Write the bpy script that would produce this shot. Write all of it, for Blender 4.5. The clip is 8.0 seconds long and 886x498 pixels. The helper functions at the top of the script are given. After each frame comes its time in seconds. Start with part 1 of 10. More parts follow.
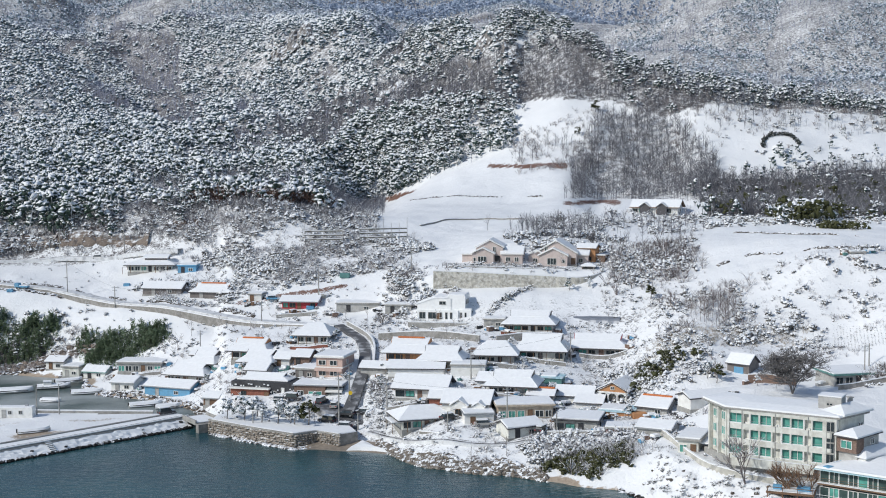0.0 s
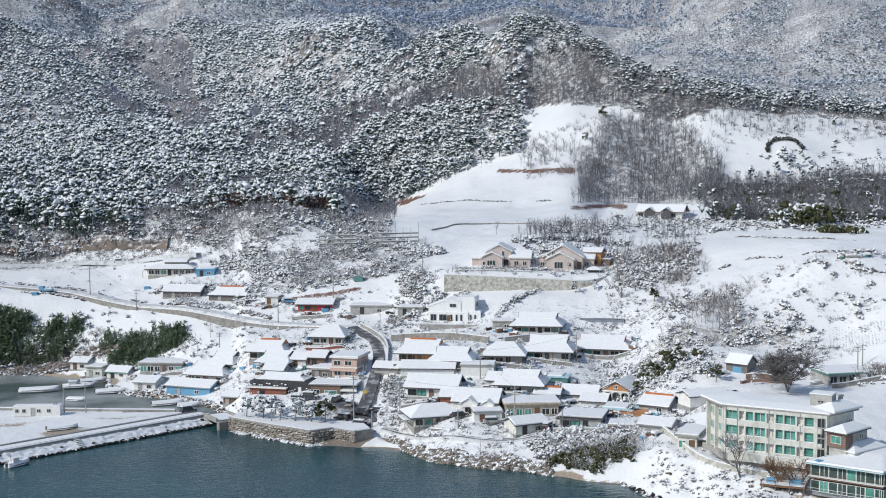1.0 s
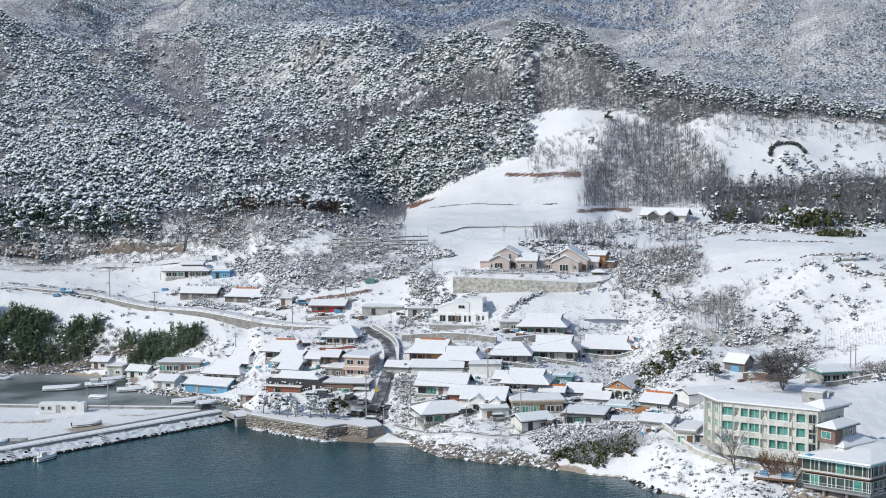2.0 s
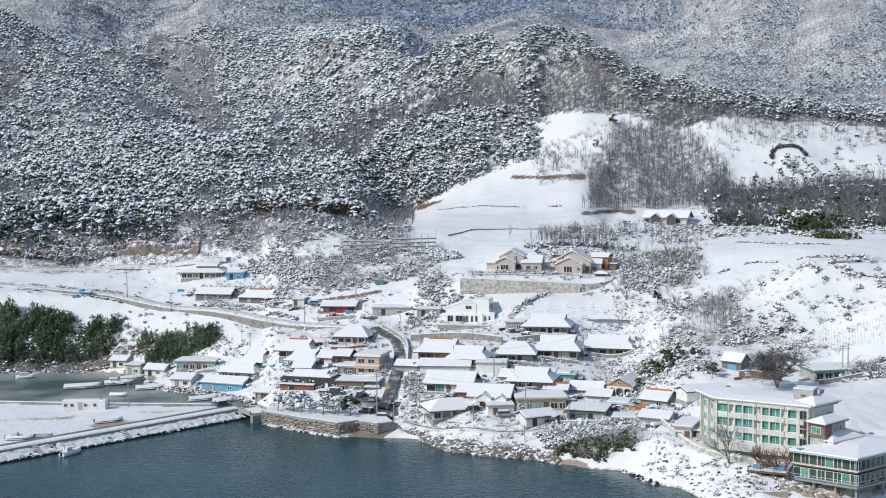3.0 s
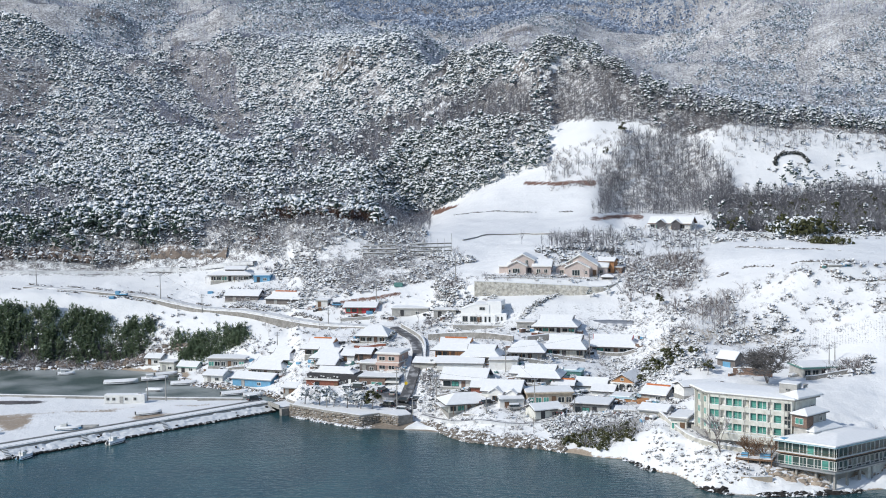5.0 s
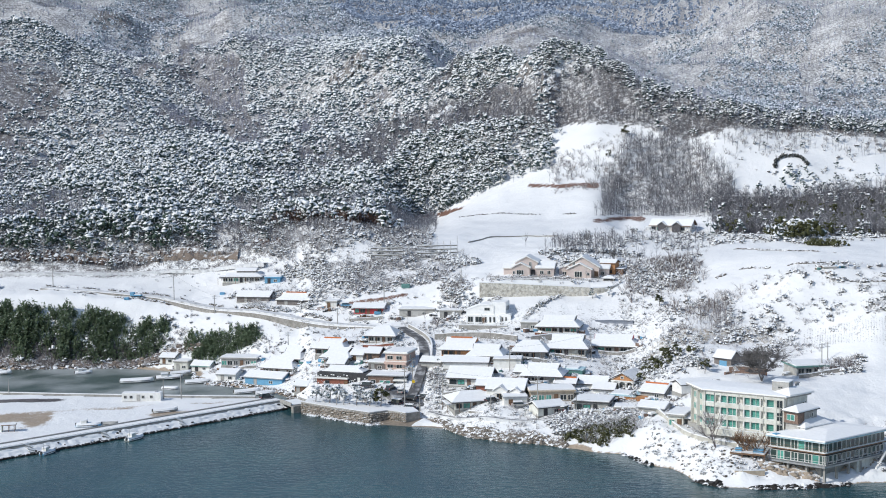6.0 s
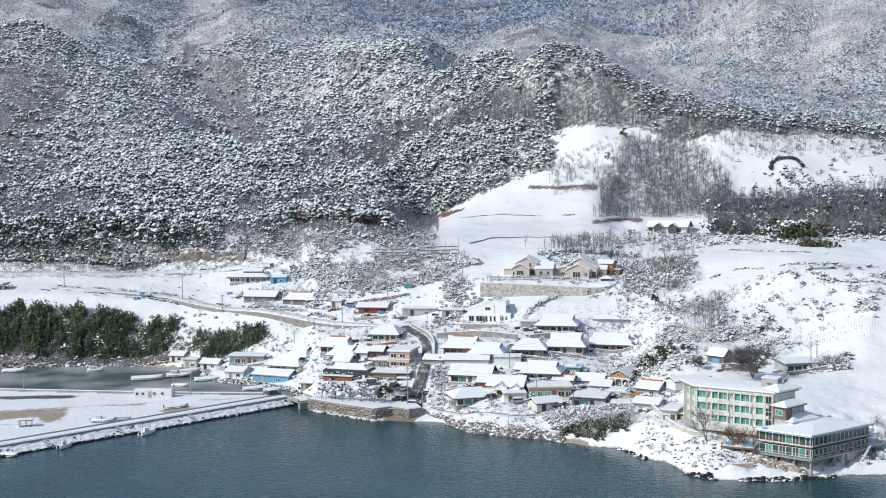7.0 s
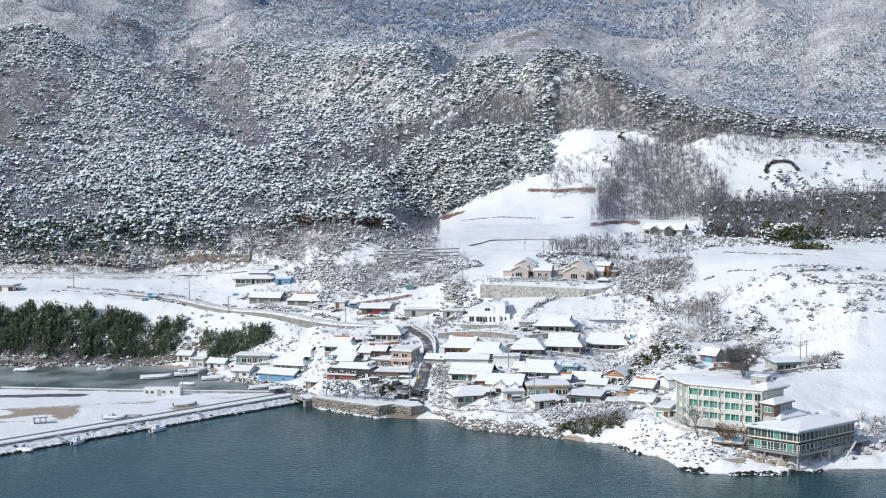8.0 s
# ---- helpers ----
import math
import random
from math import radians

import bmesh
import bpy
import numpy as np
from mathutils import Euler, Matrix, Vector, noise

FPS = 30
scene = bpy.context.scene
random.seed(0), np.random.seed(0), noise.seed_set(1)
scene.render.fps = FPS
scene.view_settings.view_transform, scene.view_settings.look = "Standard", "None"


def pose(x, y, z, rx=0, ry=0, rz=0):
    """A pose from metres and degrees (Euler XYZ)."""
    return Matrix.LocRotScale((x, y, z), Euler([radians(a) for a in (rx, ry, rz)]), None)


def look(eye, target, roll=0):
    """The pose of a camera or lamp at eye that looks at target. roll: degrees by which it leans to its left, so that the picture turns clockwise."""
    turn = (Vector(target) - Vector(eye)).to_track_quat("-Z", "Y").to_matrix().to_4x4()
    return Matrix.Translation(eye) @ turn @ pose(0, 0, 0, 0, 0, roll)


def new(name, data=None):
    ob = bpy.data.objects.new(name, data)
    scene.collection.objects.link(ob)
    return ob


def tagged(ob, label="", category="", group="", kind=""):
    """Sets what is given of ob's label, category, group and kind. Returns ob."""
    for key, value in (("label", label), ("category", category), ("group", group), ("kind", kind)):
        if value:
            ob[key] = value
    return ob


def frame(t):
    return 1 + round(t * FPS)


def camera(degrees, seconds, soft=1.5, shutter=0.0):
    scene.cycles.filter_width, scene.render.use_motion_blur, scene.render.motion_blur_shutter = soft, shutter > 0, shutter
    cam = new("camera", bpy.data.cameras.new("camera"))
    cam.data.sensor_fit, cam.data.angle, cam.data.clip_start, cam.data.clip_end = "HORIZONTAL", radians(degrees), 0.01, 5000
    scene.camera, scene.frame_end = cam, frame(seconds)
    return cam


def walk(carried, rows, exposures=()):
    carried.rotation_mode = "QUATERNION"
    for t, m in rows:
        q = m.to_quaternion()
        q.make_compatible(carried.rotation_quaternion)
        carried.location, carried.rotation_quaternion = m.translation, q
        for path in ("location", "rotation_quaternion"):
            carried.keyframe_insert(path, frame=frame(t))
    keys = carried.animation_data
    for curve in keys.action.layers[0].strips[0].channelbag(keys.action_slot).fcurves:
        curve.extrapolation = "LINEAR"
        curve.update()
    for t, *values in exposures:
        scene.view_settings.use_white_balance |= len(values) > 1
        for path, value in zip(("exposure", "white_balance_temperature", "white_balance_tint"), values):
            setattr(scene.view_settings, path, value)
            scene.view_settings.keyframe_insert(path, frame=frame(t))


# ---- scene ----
cam = camera(39.0, 8.0, soft=1.0)
PATH = [
    (0, (0.129, 7.029, 66.65), (0.151, 9.023, 66.5), -0.3),
    (0.5, (0.193, 0.523, 67.402), (0.206, 2.518, 67.254), -0.4),
    (1, (0.083, -5.769, 68.364), (0.088, -3.775, 68.217), -0.4),
    (1.5, (-0.023, -12.052, 69.097), (-0.025, -10.058, 68.952), -0.4),
    (3, (-0.137, -30.865, 72.001), (-0.157, -28.871, 71.854), -0.5),
    (3.5, (-0.116, -37.32, 72.769), (-0.142, -35.325, 72.623), -0.5),
    (4, (-0.033, -43.888, 73.54), (-0.067, -41.893, 73.394), -0.5),
    (4.5, (0.059, -50.27, 74.273), (0.02, -48.275, 74.128), -0.5),
    (6, (0.217, -69.321, 77.121), (0.164, -67.327, 76.975), -0.6),
    (6.5, (0.372, -75.454, 77.907), (0.318, -73.46, 77.761), -0.6),
    (7, (0.336, -81.77, 78.661), (0.281, -79.776, 78.514), -0.6),
    (7.5, (0.277, -87.796, 79.385), (0.224, -85.802, 79.239), -0.6),
    (8, (0.58, -93.684, 79.958), (0.524, -91.69, 79.813), -0.6),
]
walk(cam, [(t, look(eye, target, roll)) for t, eye, target, roll in PATH], exposures=((0.0, -0.19, 6650, 10), (8.0, 0.02, 6650, 10)))

# ---------------------------------------------------------------- world, sun, exposure
SUN_DIR = Vector((-0.80, -0.42, 0.68)).normalized()
SUN_EL = math.asin(SUN_DIR.z)
SUN_AZ = math.atan2(SUN_DIR.x, SUN_DIR.y)

world = bpy.data.worlds.new("winter_sky")
scene.world = world
world.use_nodes = True
wn = world.node_tree
sky = wn.nodes.new("ShaderNodeTexSky")
sky.sky_type, sky.sun_disc = "NISHITA", False
sky.sun_elevation, sky.sun_rotation = SUN_EL, SUN_AZ
sky.air_density, sky.dust_density, sky.ozone_density = 1.0, 0.6, 1.5
wn.nodes["Background"].inputs["Strength"].default_value = 0.138
wn.links.new(sky.outputs[0], wn.nodes["Background"].inputs["Color"])

sun_data = bpy.data.lights.new("sun", "SUN")
sun_data.energy, sun_data.angle, sun_data.color = 3.05, radians(0.6), (0.965, 0.965, 0.925)
sun = new("sun", sun_data)
sun.matrix_world = look(SUN_DIR * 900, (0, 0, 0))


# ---------------------------------------------------------------- materials
def material(name, colour, rough=0.8, metal=0.0, vary=0.12, scale=2.0, bump=0.0, bump_scale=8.0, dirt=None, dirt_amount=0.5, dirt_scale=0.6, island=0.0, spec=0.4):
    """A surface with fine grain, broad stains and a little relief, at real-world size."""
    m = bpy.data.materials.new(name)
    m.use_nodes = True
    nt = m.node_tree
    n, l = nt.nodes, nt.links
    b = n["Principled BSDF"]
    b.inputs["Roughness"].default_value, b.inputs["Metallic"].default_value = rough, metal
    b.inputs["Specular IOR Level"].default_value = spec
    tc = n.new("ShaderNodeTexCoord")
    pos = n.new("ShaderNodeNewGeometry")
    grain = n.new("ShaderNodeTexNoise")
    grain.inputs["Scale"].default_value, grain.inputs["Detail"].default_value = scale, 6.0
    l.new(pos.outputs["Position"], grain.inputs["Vector"])
    ramp = n.new("ShaderNodeMapRange")
    ramp.inputs["From Min"].default_value, ramp.inputs["From Max"].default_value = 0.3, 0.7
    ramp.inputs["To Min"].default_value, ramp.inputs["To Max"].default_value = 1 - vary, 1 + vary
    l.new(grain.outputs["Fac"], ramp.inputs["Value"])
    mul = n.new("ShaderNodeVectorMath")
    mul.operation = "SCALE"
    mul.inputs[0].default_value = colour
    l.new(ramp.outputs[0], mul.inputs["Scale"])
    out = mul.outputs[0]
    if island:
        rnd = n.new("ShaderNodeMapRange")
        rnd.inputs["To Min"].default_value, rnd.inputs["To Max"].default_value = 1 - island, 1 + island
        l.new(pos.outputs["Random Per Island"], rnd.inputs["Value"])
        mul2 = n.new("ShaderNodeVectorMath")
        mul2.operation = "SCALE"
        l.new(out, mul2.inputs[0])
        l.new(rnd.outputs[0], mul2.inputs["Scale"])
        out = mul2.outputs[0]
    if dirt:
        big = n.new("ShaderNodeTexNoise")
        big.inputs["Scale"].default_value, big.inputs["Detail"].default_value = dirt_scale, 5.0
        l.new(pos.outputs["Position"], big.inputs["Vector"])
        cut = n.new("ShaderNodeMapRange")
        cut.inputs["From Min"].default_value, cut.inputs["From Max"].default_value = 0.48, 0.68
        cut.inputs["To Max"].default_value = dirt_amount
        l.new(big.outputs["Fac"], cut.inputs["Value"])
        mix = n.new("ShaderNodeMix")
        mix.data_type = "RGBA"
        mix.inputs["B"].default_value = (*dirt, 1)
        l.new(cut.outputs[0], mix.inputs["Factor"])
        l.new(out, mix.inputs["A"])
        out = mix.outputs["Result"]
    l.new(out, b.inputs["Base Color"])
    if bump:
        fine = n.new("ShaderNodeTexNoise")
        fine.inputs["Scale"].default_value, fine.inputs["Detail"].default_value = bump_scale, 5.0
        l.new(pos.outputs["Position"], fine.inputs["Vector"])
        bp = n.new("ShaderNodeBump")
        bp.inputs["Strength"].default_value, bp.inputs["Distance"].default_value = bump, 0.2
        l.new(fine.outputs["Fac"], bp.inputs["Height"])
        l.new(bp.outputs[0], b.inputs["Normal"])
    return m


def snowy(name, under, cut=0.25, soft=0.2, noise_scale=0.8, amount=0.5, rough=0.8, island=0.3, snow=(0.84, 0.85, 0.865), vary=0.25):
    """A surface whose upward faces carry snow: the normal and a noise decide where it lies."""
    m = bpy.data.materials.new(name)
    m.use_nodes = True
    nt = m.node_tree
    n, l = nt.nodes, nt.links
    b = n["Principled BSDF"]
    b.inputs["Roughness"].default_value = rough
    b.inputs["Specular IOR Level"].default_value = 0.2
    pos = n.new("ShaderNodeNewGeometry")
    sep = n.new("ShaderNodeSeparateXYZ")
    l.new(pos.outputs["Normal"], sep.inputs[0])
    tex = n.new("ShaderNodeTexNoise")
    tex.inputs["Scale"].default_value, tex.inputs["Detail"].default_value = noise_scale, 4.0
    l.new(pos.outputs["Position"], tex.inputs["Vector"])
    add = n.new("ShaderNodeMath")
    add.operation = "MULTIPLY_ADD"
    add.inputs[1].default_value, add.inputs[2].default_value = amount * 2, -amount
    l.new(tex.outputs["Fac"], add.inputs[0])
    isl = n.new("ShaderNodeMath")
    isl.operation = "MULTIPLY_ADD"
    isl.inputs[1].default_value, isl.inputs[2].default_value = island, -island / 2
    l.new(pos.outputs["Random Per Island"], isl.inputs[0])
    s1 = n.new("ShaderNodeMath")
    l.new(sep.outputs["Z"], s1.inputs[0])
    l.new(add.outputs[0], s1.inputs[1])
    s2 = n.new("ShaderNodeMath")
    l.new(s1.outputs[0], s2.inputs[0])
    l.new(isl.outputs[0], s2.inputs[1])
    cutn = n.new("ShaderNodeMapRange")
    cutn.inputs["From Min"].default_value, cutn.inputs["From Max"].default_value = cut - soft, cut + soft
    l.new(s2.outputs[0], cutn.inputs["Value"])
    fine = n.new("ShaderNodeTexNoise")
    fine.inputs["Scale"].default_value, fine.inputs["Detail"].default_value = noise_scale * 4, 5.0
    l.new(pos.outputs["Position"], fine.inputs["Vector"])
    rr = n.new("ShaderNodeMapRange")
    rr.inputs["To Min"].default_value, rr.inputs["To Max"].default_value = 1 - 2 * vary, 1 + 2 * vary
    l.new(fine.outputs["Fac"], rr.inputs["Value"])
    sc = n.new("ShaderNodeVectorMath")
    sc.operation = "SCALE"
    sc.inputs[0].default_value = under
    l.new(rr.outputs[0], sc.inputs["Scale"])
    mix = n.new("ShaderNodeMix")
    mix.data_type = "RGBA"
    mix.inputs["B"].default_value = (*snow, 1)
    l.new(cutn.outputs[0], mix.inputs["Factor"])
    l.new(sc.outputs[0], mix.inputs["A"])
    l.new(mix.outputs["Result"], b.inputs["Base Color"])
    return m


def ground_material():
    """Snow cover with bare earth, dry grass and rock showing through where the cover mask says so."""
    m = bpy.data.materials.new("snow_ground")
    m.use_nodes = True
    nt = m.node_tree
    n, l = nt.nodes, nt.links
    b = n["Principled BSDF"]
    b.inputs["Roughness"].default_value = 0.75
    b.inputs["Specular IOR Level"].default_value = 0.25
    pos = n.new("ShaderNodeNewGeometry")
    att = n.new("ShaderNodeAttribute")
    att.attribute_name = "cover"
    sepc = n.new("ShaderNodeSeparateColor")
    l.new(att.outputs["Color"], sepc.inputs[0])

    def tex(scale, detail=6.0, rough=0.6):
        t = n.new("ShaderNodeTexNoise")
        t.inputs["Scale"].default_value, t.inputs["Detail"].default_value, t.inputs["Roughness"].default_value = scale, detail, rough
        l.new(pos.outputs["Position"], t.inputs["Vector"])
        return t.outputs["Fac"]

    def math2(op, a, bb):
        k = n.new("ShaderNodeMath")
        k.operation = op
        for i, v in ((0, a), (1, bb)):
            if isinstance(v, (int, float)):
                k.inputs[i].default_value = v
            else:
                l.new(v, k.inputs[i])
        return k.outputs[0]

    def ramp(v, a, c):
        k = n.new("ShaderNodeMapRange")
        k.inputs["From Min"].default_value, k.inputs["From Max"].default_value = a, c
        l.new(v, k.inputs["Value"])
        return k.outputs[0]

    def mix(fac, a, c):
        k = n.new("ShaderNodeMix")
        k.data_type = "RGBA"
        l.new(fac, k.inputs["Factor"])
        for key, v in (("A", a), ("B", c)):
            if isinstance(v, tuple):
                k.inputs[key].default_value = (*v, 1)
            else:
                l.new(v, k.inputs[key])
        return k.outputs["Result"]

    fine, mid, broad = tex(1.6), tex(0.35), tex(0.05)
    earth = mix(ramp(mid, 0.35, 0.65), (0.078, 0.073, 0.075), (0.152, 0.141, 0.142))
    red = mix(ramp(fine, 0.3, 0.7), (0.15, 0.082, 0.062), (0.23, 0.135, 0.105))
    snow = mix(ramp(broad, 0.3, 0.7), (0.79, 0.797, 0.805), (0.865, 0.867, 0.87))
    bare = math2("ADD", math2("MULTIPLY", fine, 0.55), math2("MULTIPLY", mid, 0.45))
    mask = ramp(math2("ADD", bare, math2("MULTIPLY", sepc.outputs[0], 0.5)), 0.66, 0.78)
    redmask = ramp(math2("ADD", bare, math2("MULTIPLY", sepc.outputs[1], 0.5)), 0.66, 0.76)
    col = mix(mask, snow, earth)
    col = mix(redmask, col, red)
    sand = mix(ramp(fine, 0.3, 0.7), (0.30, 0.235, 0.18), (0.46, 0.38, 0.30))
    col = mix(ramp(math2("ADD", bare, math2("MULTIPLY", sepc.outputs[2], 0.5)), 0.66, 0.80), col, sand)
    l.new(col, b.inputs["Base Color"])
    bp = n.new("ShaderNodeBump")
    bp.inputs["Strength"].default_value, bp.inputs["Distance"].default_value = 0.75, 0.5
    l.new(math2("ADD", math2("MULTIPLY", fine, 0.4), mid), bp.inputs["Height"])
    l.new(bp.outputs[0], b.inputs["Normal"])
    return m


def water_material(name="sea_water", deep=(0.021, 0.066, 0.081), pale=(0.032, 0.090, 0.100), rough=0.16):
    m = bpy.data.materials.new(name)
    m.use_nodes = True
    nt = m.node_tree
    n, l = nt.nodes, nt.links
    b = n["Principled BSDF"]
    b.inputs["Roughness"].default_value = rough
    b.inputs["IOR"].default_value = 1.33
    pos = n.new("ShaderNodeNewGeometry")
    mp = n.new("ShaderNodeMapping")
    mp.inputs["Scale"].default_value = (0.55, 1.0, 1.0)
    mp.inputs["Rotation"].default_value = (0, 0, 0.25)
    l.new(pos.outputs["Position"], mp.inputs["Vector"])
    a = n.new("ShaderNodeTexNoise")
    a.inputs["Scale"].default_value, a.inputs["Detail"].default_value, a.inputs["Distortion"].default_value = 0.75, 6.0, 0.8
    c = n.new("ShaderNodeTexNoise")
    c.inputs["Scale"].default_value, c.inputs["Detail"].default_value = 0.045, 6.0
    l.new(mp.outputs[0], a.inputs["Vector"])
    l.new(pos.outputs["Position"], c.inputs["Vector"])
    col = n.new("ShaderNodeMix")
    col.data_type = "RGBA"
    col.inputs["A"].default_value, col.inputs["B"].default_value = (*deep, 1), (*pale, 1)
    spread = n.new("ShaderNodeMapRange")
    spread.inputs["From Min"].default_value, spread.inputs["From Max"].default_value = 0.40, 0.62
    l.new(c.outputs["Fac"], spread.inputs["Value"])
    l.new(spread.outputs[0], col.inputs["Factor"])
    l.new(col.outputs["Result"], b.inputs["Base Color"])
    bp = n.new("ShaderNodeBump")
    bp.inputs["Strength"].default_value, bp.inputs["Distance"].default_value = 0.55, 0.25
    l.new(a.outputs["Fac"], bp.inputs["Height"])
    l.new(bp.outputs[0], b.inputs["Normal"])
    return m


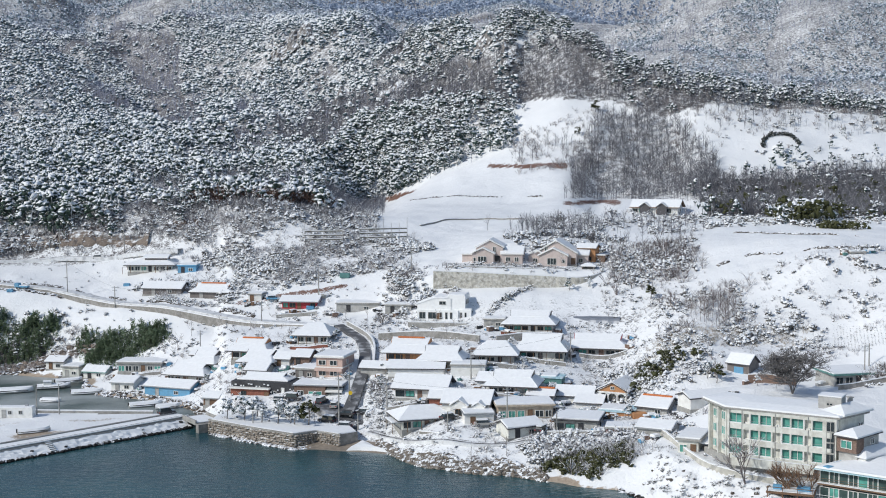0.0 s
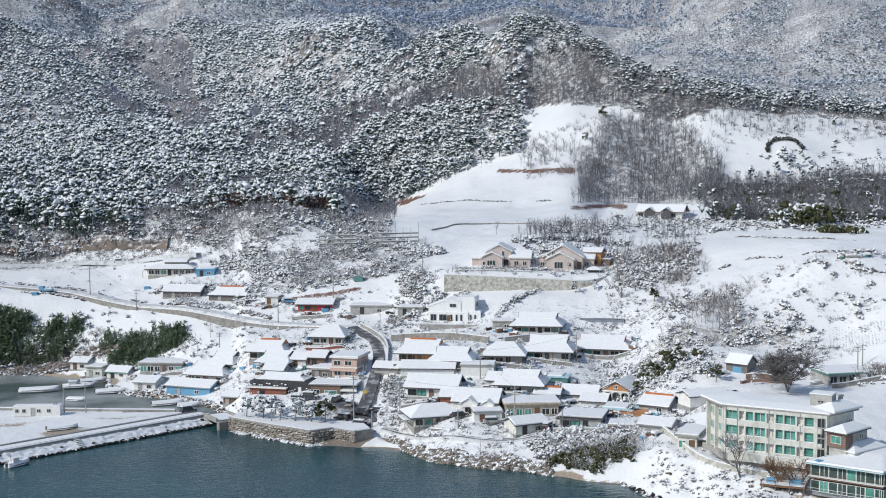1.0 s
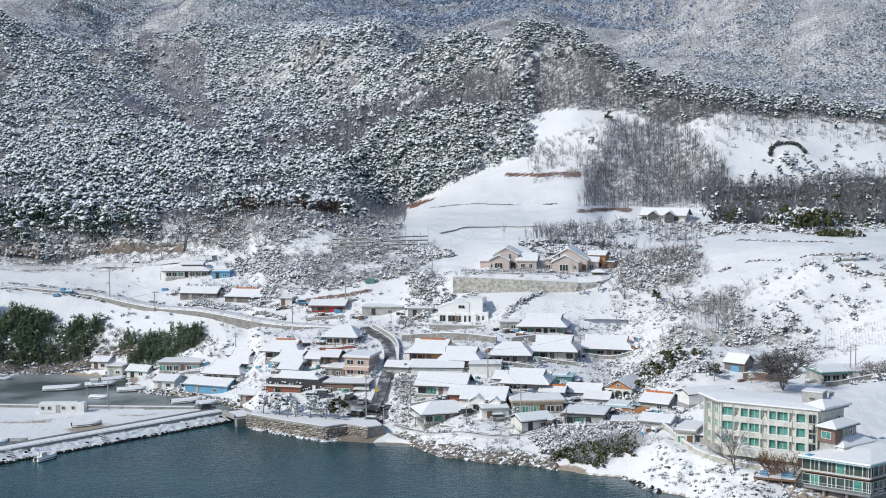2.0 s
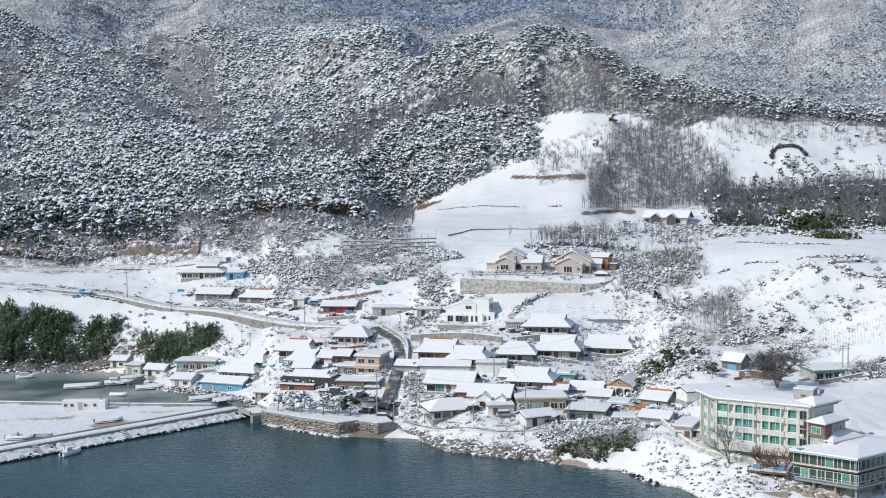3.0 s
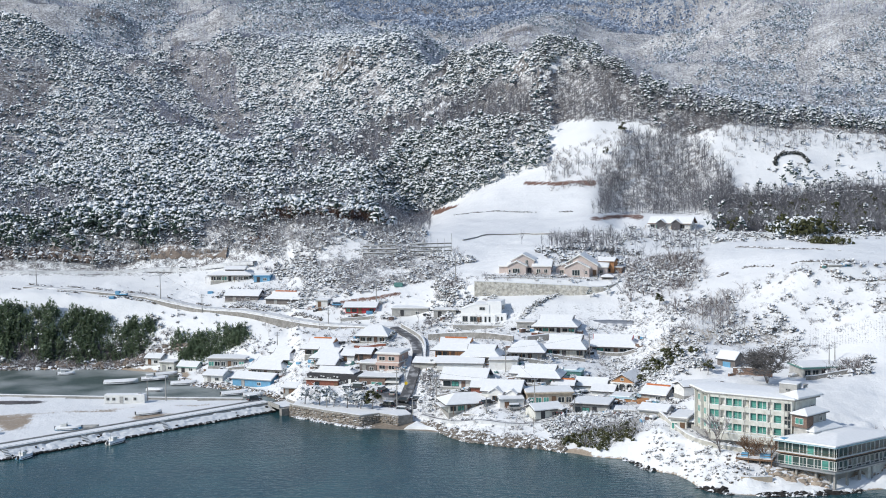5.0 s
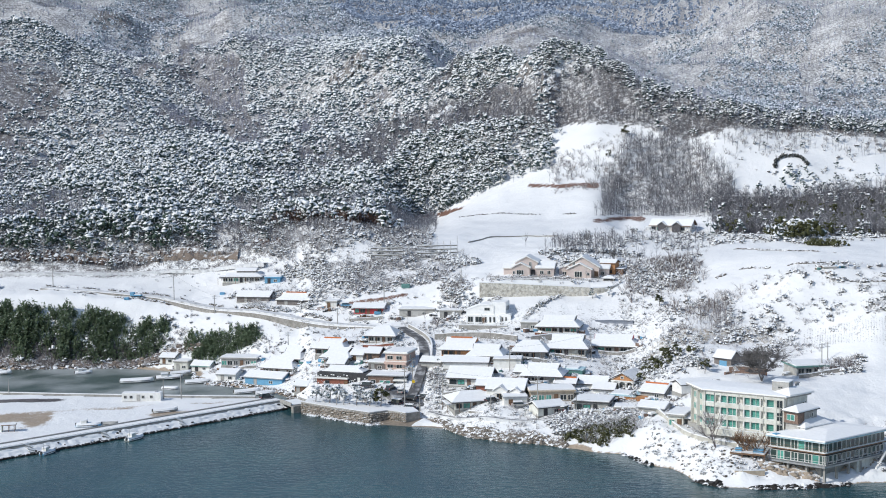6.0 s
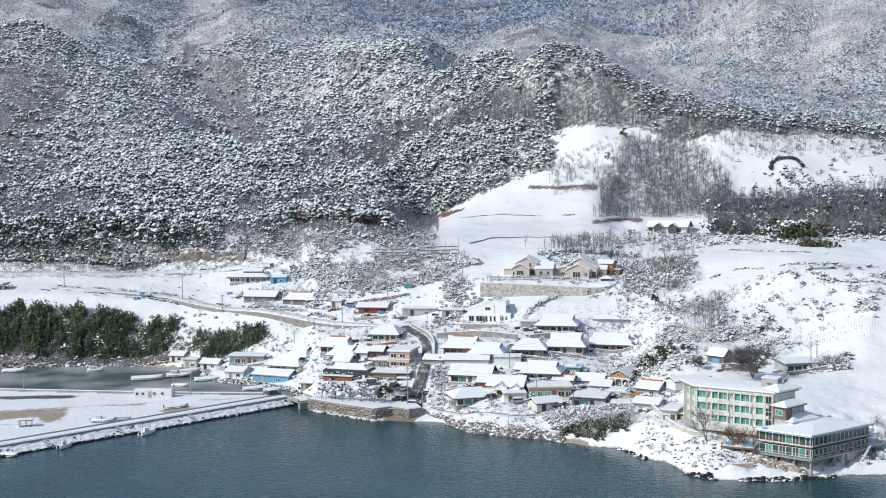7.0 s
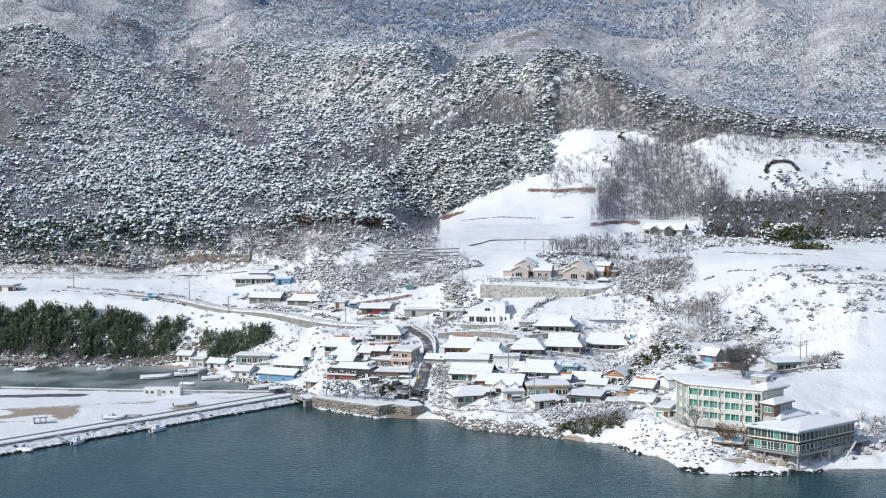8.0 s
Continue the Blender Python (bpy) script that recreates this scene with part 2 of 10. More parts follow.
M = {
    "ground": ground_material(),
    "water": water_material(),
    "cyan": material("pale_cyan_sheeting", (0.42, 0.62, 0.68), 0.6, vary=0.1, scale=1.5, dirt=(0.75, 0.78, 0.8), dirt_amount=0.7, dirt_scale=0.5),
    "snow": material("snow_cover", (0.845, 0.85, 0.855), 0.7, vary=0.04, scale=1.2, bump=0.25, bump_scale=2.5, spec=0.2),
    "concrete": material("concrete", (0.36, 0.35, 0.33), 0.9, vary=0.15, scale=3.0, bump=0.2, dirt=(0.2, 0.19, 0.17), dirt_amount=0.6, dirt_scale=0.5),
    "snow_road": material("snow_packed_road", (0.73, 0.735, 0.74), 0.8, vary=0.08, scale=1.5, bump=0.2, dirt=(0.28, 0.28, 0.29), dirt_amount=0.6, dirt_scale=0.5),
    "asphalt": material("asphalt", (0.10, 0.10, 0.106), 0.9, vary=0.2, scale=4.0, dirt=(0.66, 0.67, 0.69), dirt_amount=0.6, dirt_scale=0.35),
    "glass": material("window_glass", (0.035, 0.045, 0.05), 0.08, vary=0.2, scale=0.8, spec=0.6),
    "sea_glass": material("grey_green_glass", (0.055, 0.092, 0.086), 0.12, vary=0.4, scale=0.5, spec=0.6),
    "bright_white": material("fresh_white_plaster", (0.86, 0.86, 0.85), 0.7, vary=0.04, scale=1.5, dirt=(0.7, 0.7, 0.68), dirt_amount=0.25, dirt_scale=0.6),
    "netting": material("grey_brown_netting", (0.16, 0.155, 0.13), 0.9, vary=0.35, scale=1.2, dirt=(0.5, 0.5, 0.5), dirt_amount=0.6, dirt_scale=0.5),
    "green_glass": material("green_tinted_glass", (0.10, 0.33, 0.275), 0.1, vary=0.35, scale=0.5, spec=0.6),
    "white": material("white_paint", (0.78, 0.77, 0.74), 0.7, vary=0.05, scale=1.5, dirt=(0.55, 0.53, 0.48), dirt_amount=0.35, dirt_scale=0.7),
    "cream": material("cream_plaster", (0.70, 0.695, 0.64), 0.85, vary=0.10, scale=1.5, dirt=(0.45, 0.42, 0.36), dirt_amount=0.6, dirt_scale=0.6),
    "pink": material("pink_plaster", (0.58, 0.42, 0.36), 0.85, vary=0.06, scale=1.5, dirt=(0.42, 0.32, 0.28), dirt_amount=0.35, dirt_scale=0.6),
    "pale_pink": material("pale_pink_siding", (0.58, 0.49, 0.455), 0.8, vary=0.06, scale=1.5, dirt=(0.45, 0.37, 0.33), dirt_amount=0.3),
    "grey": material("grey_plaster", (0.43, 0.42, 0.40), 0.9, vary=0.12, scale=1.5, dirt=(0.2, 0.19, 0.18), dirt_amount=0.5),
    "brown_grey": material("weathered_grey_boards", (0.20, 0.18, 0.17), 0.9, vary=0.2, scale=1.5, dirt=(0.12, 0.1, 0.09), dirt_amount=0.5),
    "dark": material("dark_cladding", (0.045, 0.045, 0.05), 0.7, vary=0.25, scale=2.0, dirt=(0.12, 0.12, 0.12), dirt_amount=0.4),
    "brick": material("red_brick", (0.26, 0.10, 0.07), 0.9, vary=0.25, scale=3.0, dirt=(0.15, 0.07, 0.05), dirt_amount=0.5),
    "brown": material("brown_brick", (0.22, 0.15, 0.12), 0.9, vary=0.25, scale=3.0, dirt=(0.14, 0.09, 0.07), dirt_amount=0.5),
    "orange": material("orange_plaster", (0.50, 0.25, 0.12), 0.8, vary=0.1, scale=2.0, dirt=(0.45, 0.2, 0.08), dirt_amount=0.4),
    "red": material("red_paint", (0.50, 0.05, 0.06), 0.6, vary=0.12, scale=1.5, dirt=(0.35, 0.05, 0.06), dirt_amount=0.5),
    "blue": material("blue_paint", (0.14, 0.36, 0.55), 0.6, vary=0.1, scale=1.5, dirt=(0.16, 0.3, 0.42), dirt_amount=0.5),
    "teal": material("teal_paint", (0.12, 0.26, 0.24), 0.6, vary=0.15, scale=1.5, dirt=(0.1, 0.25, 0.22), dirt_amount=0.5),
    "wood": material("weathered_wood", (0.20, 0.12, 0.075), 0.85, vary=0.25, scale=4.0, dirt=(0.1, 0.07, 0.05), dirt_amount=0.5),
    "tile": material("dark_roof_tile", (0.09, 0.085, 0.09), 0.75, vary=0.25, scale=3.0),
    "orange_tile": material("orange_roof_tile", (0.62, 0.20, 0.07), 0.75, vary=0.2, scale=3.0),
    "metal": material("galvanised_metal", (0.42, 0.43, 0.45), 0.45, metal=0.7, vary=0.12, scale=2.0),
    # Pale patches paint the reflections of snow on rippled water into the colour.
    "basin": water_material("harbour_water_with_glints", (0.085, 0.118, 0.112), (0.34, 0.37, 0.37), 0.30),
    "shore_rock": snowy("dark_wet_shore_rock", (0.030, 0.028, 0.027), cut=0.98, soft=0.1, noise_scale=0.4, amount=0.7, island=0.5),
    "stone": snowy("snow_dusted_rock", (0.092, 0.078, 0.066), cut=0.60, soft=0.12, noise_scale=0.6, amount=0.6, island=0.5),
    "wall_stone": material("stone_block", (0.30, 0.285, 0.265), 0.9, vary=0.25, scale=1.2, bump=0.4, bump_scale=3.0, dirt=(0.16, 0.15, 0.13), dirt_amount=0.6, dirt_scale=0.5),
    "tan_wall": material("tan_render", (0.50, 0.42, 0.33), 0.9, vary=0.15, scale=1.5, dirt=(0.3, 0.25, 0.2), dirt_amount=0.5, dirt_scale=0.5),
    "revetment": snowy("brown_revetment_rock", (0.185, 0.16, 0.135), cut=0.84, soft=0.12, noise_scale=0.7, amount=0.8, island=0.7, vary=0.3),
    "sand": material("wet_brown_sand", (0.27, 0.225, 0.18), 0.7, vary=0.2, scale=1.2, dirt=(0.14, 0.12, 0.1), dirt_amount=0.6, dirt_scale=0.4),
    "rubble": snowy("snow_filled_rubble", (0.15, 0.132, 0.115), cut=0.58, soft=0.12, noise_scale=0.6, amount=0.6, island=0.5),
    "field_wall": material("mossy_fieldstone_facing", (0.50, 0.47, 0.41), 0.9, vary=0.4, scale=0.9, bump=0.6, bump_scale=1.6, dirt=(0.74, 0.74, 0.73), dirt_amount=0.5, dirt_scale=1.8),
    "pale_stone": material("pale_stone_facing", (0.52, 0.50, 0.45), 0.9, vary=0.2, scale=1.0, bump=0.4, bump_scale=3.0, dirt=(0.24, 0.23, 0.2), dirt_amount=0.6, dirt_scale=0.35),
    "cut_rock": snowy("brown_cut_rock", (0.115, 0.085, 0.072), cut=0.62, soft=0.15, noise_scale=0.5, amount=0.6, island=0.4, vary=0.3),
    "bank_rock": snowy("brown_bank_earth", (0.21, 0.17, 0.142), cut=0.88, soft=0.15, noise_scale=0.5, amount=0.7, island=0.4, vary=0.3),
    "tan_rock": snowy("tan_broken_rock", (0.34, 0.28, 0.225), cut=0.86, soft=0.12, noise_scale=0.5, amount=0.6, island=0.4, vary=0.3),
    "quay_stone": snowy("brown_quay_stone", (0.33, 0.285, 0.24), cut=0.95, soft=0.15, noise_scale=0.6, amount=0.7, island=0.3, vary=0.3),
    "crag": snowy("snowy_crag_rock", (0.23, 0.215, 0.208), cut=0.62, soft=0.15, noise_scale=0.35, amount=0.5, island=0.3, vary=0.3),
    "dark_hedge": snowy("dark_hedge_needles", (0.05, 0.056, 0.052), cut=1.0, soft=0.2, noise_scale=0.8, amount=0.7, island=0.5, vary=0.3),
    "ivy": snowy("evergreen_leaves", (0.066, 0.070, 0.032), cut=1.12, soft=0.2, noise_scale=1.2, amount=0.8, island=0.5, vary=0.3),
    # Needles bluer and paler than the near pines': some haze put into the colour.
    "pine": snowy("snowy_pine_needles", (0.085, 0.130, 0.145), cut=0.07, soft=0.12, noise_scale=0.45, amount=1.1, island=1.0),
    "pine_near": snowy("snow_laden_pine", (0.062, 0.096, 0.090), cut=0.13, soft=0.08, noise_scale=0.7, amount=1.7, island=0.7),
    "pine_dark": snowy("dark_green_pine", (0.060, 0.090, 0.070), cut=0.80, soft=0.10, noise_scale=0.6, amount=1.4, island=1.0),
    "pine_edge": snowy("heavily_snow_laden_pine", (0.060, 0.088, 0.078), cut=0.02, soft=0.10, noise_scale=0.3, amount=1.5, island=1.0),
    # Needles and snow made bluer, paler and flatter: haze painted into the far pines.
    "haze_pine": snowy("hazed_pine_needles", (0.170, 0.235, 0.265), cut=0.36, soft=0.45, snow=(0.70, 0.74, 0.82), noise_scale=0.3, amount=0.9, island=0.8),
    # Blue distance haze is put straight into this wood's base and snow colours.
    "haze_wood": snowy("distant_hazed_woods", (0.25, 0.315, 0.42), cut=0.95, soft=0.3, snow=(0.66, 0.72, 0.84), noise_scale=0.02, amount=0.9, island=0.4),
    # Twigs and snow tinted pale lilac-blue: distance haze carried by the colour.
    "haze_twig": snowy("far_hazed_twigs", (0.275, 0.285, 0.365), cut=0.54, soft=0.45, snow=(0.74, 0.77, 0.84), noise_scale=0.1, amount=0.7, island=0.6),
    "frost_twig": snowy("hoar_frosted_twigs", (0.29, 0.27, 0.275), cut=0.22, soft=0.3, noise_scale=0.5, amount=0.8, island=0.6),
    "bush": snowy("snow_covered_shrub", (0.14, 0.134, 0.128), cut=0.0, soft=0.12, noise_scale=1.2, amount=0.9, island=1.0),
    "bamboo": snowy("bamboo_leaves", (0.180, 0.235, 0.150), cut=1.15, soft=0.10, noise_scale=0.25, amount=0.9, island=0.5, vary=0.35),
    "bark": material("grey_brown_bark", (0.15, 0.143, 0.142), 0.9, vary=0.3, scale=2.0, island=0.35),
    "reed": snowy("pale_dry_reeds", (0.42, 0.36, 0.29), cut=0.9, soft=0.3, noise_scale=1.0, amount=0.7, island=0.6),
    "twig": snowy("frosted_twigs", (0.20, 0.17, 0.165), cut=0.42, soft=0.3, noise_scale=1.0, amount=0.8, island=0.8),
    "wood_twig": snowy("grey_bare_wood", (0.150, 0.150, 0.168), cut=0.66, soft=0.25, noise_scale=0.8, amount=0.7, island=0.7),
    "rust": snowy("rust_brown_leaves", (0.125, 0.075, 0.058), cut=0.85, soft=0.2, noise_scale=1.0, amount=0.6, island=0.4),
}


def let_light_through(m, share):
    """Thin leaves: part of the light passes through them."""
    n, l = m.node_tree.nodes, m.node_tree.links
    b = n["Principled BSDF"]
    leaf = n.new("ShaderNodeBsdfTranslucent")
    l.new(b.inputs["Base Color"].links[0].from_socket, leaf.inputs["Color"])
    mix = n.new("ShaderNodeMixShader")
    mix.inputs["Fac"].default_value = share
    l.new(b.outputs[0], mix.inputs[1])
    l.new(leaf.outputs[0], mix.inputs[2])
    l.new(mix.outputs[0], n["Material Output"].inputs["Surface"])


let_light_through(M["bamboo"], 0.42)

# ---------------------------------------------------------------- mesh helpers
def mesh_object(name, verts, faces, mat, parent=None, label=""):
    me = bpy.data.meshes.new(name)
    me.from_pydata(verts, [], faces)
    me.materials.append(mat)
    me.update()
    ob = new(name, me)
    if parent:
        ob.parent = parent
    if label:
        tagged(ob, label)
    return ob


def part(name, bm, mat, parent, label=""):
    me = bpy.data.meshes.new(name)
    bmesh.ops.recalc_face_normals(bm, faces=bm.faces)
    bm.to_mesh(me)
    bm.free()
    me.materials.append(mat)
    ob = new(name, me)
    if parent:
        ob.parent = parent
    if label:
        tagged(ob, label)
    return ob


def add_box(bm, cx, cy, z0, sx, sy, sz, rz=0.0):
    c, s = math.cos(rz), math.sin(rz)
    vs = []
    for dz in (0, sz):
        for ax, ay in ((-1, -1), (1, -1), (1, 1), (-1, 1)):
            px, py = ax * sx / 2, ay * sy / 2
            vs.append(bm.verts.new((cx + px * c - py * s, cy + px * s + py * c, z0 + dz)))
    for q in ((0, 3, 2, 1), (4, 5, 6, 7), (0, 1, 5, 4), (1, 2, 6, 5), (2, 3, 7, 6), (3, 0, 4, 7)):
        bm.faces.new([vs[i] for i in q])
    return vs


def box_part(name, mat, parent, cx, cy, z0, sx, sy, sz, rz=0.0, label="", bevel=0.0):
    bm = bmesh.new()
    add_box(bm, cx, cy, z0, sx, sy, sz, rz)
    if bevel:
        bmesh.ops.bevel(bm, geom=bm.edges[:], offset=bevel, segments=2, affect="EDGES", profile=0.6)
    return part(name, bm, mat, parent, label)


def add_bar(bm, p, q, r0, r1, sides=5):
    """A tapered round bar from p to q."""
    p, q = Vector(p), Vector(q)
    axis = (q - p).normalized()
    u = axis.orthogonal().normalized()
    v = axis.cross(u)
    rings = []
    for c, r in ((p, r0), (q, r1)):
        rings.append([bm.verts.new(c + (u * math.cos(k * math.tau / sides) + v * math.sin(k * math.tau / sides)) * r) for k in range(sides)])
    for k in range(sides):
        j = (k + 1) % sides
        bm.faces.new((rings[0][k], rings[0][j], rings[1][j], rings[1][k]))
    bm.faces.new(rings[0][::-1])
    bm.faces.new(rings[1])


# ---------------------------------------------------------------- the lie of the land
FAN_Y = -37.3
SECTIONS = []


def section(bearing, *points):
    """One section from the shore to the foot of the hills: its bearing from the fan's foot and pairs of (distance north, height)."""
    ys, zs = zip(*points)
    SECTIONS.append((bearing, (ys[0] - 30, ys[0] - 8) + ys, (-8, -2.5) + zs))


section(-0.3693, (388, 0.0), (394, 3.0), (399, 10.2), (418, 24.7), (440, 27.4), (456, 31.5), (462, 37.8), (480, 46.0))
section(-0.3010, (388, 0.0), (394, 1.8), (399, 8.0), (416, 22.6), (440, 27.1), (458, 31.1), (465, 37.4), (480, 45.7))
section(-0.2372, (354, 0.0), (366, 1.2), (380, 1.0), (400, 16.7), (410, 19.6), (437, 26.1), (452, 30.9), (458, 37.6), (470, 46.0))
section(-0.1781, (337, 0.0), (341, 0.9), (346, 1.4), (365, 7.2), (390, 16.1), (398, 19.8), (425, 26.7), (440, 31.7), (452, 40.0), (470, 50.3))
section(-0.1545, (318, 0.0), (321, 1.4), (328, 3.0), (345, 4.7), (358, 7.3), (375, 13.1), (388, 15.5), (396, 19.6), (420, 26.5), (436, 31.3), (448, 40.2), (466, 49.3))
section(-0.1454, (304, 0.0), (306, 2.8), (315, 4.7), (335, 6.5), (350, 8.6), (365, 14.5), (384, 16.4), (391, 19.6), (412, 26.2), (432, 32.3), (445, 40.4), (460, 48.9))
section(-0.1146, (297, 0.0), (300, 3.0), (312, 4.7), (338, 9.3), (355, 15.0), (380, 16.4), (386, 19.5), (400, 25.4), (425, 33.2), (440, 40.6), (455, 48.5))
section(-0.0512, (291, 0.0), (298, 2.0), (308, 7.9), (330, 12.2), (358, 16.7), (375, 20.0), (398, 28.4), (438, 38.3), (460, 43.1), (505, 49.5))
section(0.0122, (268, 0.0), (271, 1.9), (278, 4.6), (297, 8.3), (322, 13.4), (335, 16.7), (358, 18.2), (366, 22.5), (375, 26.8), (378, 32.3), (410, 34.5), (455, 40.2), (468, 42.3), (505, 46.7))
section(0.0529, (263, 0.0), (266, 2.2), (277, 4.8), (293, 8.2), (322, 13.3), (340, 16.7), (358, 21.7), (366, 25.6), (375, 27.6), (378, 32.6), (386, 33.1), (402, 38.6), (450, 40.4), (470, 42.5), (510, 46.3))
section(0.0890, (257, 0.0), (261, 2.2), (274, 5.7), (295, 7.3), (325, 13.0), (342, 16.9), (358, 22.1), (366, 26.0), (375, 27.6), (378, 32.0), (386, 32.8), (402, 38.5), (445, 40.6), (465, 43.1), (510, 47.4))
section(0.1296, (251, 0.0), (255, 3.6), (270, 6.9), (295, 7.2), (325, 12.6), (345, 16.3), (355, 22.0), (380, 32.1), (420, 38.6), (460, 43.5), (500, 47.7))
section(0.1746, (236, 0.0), (242, 4.5), (251, 8.6), (285, 9.5), (295, 14.4), (318, 20.2), (350, 26.1), (400, 37.9), (462, 43.2), (480, 48.4))
section(0.2196, (219, 0.0), (224, 3.2), (231, 5.0), (235, 7.4), (240, 8.8), (262, 14.2), (290, 14.9), (318, 20.1), (350, 29.5), (385, 39.0), (440, 43.2), (470, 46.4))
section(0.2870, (217, 0.0), (219, 1.4), (224, 2.3), (229, 3.0), (234, 4.8), (240, 8.6), (264, 15.1), (288, 14.7), (315, 20.4), (335, 31.0), (345, 38.5), (390, 42.2), (440, 43.0))
section(0.3543, (222, 0.0), (224, 1.6), (230, 2.7), (238, 4.6), (247, 9.4), (285, 18.8), (310, 30.4), (345, 38.3), (390, 42.0), (440, 42.7))
HILLS = []


def hill(c, *points):
    """One section over the hills: its column in the fan and pairs of (distance north, height), over each crest and hollow."""
    ys, zs = zip(*points)
    HILLS.append((c * 0.000452 - 0.3693, ys + (ys[-1] + 700, ys[-1] + 1400), zs + (zs[-1] - 40, 0)))


hill(-150, (500, 44.2), (700, 64.5), (830, 85.3), (900, 120.3), (1000, 167.5), (1060, 195.2), (1200, 173.2), (1500, 240.1), (1900, 336.0), (2600, 478.8))
hill(0, (500, 44.6), (650, 58.1), (830, 82.8), (920, 120.8), (1030, 174.9), (1075, 199.1), (1180, 179.1), (1500, 239.0), (1700, 288.0), (1900, 351.7), (2600, 500.2))
hill(100, (500, 44.9), (650, 58.5), (830, 82.4), (900, 113.0), (1000, 147.9), (1065, 174.0), (1160, 156.0), (1400, 214.6), (1600, 256.6), (1850, 318.5), (2600, 464.0))
hill(166, (500, 45.0), (650, 58.3), (830, 86.1), (903, 116.3), (1000, 141.6), (1055, 158.6), (1120, 142.6), (1250, 180.9), (1500, 222.8), (1870, 312.1), (2600, 463.2))
hill(240, (500, 45.4), (650, 59.1), (840, 84.1), (920, 107.0), (990, 129.5), (1050, 119.5), (1118, 154.6), (1190, 172.6), (1300, 168.6), (1700, 243.7), (1870, 298.8), (2600, 450.6))
hill(304, (500, 45.2), (650, 58.9), (850, 81.2), (905, 98.9), (930, 105.8), (990, 97.8), (1100, 132.7), (1165, 164.2), (1191, 181.6), (1350, 169.6), (1700, 258.6), (1870, 302.5), (2600, 449.8))
hill(350, (500, 45.4), (650, 58.8), (820, 78.3), (870, 88.3), (930, 85.3), (1050, 119.9), (1102, 140.7), (1180, 181.9), (1350, 171.9), (1700, 266.0), (1870, 306.3), (2600, 455.1))
hill(391, (500, 45.6), (640, 57.3), (800, 75.7), (850, 77.7), (1000, 110.0), (1100, 146.5), (1191, 194.2), (1350, 188.2), (1700, 269.5), (1900, 313.9), (2600, 460.4))
hill(480, (500, 46.1), (640, 57.7), (760, 69.4), (956, 105.2), (1010, 130.6), (1080, 160.6), (1200, 186.9), (1600, 246.5), (2000, 321.2), (2300, 291.2), (3450, 569.4))
hill(567, (500, 46.7), (640, 59.3), (760, 72.7), (880, 97.1), (955, 126.1), (975, 146.2), (985, 158.7), (1040, 167.4), (1300, 198.2), (1900, 290.9), (2200, 260.9), (3450, 540.3))
hill(625, (500, 46.6), (640, 61.3), (777, 75.5), (860, 97.1), (930, 128.7), (960, 151.4), (1000, 161.6), (1300, 196.6), (1800, 260.3), (2100, 230.3), (3000, 422.4), (3450, 527.1))
hill(704, (475, 43.3), (570, 40.3), (662, 38.3), (688, 52.3), (715, 68.7), (740, 79.1), (775, 88.7), (806, 98.1), (850, 115.5), (900, 134.9), (950, 154.2), (1000, 164.0), (1600, 233.9), (1900, 203.9), (2700, 374.5), (3450, 516.6))
hill(790, (470, 42.3), (560, 44.2), (653, 48.2), (668, 55.1), (690, 77.6), (703, 89.7), (740, 97.7), (792, 110.3), (826, 132.0), (850, 143.6), (950, 118.6), (2000, 250.7), (2550, 339.6), (3000, 420.2), (3450, 512.1))
hill(830, (470, 42.5), (560, 44.4), (640, 53.4), (655, 57.4), (688, 82.0), (702, 93.5), (740, 101.0), (790, 116.4), (812, 136.5), (822, 144.9), (930, 116.9), (2000, 254.8), (2400, 323.6), (3000, 426.3), (3450, 514.5))
hill(872, (470, 42.6), (560, 44.8), (630, 57.2), (645, 59.6), (680, 83.6), (695, 94.4), (735, 107.5), (770, 125.1), (800, 141.3), (818, 149.7), (930, 119.7), (2000, 259.0), (2300, 315.8), (3000, 432.4), (3450, 535.3))
hill(948, (470, 42.7), (560, 45.2), (615, 59.7), (642, 68.4), (660, 75.8), (686, 93.2), (712, 106.1), (730, 125.5), (742, 139.5), (752, 148.8), (880, 114.8), (2000, 267.3), (2300, 325.3), (2700, 395.6), (3300, 525.9))
hill(978, (470, 42.9), (560, 45.7), (612, 60.9), (640, 70.7), (662, 82.6), (690, 93.9), (720, 115.2), (742, 138.0), (754, 149.9), (880, 115.9), (2000, 267.0), (2300, 327.1), (2700, 395.3), (3300, 532.7))
hill(1042, (470, 43.4), (560, 47.7), (612, 62.5), (640, 75.4), (658, 86.7), (675, 95.8), (705, 116.7), (735, 136.5), (746, 143.0), (870, 109.0), (2000, 257.4), (2400, 326.6), (2655, 384.4), (3200, 517.9))
hill(1092, (470, 44.0), (540, 40.5), (585, 46.7), (620, 64.1), (640, 79.2), (661, 88.8), (676, 97.6), (694, 113.3), (712, 127.7), (830, 97.7), (1900, 232.3), (2400, 315.3), (2655, 390.9), (3000, 482.8))
hill(1126, (475, 45.3), (540, 42.3), (584, 47.0), (625, 67.0), (655, 84.3), (672, 97.3), (692, 118.9), (800, 90.9), (1800, 209.8), (2200, 275.0), (2500, 347.4), (2700, 405.5), (3000, 482.3))
hill(1200, (475, 46.3), (545, 43.5), (590, 48.9), (630, 68.6), (650, 83.9), (666, 97.5), (680, 110.2), (790, 86.2), (1500, 159.2), (1650, 182.9), (2043, 255.3), (2500, 363.3), (2900, 467.7))
